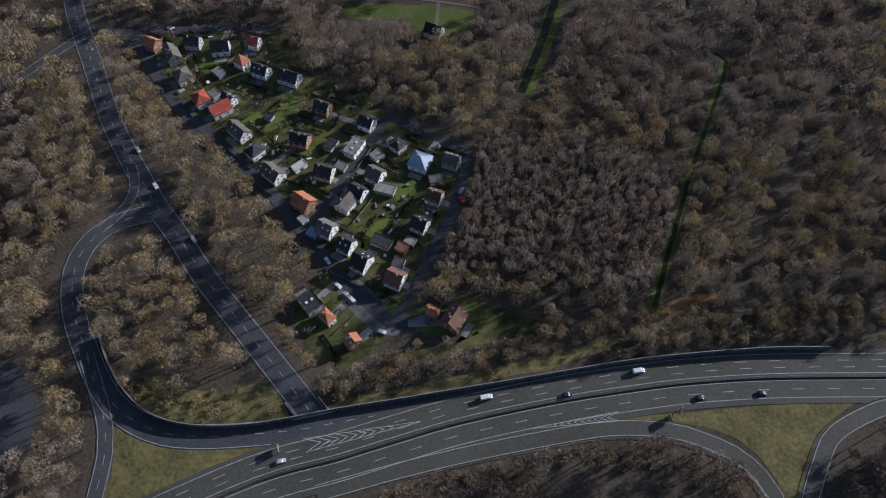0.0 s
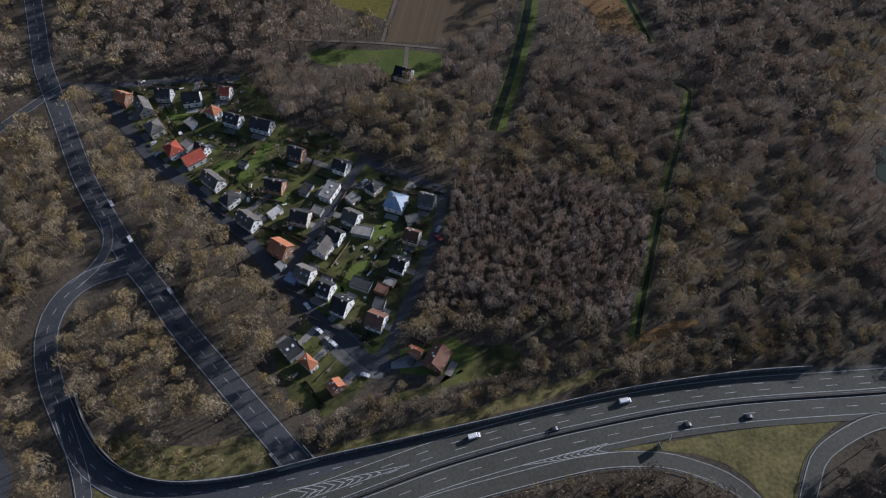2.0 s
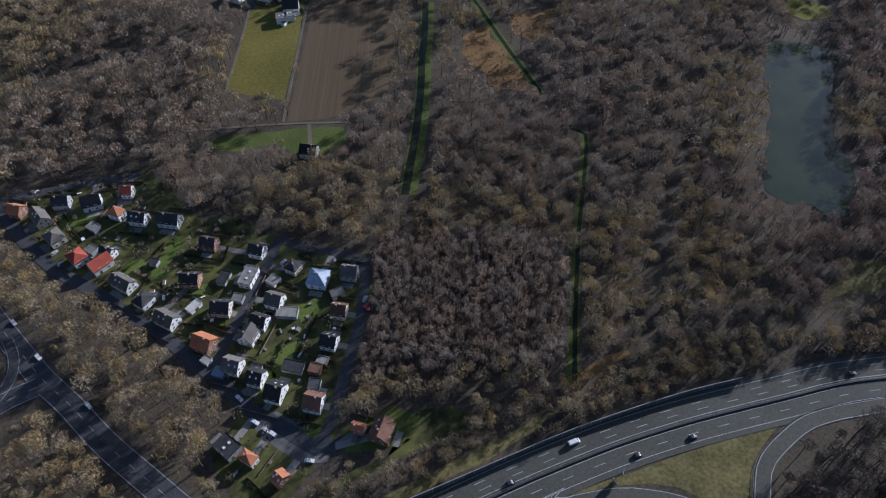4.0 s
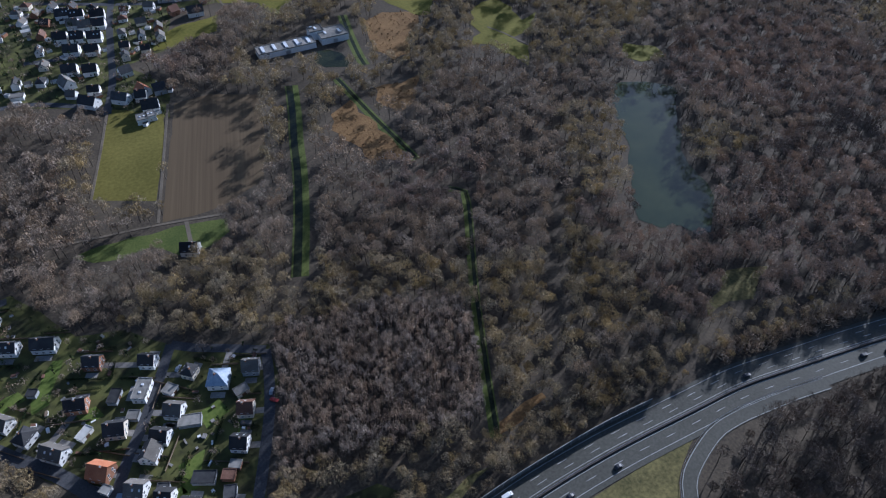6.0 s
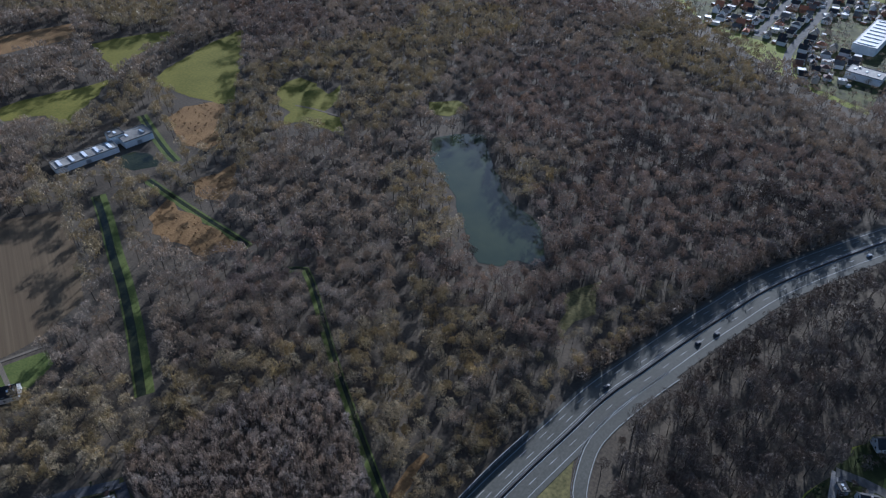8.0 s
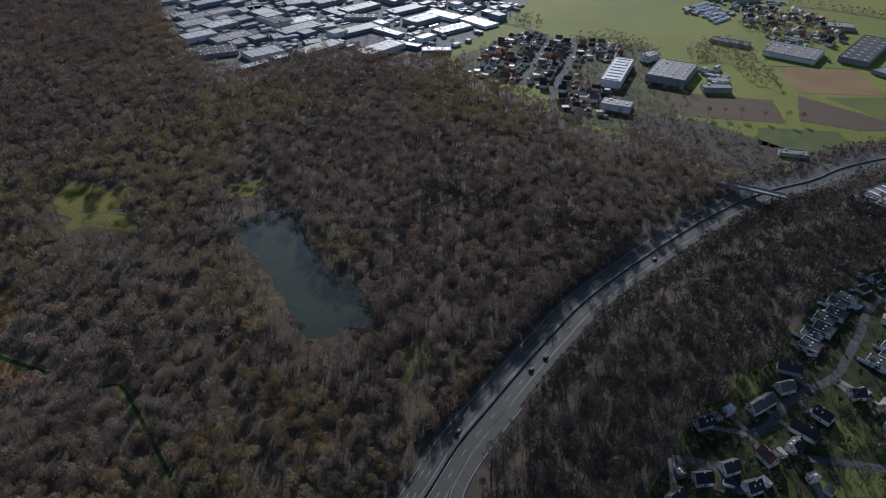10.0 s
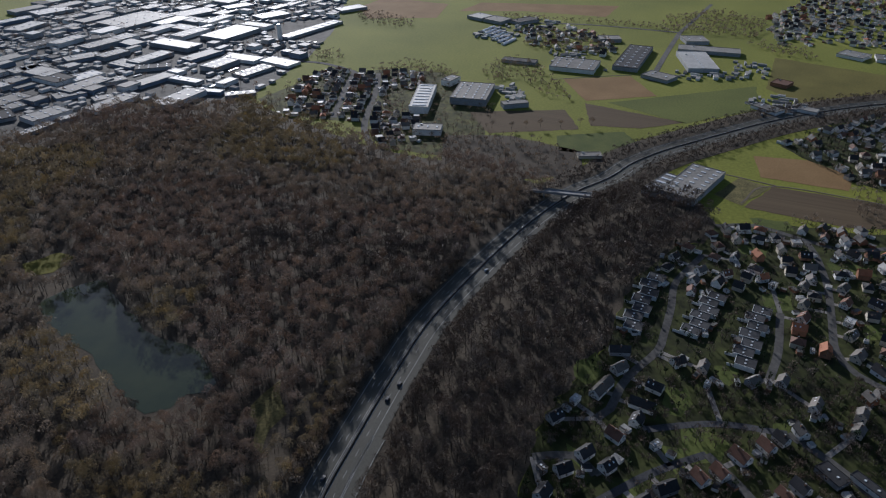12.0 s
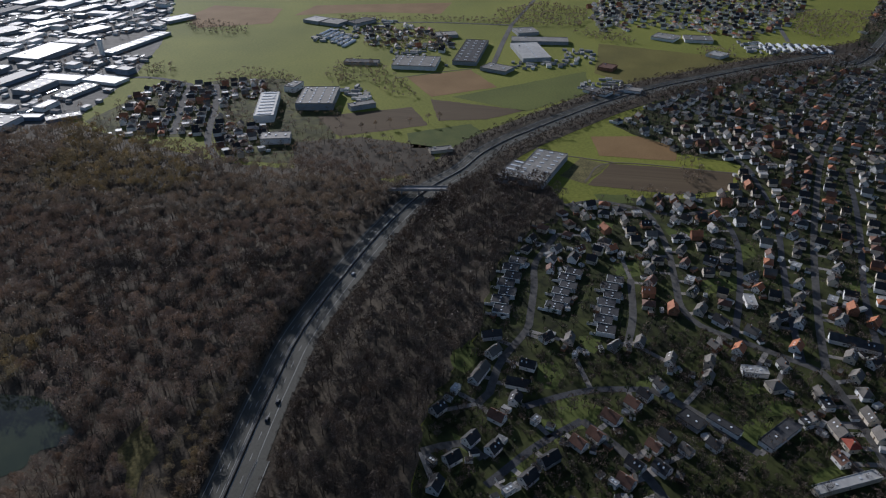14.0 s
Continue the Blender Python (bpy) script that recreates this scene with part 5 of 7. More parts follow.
def along_streets(lines, limits, gap, seed, setback, most):
    rng = random.Random(seed)
    spots = []
    for back in setback:
        for line in lines:
            for a, b in zip(line, line[1:]):
                length = math.dist(a, b)
                if length < 1:
                    continue
                ux, uy = (b[0] - a[0]) / length, (b[1] - a[1]) / length
                for side in (1, -1):
                    s, o = rng.uniform(0, length), side * (back + rng.uniform(-1.5, 2))
                    spots.append((a[0] + ux * s - uy * o, a[1] + uy * s + ux * o, math.degrees(math.atan2(uy, ux)) + rng.choice((0, 90, 90)) + rng.uniform(-5, 5)))
    set_houses(spots, limits, lines, gap, most, rng)


MW_FLAT = [tuple(p)[:2] for p in MW]
along_streets(STREET_LINES, SUBURB, 14, 31, (11, 27, 42), 50)
# houses further back, where no street shows
fill = random.Random(8)
spots = [(fill.uniform(420, 1900), fill.uniform(-1100, -60), fill.choice((20, 110, 35, 125)) + fill.uniform(-8, 8)) for _ in range(6500)]
set_houses(spots, SUBURB, STREET_LINES, 14.5, 0, fill)
FAR_TOWN = [*[(1428.5, -332.4), (1632, -452.9), (1762, -764.8), (1489.3, -813.4), (1255.8, -667.6), (1164.3, -556.7), (1221.4, -499.8), (1258.7, -409.9), (1229.7, -310.7)], ]
FAR_HOMES = [(1281.8, 112.8), (1286.7, 30.5), (1225, -49.9), (1104.7, -45.1), (1132.4, 46.5), (1170.5, 104.7)]
for poly, amount in ((FAR_TOWN, 2200), (FAR_HOMES, 200)):
    xs, ys = [p[0] for p in poly], [p[1] for p in poly]
    spots = [(fill.uniform(min(xs), max(xs)), fill.uniform(min(ys), max(ys)), fill.choice((20, 110, 60)) + fill.uniform(-8, 8)) for _ in range(amount)]
    set_houses(spots, poly, [], 12.5, 0, fill)

NW_HOUSES = [
    (-48, 704.4, 171, 12.3, 10, "gable", "dark", "white"),
    (-36.4, 697.7, 171, 12.3, 10, "gable", "dark", "white"),
    (-18.8, 689.9, 171, 12.5, 10, "gable", "dark", "white"),
    (-41.2, 679.4, 168, 10.2, 10, "gable", "grey", "white"),
    (-31.9, 671.5, 168, 10.2, 10, "gable", "grey", "white"),
    (-20, 669.5, 166, 11.3, 10, "gable", "dark", "white"),
    (-53.5, 657.1, 164, 11.8, 10, "gable", "dark", "white"),
    (-39.8, 651.4, 164, 11.9, 10, "gable", "dark", "white"),
    (-26, 645.6, 164, 11.9, 10, "gable", "dark", "white"),
    (-46.8, 628.6, 163, 12.4, 10, "gable", "dark", "white")]
NW_HOUSES += [
    (-30.9, 621.5, 169, 11.5, 10, "gable", "dark", "white"),
    (-51.4, 593.8, 167, 11.8, 10, "gable", "dark", "white"),
    (-36.1, 586.9, 168, 11, 10, "gable", "dark", "white"),
    (-56, 573.2, 110, 12.7, 10, "gable", "grey", "white"),
    (-42.6, 536.1, 138, 14.5, 10, "gable", "dark", "white"),
    (-19.4, 531.5, 143, 12.9, 9, "gable", "slate", "white"),
    (-2, 536, 113, 10.6, 9, "gable", "orange", "white"),
    (-4.6, 528.3, 166, 8.3, 9, "gable", "dark", "white"),
    (-0.5, 509.7, 172, 12.2, 11, "gable", "slate", "white"),
    (-9.2, 495.8, 177, 8, 9, "flat", "felt", "white")]
NW_HOUSES += [
    (-2.9, 497.3, 4, 6.6, 8, "flat", "felt", "white"),
    (10.1, 532.7, 1, 9.5, 9, "gable", "dark", "grey"),
    (-10.8, 572.2, 17, 9.6, 9, "gable", "slate", "white"),
    (64.7, 656.9, 178, 14.4, 10, "gable", "dark", "white"),
    (46.6, 667.4, 23, 8.6, 9, "gable", "brown", "brick"),
    (-5.2, 742.9, 150, 13.1, 10, "gable", "dark", "white"),
    (15.6, 730.8, 139, 13.2, 10, "gable", "dark", "white"),
    (34.4, 730, 174, 9.4, 10, "gable", "dark", "white"),
    (58.4, 698.8, 12, 14.8, 11, "flat", "slate", "white"),
    (45.3, 699.4, 168, 15.4, 9, "gable", "grey", "grey")]
for x_, y_, deg, length, width, style, roof, wall in NW_HOUSES:
    house(x_, y_, deg, length, width, style, roof, wall, full=False, group="houses of the north-western village")
    placed.append((x_, y_, 9))
NW_STREETS = [[(-32.9, 518.1), (-22.5, 566.7), (-16.5, 625.7), (-8.6, 693.2), (8, 782.9)], [(-18.2, 626.7), (-48.9, 622.9), (-86.8, 629.3)], [(-5.5, 715.2), (-41.8, 733.6), (-78.9, 752.5)], [(-0.8, 712.5), (43.5, 696.3), (90.2, 690.2)], [(-134.3, 562.4), (-87.1, 559.4), (-31.9, 526.8)]]
NW_LINES = [[tuple(p)[:2] for p in road("road_village_lane", pts, 6, "village lane of grey asphalt", ASPHALT, z=0.18, edges=False, middle=False, step=10)] for pts in NW_STREETS]
along_streets(NW_LINES, NW_VILLAGE, 16, 77, (12, 28, 42), 20)
spots = [(fill.uniform(-260, 300), fill.uniform(560, 1000), fill.choice((0, 90)) + fill.uniform(-8, 8)) for _ in range(400)]
set_houses(spots, NW_VILLAGE, NW_LINES, 18, 0, fill)
HAMLET_STREETS = [[(769.4, 297.2), (832.7, 309.6), (905, 323.7), (959, 330)], [(686.6, 222.4), (743.3, 249.4), (811, 263.1), (873.5, 273.4), (957.6, 293.1)], [(959, 330), (993.4, 395.1), (990.2, 450.9), (964.8, 472.9)]]
HAMLET_LINES = [[tuple(p)[:2] for p in road("road_hamlet_street", pts, 8, "pale street through the hamlet", YARD, z=0.2, edges=False, middle=False, step=10)] for pts in HAMLET_STREETS]
HALLS_HAMLET = [
    (848.4, 200.8, 5, 90.8, 24.3, 9, "white", "white", 8),
    (879.2, 140.1, 88, 47.6, 68.4, 9, "felt", "grey", 24),
    (743.5, 171.2, 94, 33.1, 20.5, 7, "felt", "white", 6),
    (852.4, 81.1, 114, 33.8, 13.8, 6, "felt", "grey", 0),
    (930.9, 180, 158, 26.6, 15.6, 8, "felt", "white", 2)]
for x_, y_, deg, length, width, height, roof, wall, lights in HALLS_HAMLET:
    block(x_, y_, deg, length, width, height, roof, wall, lights, group="hamlet halls")
    placed.append((x_, y_, max(length, width) * 0.6))
along_streets(HAMLET_LINES, HAMLET, 12.5, 55, (11, 24, 36, 50, 62), 20)

# ---------------------------------------------------------------- halls
HALLS_INDUSTRY = [
    (1036.6, 665.4, 74, 97.2, 48.1, 12, "white", "grey", 0),
    (1125, 610.3, 163, 100.6, 81.8, 12, "white", "grey", 10),
    (1182.9, 481.9, 159, 158.9, 32.7, 8, "white", "grey", 8),
    (1102.9, 1003, 177, 76.5, 54.3, 9, "white", "grey", 4),
    (1189.5, 835.7, 162, 128.7, 124, 10, "felt", "grey", 24),
    (939.4, 774, 141, 50, 44.9, 9, "felt", "blue", 4),
    (877, 804.7, 147, 41.2, 38.9, 8, "felt", "grey", 4),
    (867.5, 554.4, 76, 64.8, 23.1, 8, "white", "grey", 4),
    (826.8, 495.3, 89, 45.6, 18.3, 8, "white", "blue", 0),
    (826, 448.7, 120, 44.3, 24.7, 7, "felt", "blue", 4)]
HALLS_INDUSTRY += [
    (927.6, 476.3, 158, 68.8, 38.5, 7, "felt", "grey", 12),
    (915.8, 632.7, 119, 57.5, 33.4, 8, "slate", "grey", 8),
    (658.3, 628.5, 165, 49.3, 19.8, 7, "white", "grey", 0),
    (699.8, 617.1, 153, 25.4, 18.8, 7, "white", "grey", 0),
    (723.5, 715.2, 153, 27.8, 40.3, 7, "felt", "grey", 6),
    (777.9, 673.7, 143, 42.9, 38.6, 8, "felt", "blue", 4),
    (846.1, 652, 138, 35.2, 34.2, 8, "felt", "grey", 4),
    (1060.6, 823.6, 136, 54.8, 48.5, 9, "slate", "grey", 6),
    (1225.8, 1045.2, 153, 78.2, 67.6, 9, "white", "grey", 4),
    (1263, 760, 148, 96.5, 68.9, 9, "felt", "grey", 8)]
HALLS_INDUSTRY += [
    (1272.6, 598.9, 145, 70, 56.6, 9, "white", "grey", 6),
    (1359.3, 467.9, 140, 66.4, 44.5, 9, "white", "grey", 4),
    (1328, 696.3, 144, 62.7, 43.5, 12, "white", "grey", 0),
    (776, 621.4, 141, 28.8, 29.2, 6, "felt", "grey", 3)]
HALLS_NORTH = [
    (675.7, 716.8, 140, 72.3, 58, 8, "slate", "grey", 18),
    (722.5, 845.7, 149, 47.2, 61.3, 7, "slate", "grey", 10),
    (790.7, 892.3, 148, 33.6, 39.2, 7, "felt", "grey", 4),
    (802.3, 976.2, 152, 43.3, 33.5, 7, "felt", "grey", 4),
    (815.8, 791.3, 164, 39.7, 38.5, 8, "felt", "blue", 4),
    (942.1, 770.2, 150, 60, 41.9, 8, "felt", "blue", 4),
    (869.5, 815.3, 157, 48.8, 44.9, 8, "felt", "grey", 6)]
HALLS_EAST = [
    (1043.3, 11.7, 80, 66.5, 54.8, 8, "felt", "white", 16),
    (1100.8, -75.6, 167, 131, 37.3, 8, "slate", "grey", 24),
    (1096.8, -169.4, 96, 44.4, 92.7, 8, "white", "grey", 12),
    (1212.6, -39.6, 100, 36.1, 26.4, 7, "felt", "grey", 0),
    (1167, -195.3, 83, 94.5, 30.4, 7, "felt", "grey", 0),
    (1230.7, -179.8, 100, 37.5, 38.5, 7, "felt", "grey", 2),
    (1335.5, 201.2, 56, 36.2, 35.2, 7, "white", "grey", 0),
    (1315.5, 165.1, 61, 40.8, 36.7, 7, "felt", "grey", 0),
    (1317.8, 115, 135, 49.7, 26.4, 7, "slate", "grey", 0),
    (650.9, -118.6, 152, 79.7, 34.4, 9, "felt", "grey", 40),
    (644.3, -87.8, 148, 49.5, 15.4, 7, "felt", "grey", 12)]
HALLS_EAST += [
    (1054.4, 96, 81, 53.3, 18.3, 5, "slate", "grey", 0),
    (1085.5, -71.1, 161, 6.8, 3.4, 5, "felt", "grey", 0),
    (1010, -108.6, 55, 42.6, 28.9, 6, "felt", "grey", 2),
    (1009, -273.4, 57, 22.8, 24.1, 6, "brown", "brick", 0),
    (899.2, -234.4, 45, 35.5, 19.6, 5, "felt", "white", 2),
    (902.1, -283, 63, 22.9, 15.9, 5, "felt", "white", 0),
    (1181.1, -414.1, 52, 39.9, 34.3, 6, "felt", "white", 4),
    (1167.4, -465, 78, 46, 33, 6, "felt", "white", 4),
    (1069.1, -462, 38, 25.6, 26.1, 6, "white", "white", 0),
    (707.2, -16.7, 102, 25.8, 11.5, 4, "felt", "cream", 0)]
for rows_ in (HALLS_INDUSTRY, HALLS_NORTH, HALLS_EAST):
    for x_, y_, deg, length, width, height, roof, wall, lights in rows_:
        if rows_ is HALLS_EAST:
            height *= 0.75
        else:
            length, width, height = length * 0.9, width * 0.7, height * 0.55
        if length > 6:
            block(x_, y_, deg, length, width, height, roof, wall, lights)
            placed.append((x_, y_, max(length, width) * 0.55))
mix = random.Random(17)
ESTATE_DEG = 162
ea, eb = Vector((math.cos(radians(ESTATE_DEG)), math.sin(radians(ESTATE_DEG)))), Vector((-math.sin(radians(ESTATE_DEG)), math.cos(radians(ESTATE_DEG))))
spots = []
for i in range(-42, 42):
    for j in range(-42, 42):
        p = Vector((1150, 780)) + ea * (i * 40 + (j % 3) * 11 + mix.uniform(-5, 5)) + eb * (j * 33 + mix.uniform(-4, 4))
        spots.append((p.x, p.y))
good = inside(INDUSTRY, np.array([s[0] for s in spots]), np.array([s[1] for s in spots])) & (np.hypot(np.array([s[0] for s in spots]), np.array([s[1] for s in spots])) < 2700)
order_ = sorted(range(len(spots)), key=lambda k: math.hypot(*spots[k]))
made_halls, REST = 0, []
for k in order_:
    (x_, y_), g_ = spots[k], good[k]
    kind_ = mix.random()
    if not g_ or kind_ < 0.24 or not free(x_, y_, 9):
        continue
    if kind_ < 0.62:
        long_, wide = mix.uniform(44, 76), mix.uniform(24, 34)
    else:
        long_, wide = mix.uniform(16, 30), mix.uniform(12, 22)
    if mix.random() < 0.3:
        long_, wide = wide, long_ * 0.85
    tall = mix.uniform(3.5, 7.5)
    roof_ = mix.choice(("felt", "felt", "slate", "sheet", "sheet", "sheet", "felt", "white"))
    if made_halls < 120:
        block(x_, y_, ESTATE_DEG + mix.uniform(-5, 5), long_, wide, tall, roof_, mix.choice(("grey", "grey", "white", "white", "blue")), 9 if max(long_, wide) > 40 and mix.random() < 0.7 else 0, small=True)
        made_halls += 1
    else:
        REST.append((x_, y_, radians(ESTATE_DEG + mix.uniform(-5, 5)), long_ / 2, wide / 2, tall, mix.choice((3, 3, 4)), mix.choice((0, 1, 1, 2))))
    placed.append((x_, y_, max(long_, wide) * 0.5))
SCHOOL_WINGS = [
    (121.4, 553.9, 0, 51, 14.3, 5, "felt", "white", 10),
    (165.5, 557.8, 0, 25.2, 18.9, 6, "felt", "white", 6),
    (152.7, 566, 179, 12.7, 11.4, 8, "felt", "white", 2),
    (103.4, 554.3, 158, 9.2, 14.4, 4, "felt", "white", 0)]
for x_, y_, deg, length, width, height, roof, wall, lights in SCHOOL_WINGS:
    block(x_, y_, deg, length, width, height, roof, wall, lights, "school_wing", "school wing", "school wings")

# ---------------------------------------------------------------- far fields
for poly, mat, label in (
    ([(981.1, 25.5), (1013.7, -68.5), (929.1, -101), (891.9, -7.8)], STUBBLE, "orange-brown bare field"),
    ([(821.9, 135.6), (852.7, 17.5), (787.3, -3.7), (754.9, 100.7)], PLOUGHED, "bare brown field behind the hamlet"),
    ([(882.7, -7.7), (834.3, -127.8), (803.9, -74.9), (802.2, -15.6)], PLOUGHED, "grey-brown bare field beside green crops"),
    ([(762.5, 21.9), (789.2, -54.5), (741.2, -77.6), (709, -49.4), (717.9, 16.1)], LAWN, "bright green sports ground"),
    ([(637.8, -136.8), (682.8, -168.1), (664, -193.2), (618.3, -159.6)], VERGE, "rough yellow grass beside the flat-roofed factory"),
    ([(666.8, -196.3), (639.4, -319.3), (597.9, -298.3), (591.2, -244.6), (615.6, -161.3)], PLOUGHED, "dark bare field at the suburb's edge"),
    ([(743.8, -192.3), (741.8, -247.2), (706.8, -282.2), (670.1, -267.8), (688.1, -189)], STUBBLE, "tan bare field at the suburb's edge"),
    ([(924.2, -100.5), (998.1, -238.5), (899.7, -225.8), (830.1, -127.3), (890.7, -36.5)], CROP, "green field of winter crops"),
    ([(1153.4, -293.6), (1081.4, -440.2), (1044.8, -550.9), (958.6, -396.7), (923.8, -297.2), (989.2, -250)], PASTURE, "green pasture beside the motorway"),
    ([(739.6, 150.8), (752.1, 74.2), (720.3, -7.4), (656.2, -12.4), (631.7, 65.5), (661.8, 138.6)], LITTER, "leaf-strewn ground under the trees beside the hamlet"),
    ([(1427.9, -343.8), (1493.6, -477.8), (1436.4, -507.6), (1339.6, -411.5)], PASTURE, "bright pasture near the distant town"),
    ([(1491, 432.1), (1451.7, 285.4), (1324.5, 284.8), (1295, 413), (1388.6, 460.7)], STUBBLE, "pale brown field by the industrial estate"),
    ([(1389, 252.8), (1481.1, 220.7), (1496, -60.7), (1390.7, -34.3), (1413, 122.4)], STUBBLE, "pale brown distant field"),
):
    sheet("ground_far_field", poly, 0.16, mat, label, "field", 2)


def join_distant(name, spots, label, category):
    """Many far houses as one mesh, from the meshes of the built ones."""
    v, f, mats, idx = [], [], [], []
    for px, py, deg, k in spots:
        if k not in BUILT:
            continue
        m = pose(px, py, 0.1, 0, 0, deg)
        for o in BUILT[k].children:
            if o.name.split(".")[0] not in ("wall", "roof", "chimney"):
                continue
            mat = o.data.materials[0]
            if mat not in mats:
                mats.append(mat)
            n = len(v)
            mm = m @ o.matrix_basis
            v += [tuple(mm @ q.co) for q in o.data.vertices]
            for p in o.data.polygons:
                f.append([n + i for i in p.vertices])
                idx.append(mats.index(mat))
    me = bpy.data.meshes.new(name)
    me.from_pydata(v, [], f)
    for mat in mats:
        me.materials.append(mat)
    me.polygons.foreach_set("material_index", idx)
    return tagged(new(name, me), label, category, kind="stuff")


join_distant("distant_houses", DISTANT, "distant pitched-roof houses of the suburbs", "houses")

# garages and sheds in the far gardens, too small to tell apart
v, f, mat_of = [], [], []
small_rng = random.Random(91)
for a, b_, c_ in placed:
    if c_ > 10 or small_rng.random() < 0.25:
        continue
    for _ in range(small_rng.choice((1, 1, 2))):
        ang, r = small_rng.uniform(0, 6.28), small_rng.uniform(7.5, 10)
        px, py = a + math.cos(ang) * r, b_ + math.sin(ang) * r
        w, d_, h_ = small_rng.uniform(1.5, 3.2), small_rng.uniform(1.3, 2.2), small_rng.uniform(2.0, 2.8)
        t = ang + 1.57 * small_rng.randrange(2)
        n = len(v)
        v += [(px + math.cos(t) * x0 * w - math.sin(t) * y0 * d_, py + math.sin(t) * x0 * w + math.cos(t) * y0 * d_, z0) for z0 in (0, h_) for x0, y0 in ((-1, -1), (1, -1), (1, 1), (-1, 1))]
        f += [(n, n + 1, n + 5, n + 4), (n + 1, n + 2, n + 6, n + 5), (n + 2, n + 3, n + 7, n + 6), (n + 3, n, n + 4, n + 7), (n + 4, n + 5, n + 6, n + 7)]
        k = small_rng.randrange(3)
        mat_of += [3 + k % 2] * 4 + [k]
me = bpy.data.meshes.new("garden_sheds")
me.from_pydata(v, [], f)
for mat in (ROOF["white"], ROOF["felt"], ROOF["slate"], WALL["white"], WALL["brick"]):
    me.materials.append(mat)
me.polygons.foreach_set("material_index", mat_of)
tagged(new("garden_sheds", me), "small garages and sheds in suburban gardens", "sheds", kind="stuff")

# nursery greenhouses beside the fields
nursery = thing("greenhouse", "long low glazed nursery greenhouse", "greenhouse", "greenhouses")
bm = bmesh.new()
prism(bm, [(-3, 0), (3, 0), (3, 2.4), (0, 3.6), (-3, 2.4)], -22, 22)
bmesh.ops.recalc_face_normals(bm, faces=bm.faces)
part("glazing", bm, SKYLIGHT, nursery)
for off in (-18, -9, 0, 9, 18):
    cuboid("rib", off - 0.15, off + 0.15, -3.05, 3.05, 0, 2.45, STEEL, nursery)
(gx0, gy0), (gx1, gy1), (gx2, gy2) = [(1204.2, 191.7), (1296.6, 155.4), (1216, 108)]
deg = math.degrees(math.atan2(gy1 - gy0, gx1 - gx0))
for k in range(7):
    at = pose((gx0 + gx1) / 2 + (gx2 - gx1) * k / 6, (gy0 + gy1) / 2 + (gy2 - gy1) * k / 6, 0, 0, 0, deg)
    if k == 0:
        nursery.matrix_basis = at
    else:
        copy_thing(nursery, at)
(gx0, gy0), (gx1, gy1), (gx2, gy2) = [(1084.6, -523.3), (1151.7, -589.9), (1129.5, -684.3)]
for k in range(8):
    copy_thing(nursery, pose((gx0 + gx1) / 2 + (gx2 - gx1) * k / 7, (gy0 + gy1) / 2 + (gy2 - gy1) * k / 7, 0, 0, 0, deg + 12))

# smaller roofs and rows of parked vehicles on the industrial estate
def boxes(name, items, mats, label, category):
    """Many small blocks as one mesh. Each item: x, y, radians, half length, half width, height, wall and roof material."""
    v, f, mat_of = [], [], []
    for px, py, t, w, d_, h_, wall, roof in items:
        n, c_, s_ = len(v), math.cos(t), math.sin(t)
        v += [(px + c_ * x0 * w - s_ * y0 * d_, py + s_ * x0 * w + c_ * y0 * d_, z0) for z0 in (0.05, h_) for x0, y0 in ((-1, -1), (1, -1), (1, 1), (-1, 1))]
        f += [(n, n + 1, n + 5, n + 4), (n + 1, n + 2, n + 6, n + 5), (n + 2, n + 3, n + 7, n + 6), (n + 3, n, n + 4, n + 7), (n + 4, n + 5, n + 6, n + 7)]
        mat_of += [wall] * 4 + [roof]
    me = bpy.data.meshes.new(name)
    me.from_pydata(v, [], f)
    for mat in mats:
        me.materials.append(mat)
    me.polygons.foreach_set("material_index", mat_of)
    return tagged(new(name, me), label, category, kind="stuff")


WORKS_YARDS = [
    [(1142.9, 56.3), (1174.6, -47.8), (1032.4, -33.5), (1023.7, 43.3)],
    [(1159.6, -142.1), (1104.9, -273.3), (1040.8, -268.1), (999.7, -124.4)],
    [(1196.4, 198.5), (1362.9, 118.9), (1331.9, 52.7), (1156.7, 132)],
    [(937, -212.9), (961, -266.5), (908.9, -293.1), (869.5, -222.2)],
    [(1154.3, -523.5), (1112, -674.9), (1069.5, -643.4), (1084.4, -523.1)],
    [(925.3, 121.9), (936.4, 87.8), (865.3, 67.9), (855.8, 103.7)]]
yard_rng, items = random.Random(35), []
for poly in WORKS_YARDS:
    xs, ys = [q[0] for q in poly], [q[1] for q in poly]
    cand = [(yard_rng.uniform(min(xs), max(xs)), yard_rng.uniform(min(ys), max(ys))) for _ in range(320)]
    for (px, py), good_ in zip(cand, inside(poly, np.array([q[0] for q in cand]), np.array([q[1] for q in cand]))):
        if good_ and free(px, py, 4):
            items.append((px, py, radians(80 + 90 * yard_rng.randrange(2) + yard_rng.uniform(-6, 6)), yard_rng.uniform(2, 7), yard_rng.uniform(1.2, 3.5), yard_rng.uniform(1.6, 4.5), yard_rng.choice((3, 3, 4)), yard_rng.choice((0, 0, 1, 2))))
            placed.append((px, py, 4.5))
boxes("works_yards", items, [ROOF["sheet"], ROOF["felt"], ROOF["slate"], WALL["grey"], WALL["white"]], "sheds, containers and lorries in the works yards", "sheds")
estate_rng = random.Random(33)
spots = np.array([(estate_rng.uniform(700, 2000), estate_rng.uniform(400, 1400)) for _ in range(6000)])
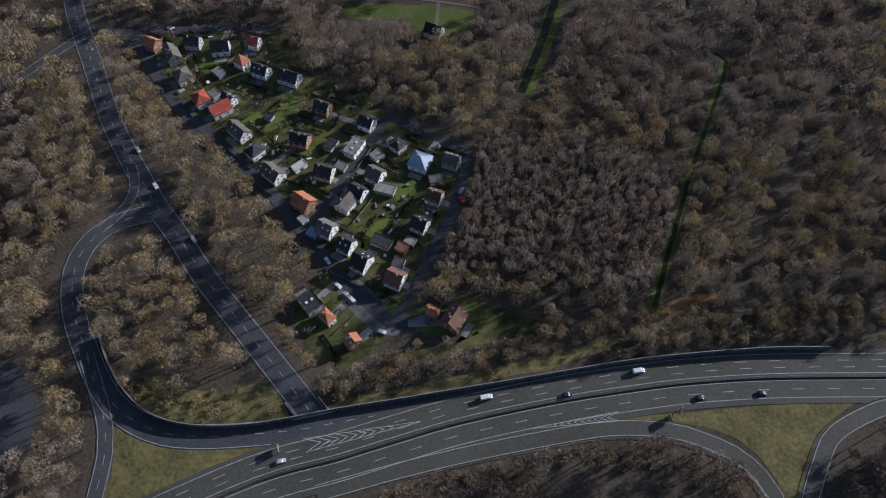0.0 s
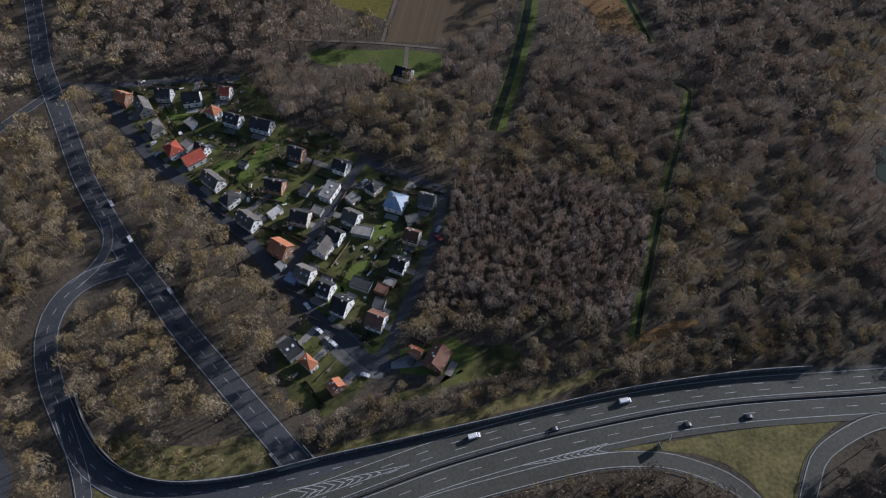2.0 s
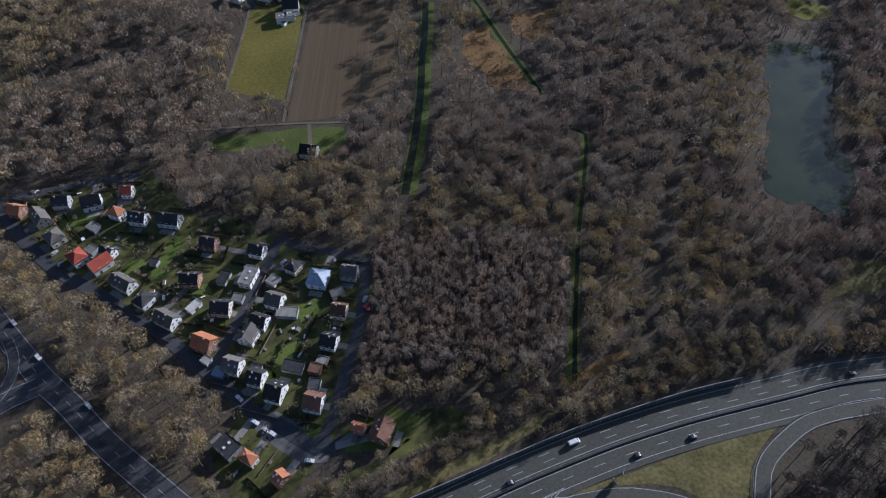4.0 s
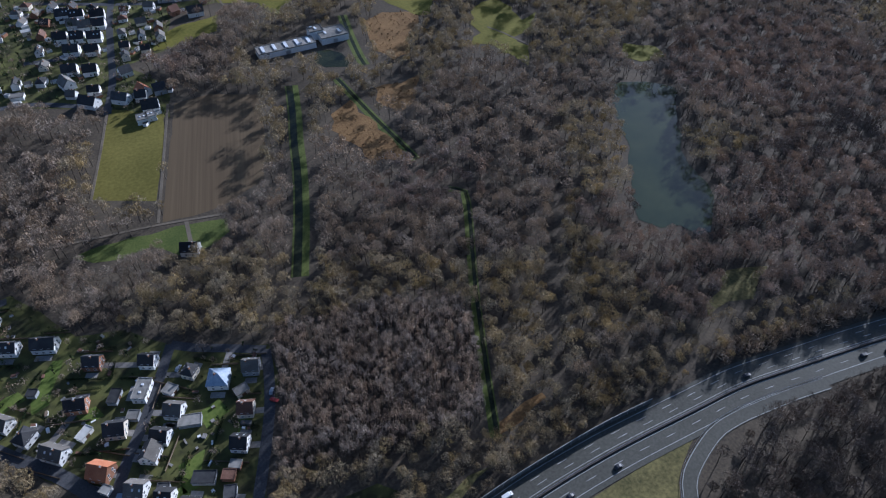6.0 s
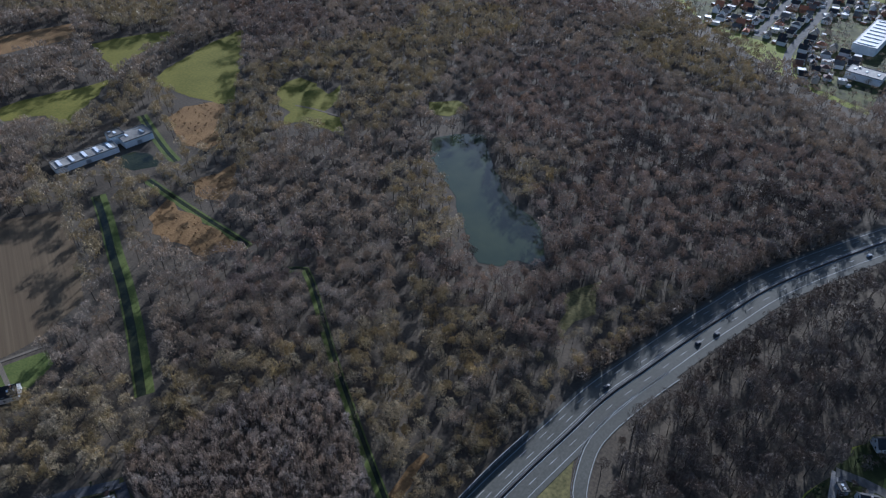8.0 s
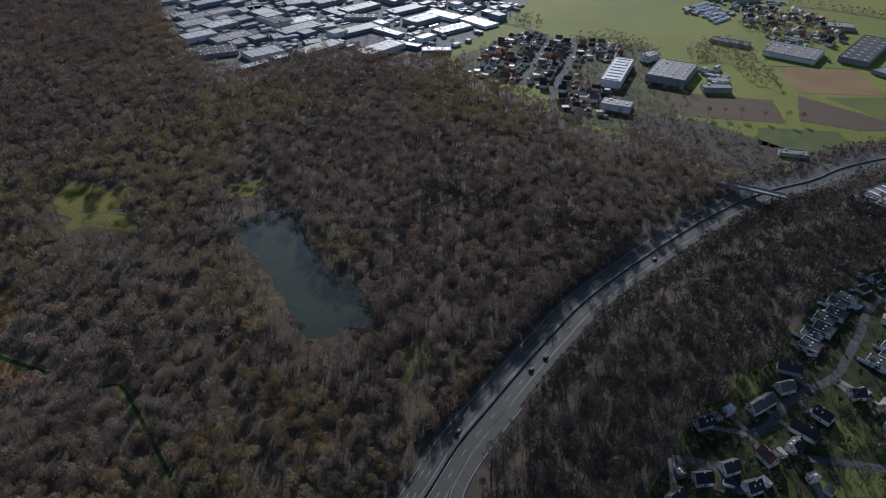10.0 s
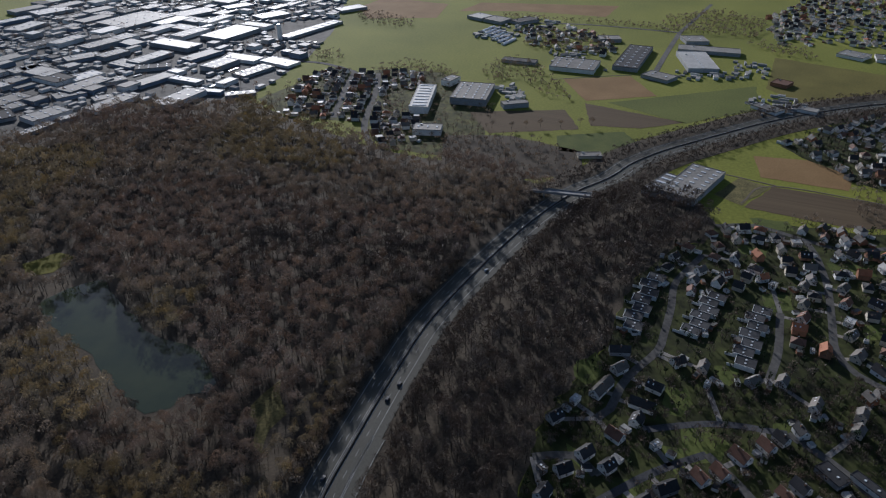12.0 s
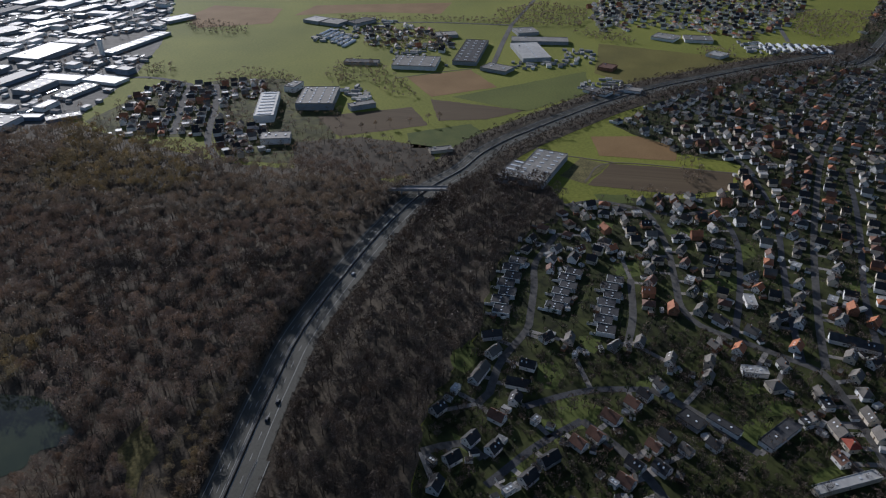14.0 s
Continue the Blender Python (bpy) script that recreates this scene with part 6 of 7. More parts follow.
ok = inside(INDUSTRY, spots[:, 0], spots[:, 1]) & (np.hypot(spots[:, 0], spots[:, 1]) < 1850)
items, lots = [], []
for px, py in spots[ok]:
    if len(items) < 420 and free(px, py, 4.5):
        items.append((px, py, radians(ESTATE_DEG + 90 * estate_rng.randrange(2)), estate_rng.uniform(3, 8), estate_rng.uniform(2.5, 4.5), estate_rng.uniform(2.6, 4.2), estate_rng.choice((3, 3, 4)), estate_rng.choice((0, 1, 1, 2))))
        placed.append((px, py, 5))
    elif len(lots) < 1400:
        t = radians(ESTATE_DEG + 90 * estate_rng.randrange(2))
        for k in range(7):
            lots.append((px + math.cos(t) * 2.8 * k, py + math.sin(t) * 2.8 * k, t + 1.57, 2.2, 0.9, 1.5, estate_rng.choice((0, 1, 2)), estate_rng.choice((0, 1, 2))))
lots_ok = [q for q in lots if free(q[0], q[1], 1.0)]
boxes("estate_sheds", items + REST, [ROOF["sheet"], ROOF["felt"], ROOF["slate"], WALL["grey"], WALL["white"]], "workshops and stores on the industrial estate", "workshops")
GLOSS = [material("vehicle_paint_" + n, tuple(0.8 * q for q in c), c, 0.5, 2.0, rough=0.3, spec=0.6) for n, c in (("pale", (0.7, 0.7, 0.68)), ("silver", (0.35, 0.36, 0.38)), ("dark", (0.05, 0.05, 0.06)))]
boxes("estate_vehicles", lots_ok, GLOSS, "rows of parked vehicles on the industrial estate", "vehicles")

# a tall pale silo among the halls
SILO = [(1114.9, 514.3)][0]
silo = thing("silo_tower", "tall pale concrete silo tower between the halls", "silo", at=pose(*SILO, 0))
for nm, r0, r1, z0, z1, mat in (("shaft", 4, 4, 0, 24, WALL["white"]), ("cap", 4.4, 3.0, 24.004, 26, STEEL)):
    bm = bmesh.new()
    bmesh.ops.create_cone(bm, cap_ends=True, segments=24, radius1=r0, radius2=r1, depth=z1 - z0, matrix=Matrix.Translation((0, 0, (z0 + z1) / 2)))
    part(nm, bm, mat, silo)

# ---------------------------------------------------------------- motorway furniture
BARRIER_LINE = [(-162.1, 132.1), (-156.7, 121.6), (-149.4, 110.6), (-139.1, 100.1), (-128.7, 93.2), (-115.4, 89.2), (-100.3, 88.1), (-83.1, 89.1), (-63.6, 92.4), (-46.4, 95.9), (-21.4, 100), (3.9, 104.4), (29.6, 108.8), (55.7, 113.4), (82.3, 118), (109, 121.3), (149.2, 124.6), (183.1, 125.1)]
barrier = thing("noise_barrier", "dark noise barrier of boards between steel posts", "barrier")
tagged(barrier, kind="structure")
line = curve(BARRIER_LINE, 4.0)
total = [0.0]
for a, b_ in zip(line, line[1:]):
    total.append(total[-1] + (b_ - a).length)
count = int(total[-1] / 5)
at_s = [Vector((np.interp(i * 5, total, [p.x for p in line]), np.interp(i * 5, total, [p.y for p in line]), 0)) for i in range(count + 1)]
bm = bmesh.new()
box(bm, -2.42, 2.42, -0.09, 0.09, 0, 3.9)
box(bm, -2.42, 2.42, -0.16, 0.16, 3.904, 4.05)
panel_me = bpy.data.meshes.new("panel")
bm.to_mesh(panel_me), bm.free()
panel_me.materials.append(BARRIER), panel_me.materials.append(CONCRETE)
for p in panel_me.polygons:
    p.material_index = int(p.index >= 6)
bm = bmesh.new()
box(bm, -0.1, 0.1, -0.14, 0.14, 0, 4.2)
post_me = bpy.data.meshes.new("post")
bm.to_mesh(post_me), bm.free()
post_me.materials.append(STEEL)
for a, b_ in zip(at_s, at_s[1:]):
    mid, d = (a + b_) / 2, b_ - a
    deg = math.degrees(math.atan2(d.y, d.x))
    p = new("panel", panel_me)
    p.parent, p.matrix_basis = barrier, pose(mid.x, mid.y, 0.1, 0, 0, deg)
    q = new("post", post_me)
    q.parent, q.matrix_basis = barrier, pose(a.x, a.y, 0.1, 0, 0, deg)


def rail(points, offset, label):
    """A steel guard rail: a beam with a folded face, on posts."""
    ob = tagged(thing("guard_rail", label, "guard rail"), kind="structure")
    side = beside(points, offset)
    v, f = [], []
    shape = ((-0.04, 0.45), (0.05, 0.52), (-0.02, 0.6), (0.05, 0.68), (-0.04, 0.75))
    for p, n in zip(side, normals(side)):
        v += [(p.x + n.x * y, p.y + n.y * y, z + 0.3) for y, z in shape]
    k = len(shape)
    for i in range(len(side) - 1):
        f += [(k * i + j, k * i + j + 1, k * i + k + j + 1, k * i + k + j) for j in range(k - 1)]
    raw("beam", v, f, STEEL, ob)
    bm = bmesh.new()
    for p in side[::1]:
        box(bm, p.x - 0.06, p.x + 0.06, p.y - 0.06, p.y + 0.06, 0, 1.0)
    tagged(part("posts", bm, STEEL, ob), kind="stuff")


rail(MW, 0.55, "steel guard rail along the motorway median")
MEDIAN_STEEL = material("dull_median_steel", (0.05, 0.042, 0.034), (0.11, 0.095, 0.08), 0.2, 2.0, rough=0.7)
median_barrier = tagged(thing("median_barrier", "low dull brown steel barrier along the motorway median", "barrier"), kind="structure")
v, f = [], []
for p, n in zip(beside(MW, -0.3), normals(MW)):
    v += [(p.x + n.x * o, p.y + n.y * o, z) for o, z in ((0.32, 0.28), (0.14, 1.15), (-0.14, 1.15), (-0.32, 0.28))]
for i in range(len(v) // 4 - 1):
    f += [(4 * i + j, 4 * i + j + 1, 4 * i + j + 5, 4 * i + j + 4) for j in range(3)]
raw("beam", v, f, MEDIAN_STEEL, median_barrier)
rail(EXIT_WEST_LINE[6:], -4.3, "steel guard rail beside the slip road")
rail(EXIT_EAST_LINE, -4.3, "steel guard rail beside the slip road")


def chevrons(upper, lower, count, name):
    """White chevrons between two lines that meet at the nose."""
    v, f = [], []
    (ax, ay), (bx, by) = upper
    (cx, cy), (dx, dy) = lower
    ob = tagged(thing(name, "white painted chevrons on the nose between two lanes", "road marking"), kind="structure")
    for i in range(count):
        t, w = 0.8 * i / count, 0.13 / count
        lead = 0.75 / count * (1 - t)
        for s0, s1 in ((0, 1), (1, 0)):
            p0 = (ax + (bx - ax) * t, ay + (by - ay) * t) if s0 == 0 else (cx + (dx - cx) * t, cy + (dy - cy) * t)
            p1 = (ax + (bx - ax) * (t + w), ay + (by - ay) * (t + w)) if s0 == 0 else (cx + (dx - cx) * (t + w), cy + (dy - cy) * (t + w))
            m = [((ax + cx) / 2 + ((bx + dx) / 2 - (ax + cx) / 2) * (t + lead * 1.6 + e), (ay + cy) / 2 + ((by + dy) / 2 - (ay + cy) / 2) * (t + lead * 1.6 + e)) for e in (0, w)]
            k = len(v)
            v += [(*p0, 0.33), (*p1, 0.33), (*m[1], 0.33), (*m[0], 0.33)]
            f.append((k, k + 1, k + 2, k + 3) if s0 else (k + 3, k + 2, k + 1, k))
    raw("chevron", v, f, PAINT, ob)
    for pair in (upper, lower):
        stripes("edge_line", curve(pair, 10), 0, 0.332, 0.22, PAINT, ob)


chevrons([(-61.4, 83.2), (-9.9, 91)], [(-59.5, 77.4), (-9.9, 90.8)], 9, "road_chevrons_west")
chevrons([(78.6, 95.5), (39.7, 88)], [(78.5, 91.2), (39.6, 87.8)], 9, "road_chevrons_south")

# large direction signs on the verges, seen from behind
for (sx, sy), deg in zip([(100.3, 91.9), (-71, 78.4), (105.6, 95)], (100, 105, 60)):
    s = thing("traffic_sign", "grey-backed direction sign on two steel posts", "traffic sign", "traffic signs", pose(sx, sy, 0.1, 0, 0, deg))
    cuboid("panel", -1.7, 1.7, -0.06, 0.06, 1.4, 4.2, STEEL, s)
    for off in (-1.2, 1.2):
        cuboid("post", off - 0.08, off + 0.08, 0.064, 0.2, 0, 4.2, STEEL, s)

# underpass where the feeder road runs below the motorway
end, before_end = FEEDER_LINE[-1], FEEDER_LINE[-3]
d = (end - before_end).normalized()
portal = tagged(thing("underpass_portal", "concrete underpass portal with wing walls", "underpass", at=pose(end.x, end.y, 0, 0, 0, -78)), kind="structure")
cuboid("parapet", -0.1, 0.5, -9, 9, 0.1, 1.5, CONCRETE, portal)
wing_turn = math.degrees(math.atan2(d.y, d.x)) + 78
for side in (-7.4, 7.4):
    cuboid("wing_wall", -9, 0.3, -0.3, 0.3, 0.1, 1.2, CONCRETE, portal).matrix_basis = pose(-0.4, side, 0, 0, 0, wing_turn)
STAIR = [
    (-47.2, 106, 131, 6.9, 3)][0]
stairs = thing("concrete_stair", "grey concrete stair with low side walls", "stair", at=pose(STAIR[0], STAIR[1], 0, 0, 0, STAIR[2]))
for i in range(12):
    cuboid("step", -5 + i * 0.8, -4.2 + i * 0.8, -1.2, 1.2, 0.05, 0.3 + 0.17 * i, CONCRETE, stairs)
for s in (-1.5, 1.25):
    cuboid("side_wall", -5, 4.6, s, s + 0.25, 0.05, 2.9, CONCRETE, stairs)

# the bridge over the motorway
(bx0, by0), (bx1, by1) = [(602, 35.5), (599.9, -20.5)]
deg = math.degrees(math.atan2(by1 - by0, bx1 - bx0))
span = math.dist((bx0, by0), (bx1, by1))
bridge = thing("road_bridge", "grey concrete road bridge across the motorway", "bridge", at=pose((bx0 + bx1) / 2, (by0 + by1) / 2, 0, 0, 0, deg))
cuboid("deck", -span / 2, span / 2, -4, 4, 5.6, 6.6, CONCRETE, bridge)
for s in (-4.0, 3.7):
    cuboid("parapet", -span / 2, span / 2, s, s + 0.3, 6.604, 7.6, CONCRETE, bridge)
for s in (-0.3, 0.0, 0.3):
    cuboid("pier", span * s - 0.5, span * s + 0.5, -3, 3, 0, 5.596, CONCRETE, bridge)

# ---------------------------------------------------------------- drives, terraces, fences
def nearest(lines, x, y):
    best = None
    for line in lines:
        for a, b in zip(line, line[1:]):
            dx, dy = b[0] - a[0], b[1] - a[1]
            t = min(1, max(0, ((x - a[0]) * dx + (y - a[1]) * dy) / (dx * dx + dy * dy + 1e-9)))
            p = (a[0] + t * dx, a[1] + t * dy)
            if best is None or math.dist(p, (x, y)) < math.dist(best, (x, y)):
                best = p
    return best


FENCE = material("weathered_fence", (0.12, 0.09, 0.06), (0.22, 0.17, 0.12), 0.3, 2.0, each=0.2)
PAVING = material("garden_paving", (0.16, 0.15, 0.135), (0.27, 0.25, 0.225), 0.1, 1.0, each=0.25)
garden_rng = random.Random(12)
near_streets = [STREET_WEST, STREET_MIDDLE, STREET_EAST, STREET_NORTH, STREET_TOP]


def garden(hx, hy, deg, length, width, lines, rich):
    p = nearest(lines, hx, hy)
    gap = math.dist(p, (hx, hy))
    if 7 < gap < 40:
        line = [Vector((*p, 0)), Vector(((p[0] + hx) / 2, (p[1] + hy) / 2, 0)), Vector((hx, hy, 0))]
        tagged(ribbon("pavement_drive", line, 1.7, -1.7, 0.14 + 0.004 * garden_rng.randrange(12), PAVING), "paved drive from the street to a house", "drive", kind="structure")
    m = pose(hx, hy, 0, 0, 0, deg)
    if rich:
        side = garden_rng.choice((-1, 1))
        y0 = side * (width / 2 + 0.3)
        bm = bmesh.new()
        box(bm, -length * 0.35, length * 0.3, min(y0, y0 + side * 3.5), max(y0, y0 + side * 3.5), -0.1, 0.2)
        t = tagged(part("pavement_terrace", bm, PAVING), "paved garden terrace behind a house", "terrace", kind="structure")
        t.matrix_basis = m
        # a board fence along one edge of the plot
        f = thing("garden_fence", "weathered low wooden garden fence", "fence", "garden fences", m)
        y1 = -side * (width / 2 + garden_rng.uniform(3.5, 5.5))
        n = int(garden_rng.uniform(6, 10))
        for i in range(n):
            x0 = -length * 0.7 + i * 2.4
            cuboid("fence_panel", x0 + 0.06, x0 + 2.34, y1 - 0.03, y1 + 0.03, 0.1, 1.35, FENCE, f)


for row in (WEST_ROW, NORTH_ROW, MIDDLE_ROW, EAST_ROW):
    for x_, y_, deg, length, width, style, roof, wall in row:
        garden(x_, y_, deg, length, width, near_streets, True)
for x_, y_, deg, length, width, style, roof, wall in SUBURB_NEAR:
    garden(x_, y_, deg, length, width, STREET_LINES, False)

# ---------------------------------------------------------------- vehicles
CAR_PAINT = {c: material(c + "_car_paint", tuple(0.85 * q for q in rgb), rgb, 0.5, 3.0, rough=0.3, spec=0.6) for c, rgb in (("white", (0.75, 0.75, 0.74)), ("silver", (0.42, 0.43, 0.45)), ("black", (0.03, 0.03, 0.035)), ("blue", (0.05, 0.12, 0.28)), ("red", (0.4, 0.05, 0.04)))}


def build_car(colour, at, van=False):
    c = thing("van" if van else "car", f"{colour} {'delivery van' if van else 'passenger car'} on the asphalt", "van" if van else "car", "vehicles", at)
    ln, wd, ht = (5.6, 2.0, 2.3) if van else (4.5, 1.8, 1.45)
    a, b = ln / 2, wd / 2
    bm = bmesh.new()
    if van:
        side = [(-a, 0.35), (a, 0.35), (a, 1.1), (a - 0.9, 1.35), (a - 1.5, ht), (-a, ht)]
    else:
        side = [(-a, 0.3), (a, 0.3), (a, 0.75), (a - 1.1, 0.9), (a - 1.9, ht), (-a + 1.0, ht), (-a + 0.3, 0.95), (-a, 0.9)]
    left = [bm.verts.new((x, b, z)) for x, z in side]
    right = [bm.verts.new((x, -b, z)) for x, z in side]
    bm.faces.new(left), bm.faces.new(right[::-1])
    for i in range(len(side)):
        j = (i + 1) % len(side)
        bm.faces.new((left[i], right[i], right[j], left[j]))
    bmesh.ops.recalc_face_normals(bm, faces=bm.faces)
    bmesh.ops.bevel(bm, geom=bm.edges[:], offset=0.07, segments=1, affect="EDGES")
    part("body", bm, CAR_PAINT[colour], c)
    if van:
        cuboid("windscreen", a - 1.42, a - 0.95, -b + 0.2, b - 0.2, 1.5, 2.1, GLASS, c)
    else:
        bm = bmesh.new()
        box(bm, -a + 0.8, a - 1.55, -b - 0.01, b + 0.01, 0.98, ht - 0.12)
        part("windows", bm, GLASS, c)
    for x in (-a + 0.85, a - 0.85):
        for y in (-b + 0.05, b - 0.05):
            bm = bmesh.new()
            bmesh.ops.create_cone(bm, cap_ends=True, segments=12, radius1=0.33, radius2=0.33, depth=0.22, matrix=Matrix.Translation((x, y, 0.33)) @ pose(0, 0, 0, 90, 0, 0))
            part("wheel", bm, RUBBER, c)
    return c


CARS = {}


def park(x, y, deg, colour, van=False, z=0.32):
    at = pose(x, y, z, 0, 0, deg)
    if (colour, van) in CARS:
        return copy_thing(CARS[colour, van], at)
    CARS[colour, van] = build_car(colour, at, van)


def lane_deg(line, x, y):
    i = min(range(1, len(line) - 1), key=lambda k: (line[k].x - x) ** 2 + (line[k].y - y) ** 2)
    q = line[i + 1] - line[i - 1]
    return math.degrees(math.atan2(q.y, q.x))


DRIVING = [(*p, c, v) for p, c, v in zip([(19.6, 101.7), (56, 103), (90, 114.2), (116, 101.6), (144.4, 103.7), (-69.7, 73.4)], ("white", "black", "white", "black", "black", "silver"), (True, False, True, False, False, False))]
DRIVING += [(*p, c, v) for p, c, v in zip([(235.8, 115.9), (302, 98), (316.7, 94.1), (459.7, 59.7)], ("black", "black", "black", "silver"), (False,) * 4)]
for x_, y_, c_, v_ in DRIVING:
    park(x_, y_, lane_deg(MW, x_, y_), c_, v_)
for (x_, y_), c_ in zip([(-170, 244.3), (-155, 219.6), (-128.2, 185.8), (-119.7, 165.2)], ("silver", "white", "silver", "black")):
    park(x_, y_, lane_deg(FEEDER_LINE, x_, y_), c_, z=0.26)
for (x_, y_), c_ in zip([(-51.8, 158.8), (-46.9, 153.5), (-44.3, 151), (-29.1, 134), (-58.3, 172.9), (9.9, 216.4), (9.6, 210.8), (-154.9, 288.7), (-141.4, 276.1), (-150.5, 280.1), (-30.2, 251.9), (-12.4, 190.1)], ("white", "white", "white", "white", "white", "silver", "red", "silver", "white", "silver", "silver", "white")):
    park(x_, y_, lane_deg(WEST_LINE, x_, y_) + (0 if c_ != "silver" else 100), c_, z=0.22)

# ---------------------------------------------------------------- shrubs, garden trees, hedgerows
def grove(name, polys, gap, shapes, mat, label, seed, sizes=(0.7, 1.2), keep=1.0, houses=0.0, lines=()):
    xs, ys = [p[0] for poly in polys for p in poly], [p[1] for poly in polys for p in poly]
    gx, gy = scatter(min(xs), max(xs), min(ys), max(ys), gap, seed)
    ok = np.zeros(len(gx), bool)
    for poly in polys:
        ok |= inside(poly, gx, gy)
    ok &= np.random.default_rng(seed).uniform(0, 1, len(gx)) < keep
    ok &= inside(COUNTRY, gx, gy)
    gx, gy = gx[ok], gy[ok]
    ok = near(MW_FLAT, gx, gy) > 15
    for l, w in lines:
        ok &= near(l, gx, gy) > w
    if houses:
        for a, b, c in placed + [(a, b, 7) for a, b in HOUSES]:
            ok &= (gx - a) ** 2 + (gy - b) ** 2 > (min(c, 9) * 0.8 + houses) ** 2
    if ok.any():
        plant(name, np.stack([gx[ok], gy[ok]], 1), shapes, mat, label, "shrubs" if shapes is BUSHES else "trees", sizes)


near_roads = [([tuple(p)[:2] for p in l], 8) for l in (FEEDER_LINE, LOOP_LINE, WEST_LINE)]
grove("shrubs", [SHRUBS_LOOP], 3.4, BUSHES, OLIVE_TWIG, "dense tan leafless shrubs on the bank", 41, (0.6, 1.15), 0.6, lines=near_roads)
grove("shrubs", [SHRUBS_NORTH], 3.4, BUSHES, OLIVE_TWIG, "scattered tan leafless shrubs on the grass bank", 40, (0.5, 0.9), 0.28, lines=near_roads)
grove("reed_shrubs", [REED_1, REED_2, REED_4], 5.5, BUSHES, REED, "low rusty scrub and reed tussocks", 39, (0.3, 0.6), 0.7)
grove("shrubs", [LOOP_GAP], 5, BUSHES, EVERGREEN, "dark low brambles in a clearing", 42, (0.3, 0.5), 0.5)
streets = [(l, 4.5) for l in STREET_LINES + NW_LINES + HAMLET_LINES] + [(STREET_MIDDLE, 4), (STREET_EAST, 4), (STREET_WEST, 5)]
gx, gy = scatter(-260, 60, 90, 420, 7.6, 43)
ok = inside(VILLAGE, gx, gy) & (np.random.default_rng(43).uniform(0, 1, len(gx)) < 0.62)
for l, w in streets:
    ok &= near(l, gx, gy) > w
for a, b_ in HOUSES:
    ok &= (gx - a) ** 2 + (gy - b_) ** 2 > 64
garden_meshes = tree_meshes(BUSHES + OAKS_GARDEN, TWIG)
for a, b_ in zip(gx[ok], gy[ok]):
    single_tree(a, b_, garden_meshes, single_rng.uniform(0.6, 1.05), "bare garden fruit tree on a lawn", "garden trees", single_rng)
# clipped evergreen hedges between the plots
hedge = []
for row in (WEST_ROW, NORTH_ROW, MIDDLE_ROW, EAST_ROW):
    for x_, y_, deg, length, width, style, roof, wall in row:
        c_, s_ = math.cos(radians(deg)), math.sin(radians(deg))
        off = single_rng.choice((-1, 1)) * (width / 2 + single_rng.uniform(5, 7.5))
        for k in range(int(single_rng.uniform(10, 26))):
            u = -length * 0.8 + k * 0.9
            hedge.append((x_ + c_ * u - s_ * off, y_ + s_ * u + c_ * off))
for (ax, ay), (bx, by) in ([(-35.2, 200.1), (-42.2, 185.2)], [(-16.1, 212), (-23.1, 199.7)], [(-83.3, 270), (-62.6, 260.3)], [(-62.6, 260.3), (-59.6, 271.3)], [(-146.3, 292.4), (-135.1, 284.5)], [(-82.6, 212.6), (-67.2, 205.9)], [(-107.9, 249.6), (-100.1, 265.8)], [(-31, 153.4), (-21, 160.5)], [(-88.2, 224.8), (-74, 218.4)], [(-23.1, 199.7), (-31.3, 185.6)], [(-106.6, 266.2), (-94.6, 282.2)], [(-138.8, 308.8), (-128.6, 289.6)]):
    n = int(math.dist((ax, ay), (bx, by)) / 0.8)
    hedge += [(ax + (bx - ax) * k / n, ay + (by - ay) * k / n) for k in range(n)]
hedge = np.array(hedge)
ok = inside(VILLAGE, hedge[:, 0], hedge[:, 1])
for l, w in streets:
    ok &= near(l, hedge[:, 0], hedge[:, 1]) > w
for a, b_ in HOUSES:
    ok &= (hedge[:, 0] - a) ** 2 + (hedge[:, 1] - b_) ** 2 > 40
plant("hedges", hedge[ok], [tree_shape(RNG, 5, 2.4, 60, 0.5, 0.98, 0.3, 0.9) for _ in range(3)], EVERGREEN, "dark clipped evergreen hedges between garden plots", "hedge", (0.3, 0.42))
grove("garden_conifers", [VILLAGE], 8.5, CONIFERS, EVERGREEN, "dark green garden conifers and shrubs", 44, (0.25, 0.6), 0.5, 1.0, streets)
grove("suburb_trees", [SUBURB], 8, OAKS_GARDEN, SHADED_TWIG, "dark bare garden trees among the houses", 45, (0.5, 1.1), 0.6, 0.2, streets)
grove("suburb_conifers", [SUBURB, NW_VILLAGE], 11, CONIFERS, EVERGREEN, "dark green conifers among the houses", 46, (0.6, 1.0), 0.75, 1.0, streets)
grove("village_trees", [NW_VILLAGE, HAMLET], 10, OAKS_GARDEN, TWIG, "bare garden trees among the houses", 47, (0.6, 1.1), 0.6, 0.5, streets)
SUBURB_SHRUBS = [tree_shape(RNG, h, r, 110, 0.5, 0.85, 0.12, 1.0) for h, r in ((5, 2.6), (7, 3.2), (4, 2.2))]
grove("suburb_shrubs", [[(310.1, 0.5), (350.6, -52.6), (371.9, -133.7), (391.5, -328.7), (225, -290), (215, -120), (243, 1.3)]], 6.4, SUBURB_SHRUBS, SHADED_TWIG, "dark bare shrubs and fruit trees between the gardens", 52, (0.6, 1.25), 0.85, 0.2, streets + [(lawn + lawn[:1], 2.0) for lawn in SUBURB_LAWNS])
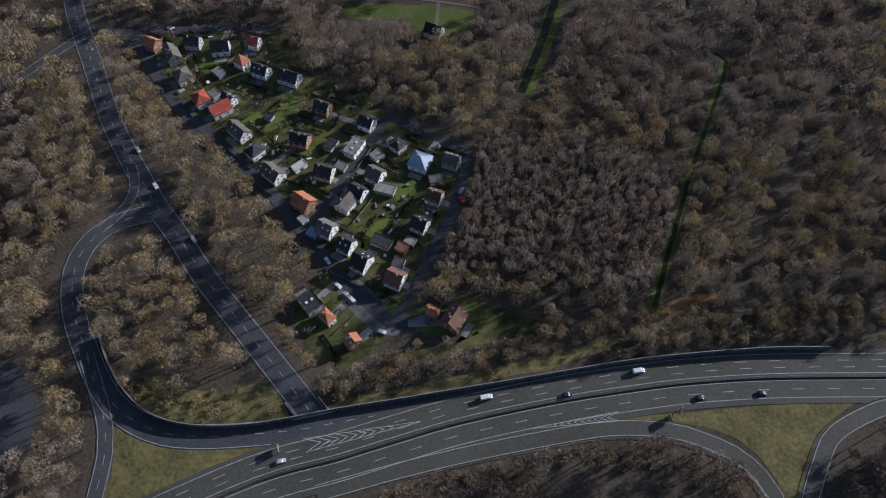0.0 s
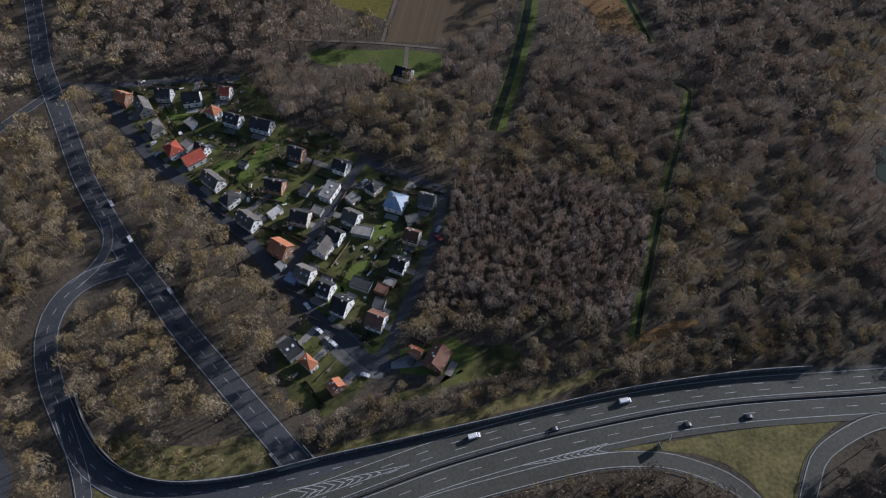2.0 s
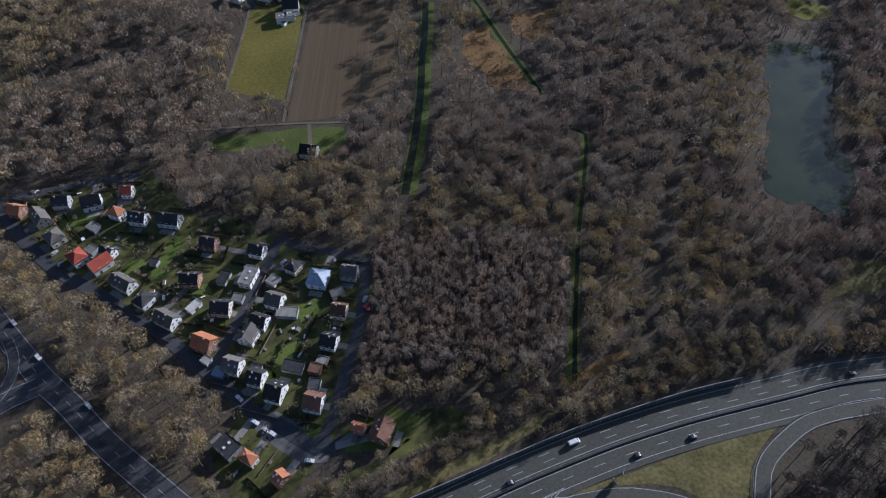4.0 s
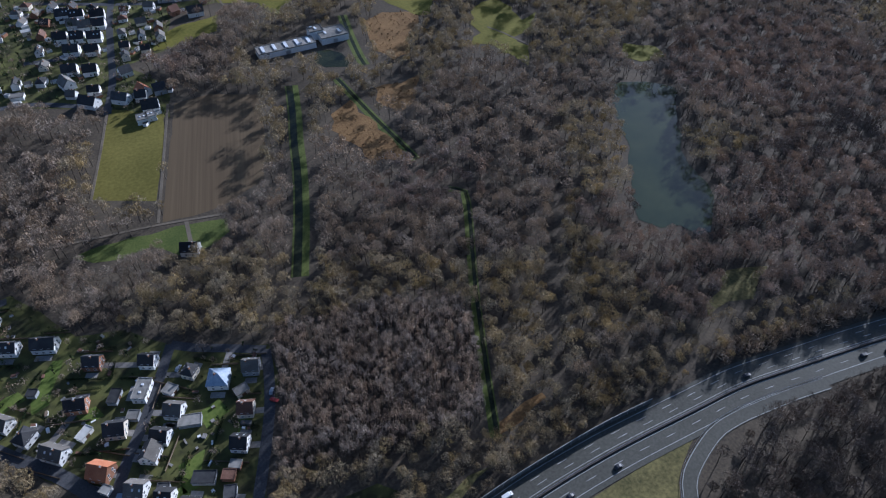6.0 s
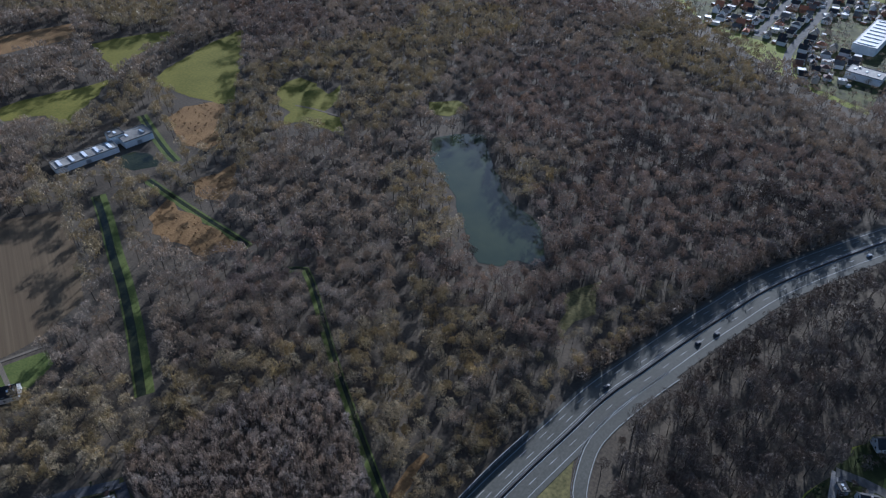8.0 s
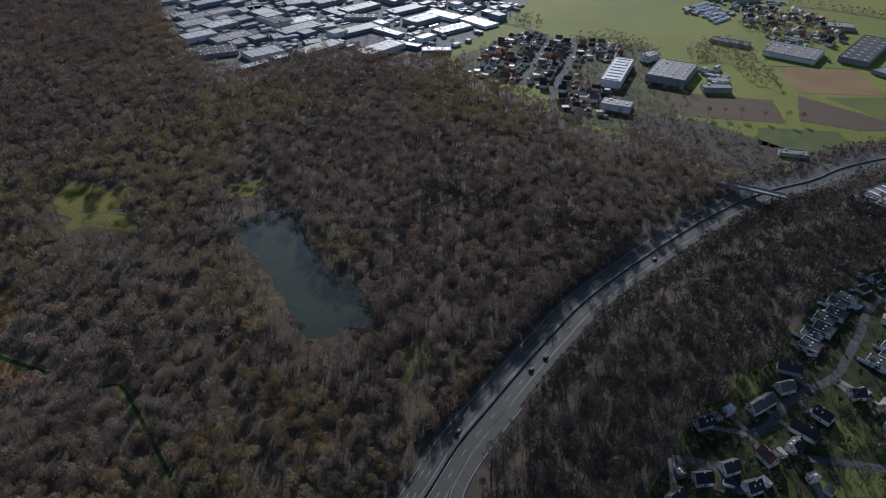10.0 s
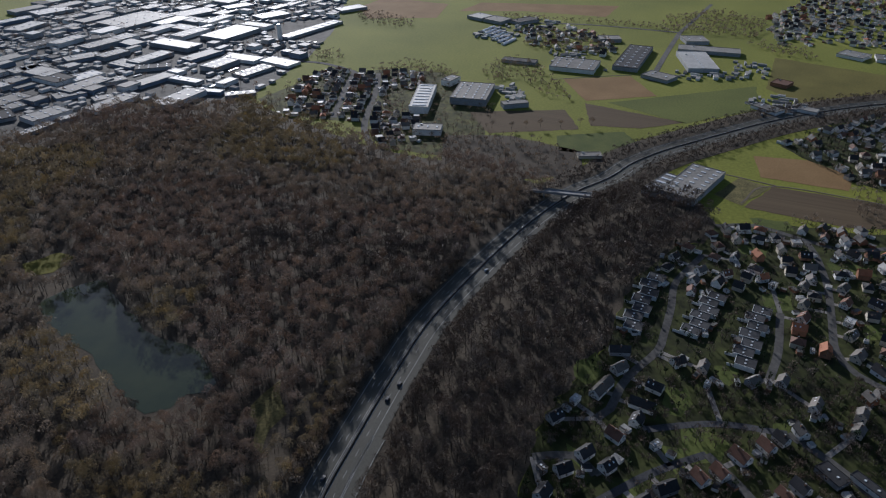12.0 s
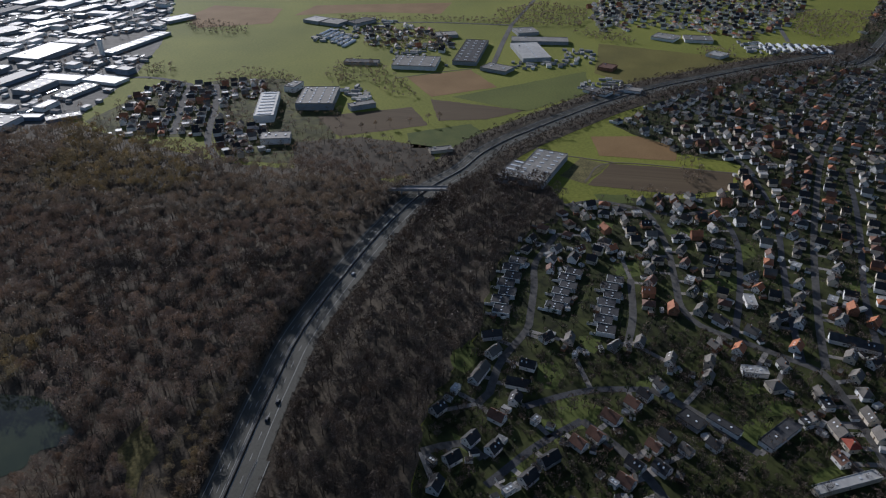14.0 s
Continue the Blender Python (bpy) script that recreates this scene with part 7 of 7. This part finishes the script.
GROVES = [
    [(1331.9, 449.5), (1348.7, 417.2), (1299.5, 319.4), (1240.6, 308.9), (1234.3, 347), (1269.8, 416.2)],
    [(1000, 152), (1075.7, 115.5), (1055.3, 74.6), (946.7, 23.3), (883.3, 7.4), (903.4, 47.1), (970.3, 90.1), (945.8, 127.9)],
    [(1273.2, 112.2), (1269.1, 20), (1217, -49.6), (1122, -36.6), (1118.6, 46.1), (1155.7, 98.9)],
    [(989.5, 300.3), (1027.3, 263.5), (1001.9, 198.6), (952.7, 172.4), (955.4, 240.3), (957.5, 292.3)],
    [(851.6, 263.5), (839.6, 223.5), (724, 178.7), (684.2, 196.5), (709.7, 223.8)],
    [(1410.9, -147.5), (1487.1, -249.7), (1402.7, -327), (1264.1, -287.5), (1290.2, -188.1), (1292.9, -125.7)],
    [(1244.6, -253), (1220, -348.6), (1143.4, -357.6), (1164.3, -296)],
    [(706.9, -279.7), (705.9, -307.4), (602.5, -276.4), (603.3, -254.2)],
    [(734.5, 150), (748.7, 74), (717.2, -4.2), (659.2, -9.5), (634.4, 65.7), (664.6, 139)],
    [(1122, -445.2), (1109, -505.6), (1057, -485), (1059.3, -427.9)],
    [(1045.6, 425.2), (1068.5, 394), (1019.9, 363.9), (1002, 406.2)],
]
GROVES_WEST = [
    [(1384.3, -727.9), (1351.4, -899.2), (1199.8, -809.7), (1159.4, -670.9), (1207, -644.7)],
    [(1375.2, 163.3), (1332, -161.4), (1304.8, -158.3), (1346.5, 160.5)],
    [(604.1, -198.2), (607.7, -238.7), (585.5, -234.5), (584.6, -193.1)],
    [(208.1, 690.6), (280.4, 688), (364.8, 727.8), (326.4, 776.5), (249, 728.1)],
    [(25.8, 595.5), (87.6, 599.8), (82.9, 515.1), (18.8, 528.3)],
]
grove("groves", GROVES + GROVES_WEST, 6.2, OAKS_TINY, TWIG, "bare trees in hedgerows and groves between fields", 48, (0.5, 1.0), 0.5, 0.5, streets)
ROW_TREES = [(766.3, 121.8), (769.1, 98.8), (771.8, 75.7), (778.5, 59.3), (783.5, 42.6), (788.2, 18.9), (794.9, -3.8), (802.1, -17.7)]
row_meshes = tree_meshes(OAKS_FAR, TWIG)
for a, b_ in ROW_TREES:
    single_tree(a, b_, row_meshes, single_rng.uniform(0.75, 1.0), "tall bare tree in a row beside a field", "row of field trees", single_rng)
bank = curve(MEDIAN[-15:-1], 5)
rows_xy = np.array([(p.x + n.x * o, p.y + n.y * o) for p, n in zip(bank, normals(bank)) for o in (17, 21, 26, 31, -16, -20, -25, -30, -35)])
rows_xy += np.random.default_rng(3).normal(0, 1.5, rows_xy.shape)
plant("motorway_hedge", rows_xy, OAKS_TINY, SHADED_TWIG, "bare trees and scrub along the motorway banks", "trees", (0.45, 0.9))
tagged(ribbon("ground_motorway_bank", bank, 36, -38, 0.2, LITTER), "brown scrubby motorway bank", "bank", kind="structure")

edge = curve(MEDIAN[13:19], 4)
rows_xy = np.array([(p.x + n.x * o, p.y + n.y * o) for p, n in zip(edge, normals(edge)) for o in (17, 20, 23.5)])
bank_south = curve(MEDIAN[13:22], 4)
south_xy = np.array([(p.x + n.x * o, p.y + n.y * o) for p, n in zip(bank_south, normals(bank_south)) for o in (-17, -20, -23, -26)])
south_xy += np.random.default_rng(6).normal(0, 1.0, south_xy.shape)
rows_xy += np.random.default_rng(4).normal(0, 1.0, rows_xy.shape)
plant("roadside_scrub", rows_xy, BUSHES, TWIG, "dense bare scrub along the motorway's edge", "shrubs", (1.3, 2.1))
plant("roadside_scrub", south_xy[near([tuple(p)[:2] for p in EXIT_EAST_LINE], south_xy[:, 0], south_xy[:, 1]) > 7], BUSHES, SHADED_TWIG, "low dark bare scrub along the motorway's southern edge", "shrubs", (0.6, 1.0))

# a garden pool in the village beyond the wood
(px, py), (qx, qy) = [(-154.3, 591.9), (-137.8, 589.9)]
pool = thing("swimming_pool", "blue-green garden swimming pool with pale paving", "swimming pool", at=pose((px + qx) / 2, (py + qy) / 2, 0, 0, 0, math.degrees(math.atan2(qy - py, qx - px))))
POOL_WATER = material("pool_water", (0.03, 0.15, 0.15), (0.05, 0.2, 0.19), 0.2, 1.0, rough=0.06, spec=0.5)
cuboid("paving", -8.5, 8.5, -5.5, 5.5, -0.1, 0.2, PAVING, pool)
cuboid("water", -6, 6, -3, 3, 0.0, 0.24, POOL_WATER, pool)
for name_, x0, x1, y0, y1 in (("coping", -6.4, 6.4, 3.004, 3.4), ("coping", -6.4, 6.4, -3.4, -3.004), ("coping", -6.4, -6.004, -3, 3), ("coping", 6.004, 6.4, -3, 3)):
    cuboid(name_, x0, x1, y0, y1, 0.19, 0.34, CONCRETE, pool)
road("road_drive", [(-4.3, 345.8), (-3.6, 357.1), (-2.9, 368.7)], 2.6, "pale gravel drive to the lone house", PATH, z=0.2, edges=False, middle=False)

# trees in the yards of the estate
gx, gy = scatter(620, 1700, 400, 1300, 22, 61)
ok = inside(INDUSTRY, gx, gy) & (np.random.default_rng(61).uniform(0, 1, len(gx)) < 0.6)
for a, b_, c_ in placed:
    ok &= (gx - a) ** 2 + (gy - b_) ** 2 > (c_ * 0.75 + 2) ** 2
plant("yard_trees", np.stack([gx[ok], gy[ok]], 1), OAKS_TINY, RED_TWIG, "bare trees between the halls of the estate", "trees", (0.7, 1.2))

# paved square and lawn at the southern end of the village
sheet("ground_square", [(-54.2, 158.4), (-42.2, 162.1), (-31, 152.8), (-16.9, 140), (-21.8, 131), (-31.9, 133.3), (-41.6, 142), (-49.5, 150.8)], 0.15, YARD, "worn grey asphalt square between the houses", "yard", 1)
sheet("ground_lawn_corner", [(-32.6, 149.8), (-20, 153.3), (-22, 143.8), (-25.5, 141.9)], 0.17, LAWN, "small bright lawn beside a house", "lawn", 0.5)
clutter_rng = random.Random(71)
items = []
for _ in range(900):
    px, py = clutter_rng.uniform(-260, 60), clutter_rng.uniform(90, 420)
    items.append((px, py, clutter_rng.uniform(0, 3.1), clutter_rng.uniform(0.5, 1.7), clutter_rng.uniform(0.4, 1.0), clutter_rng.uniform(0.5, 1.3), clutter_rng.choice((0, 1, 2, 3, 4)), clutter_rng.choice((0, 1, 2, 3, 4))))
ok = inside(VILLAGE, np.array([q[0] for q in items]), np.array([q[1] for q in items]))
for l, w in streets:
    ok &= near(l, np.array([q[0] for q in items]), np.array([q[1] for q in items])) > w + 1
items = [q for q, good_ in zip(items, ok) if good_ and all((q[0] - a) ** 2 + (q[1] - b_) ** 2 > 55 for a, b_ in HOUSES)]
boxes("garden_clutter", items, [FENCE, WALL["white"], ROOF["felt"], ROOF["brown"], PAVING], "woodpiles, planters and garden furniture on the lawns", "garden furniture")

# undergrowth on both sides of the interchange
north_edge, south_edge = curve(MEDIAN[3:13], 4), EXIT_WEST_LINE[4:]
rows_xy = np.array([(p.x + n.x * o, p.y + n.y * o) for p, n in zip(north_edge, normals(north_edge)) for o in (19, 23, 27, 31.5, 36)] + [(p.x + n.x * o, p.y + n.y * o) for p, n in zip(south_edge, normals(south_edge)) for o in (-7.5, -11, -15)])
rows_xy += np.random.default_rng(9).normal(0, 1.2, rows_xy.shape)
ok = (near(MW_FLAT, rows_xy[:, 0], rows_xy[:, 1]) > 16.5) & ~inside(REED_3, rows_xy[:, 0], rows_xy[:, 1]) & ~inside(VILLAGE, rows_xy[:, 0], rows_xy[:, 1]) & ~inside(SHRUBS_NORTH, rows_xy[:, 0], rows_xy[:, 1]) & ~inside(COTTAGE_MEADOW, rows_xy[:, 0], rows_xy[:, 1]) & ~inside(SOUTH_CLEARING, rows_xy[:, 0], rows_xy[:, 1]) & ~inside(ISLAND_EAST, rows_xy[:, 0], rows_xy[:, 1])
for l, w in [(LOOP_LINE, 9), (FEEDER_LINE, 10), (EXIT_WEST_LINE, 6.5), (EXIT_EAST_LINE, 6.5), (BARRIER_LINE, 2.5)]:
    ok &= near([tuple(p)[:2] for p in l], rows_xy[:, 0], rows_xy[:, 1]) > w
plant("undergrowth", rows_xy[ok], BUSHES, OLIVE_TWIG, "dense tan leafless undergrowth on the road banks", "shrubs", (0.8, 1.4))
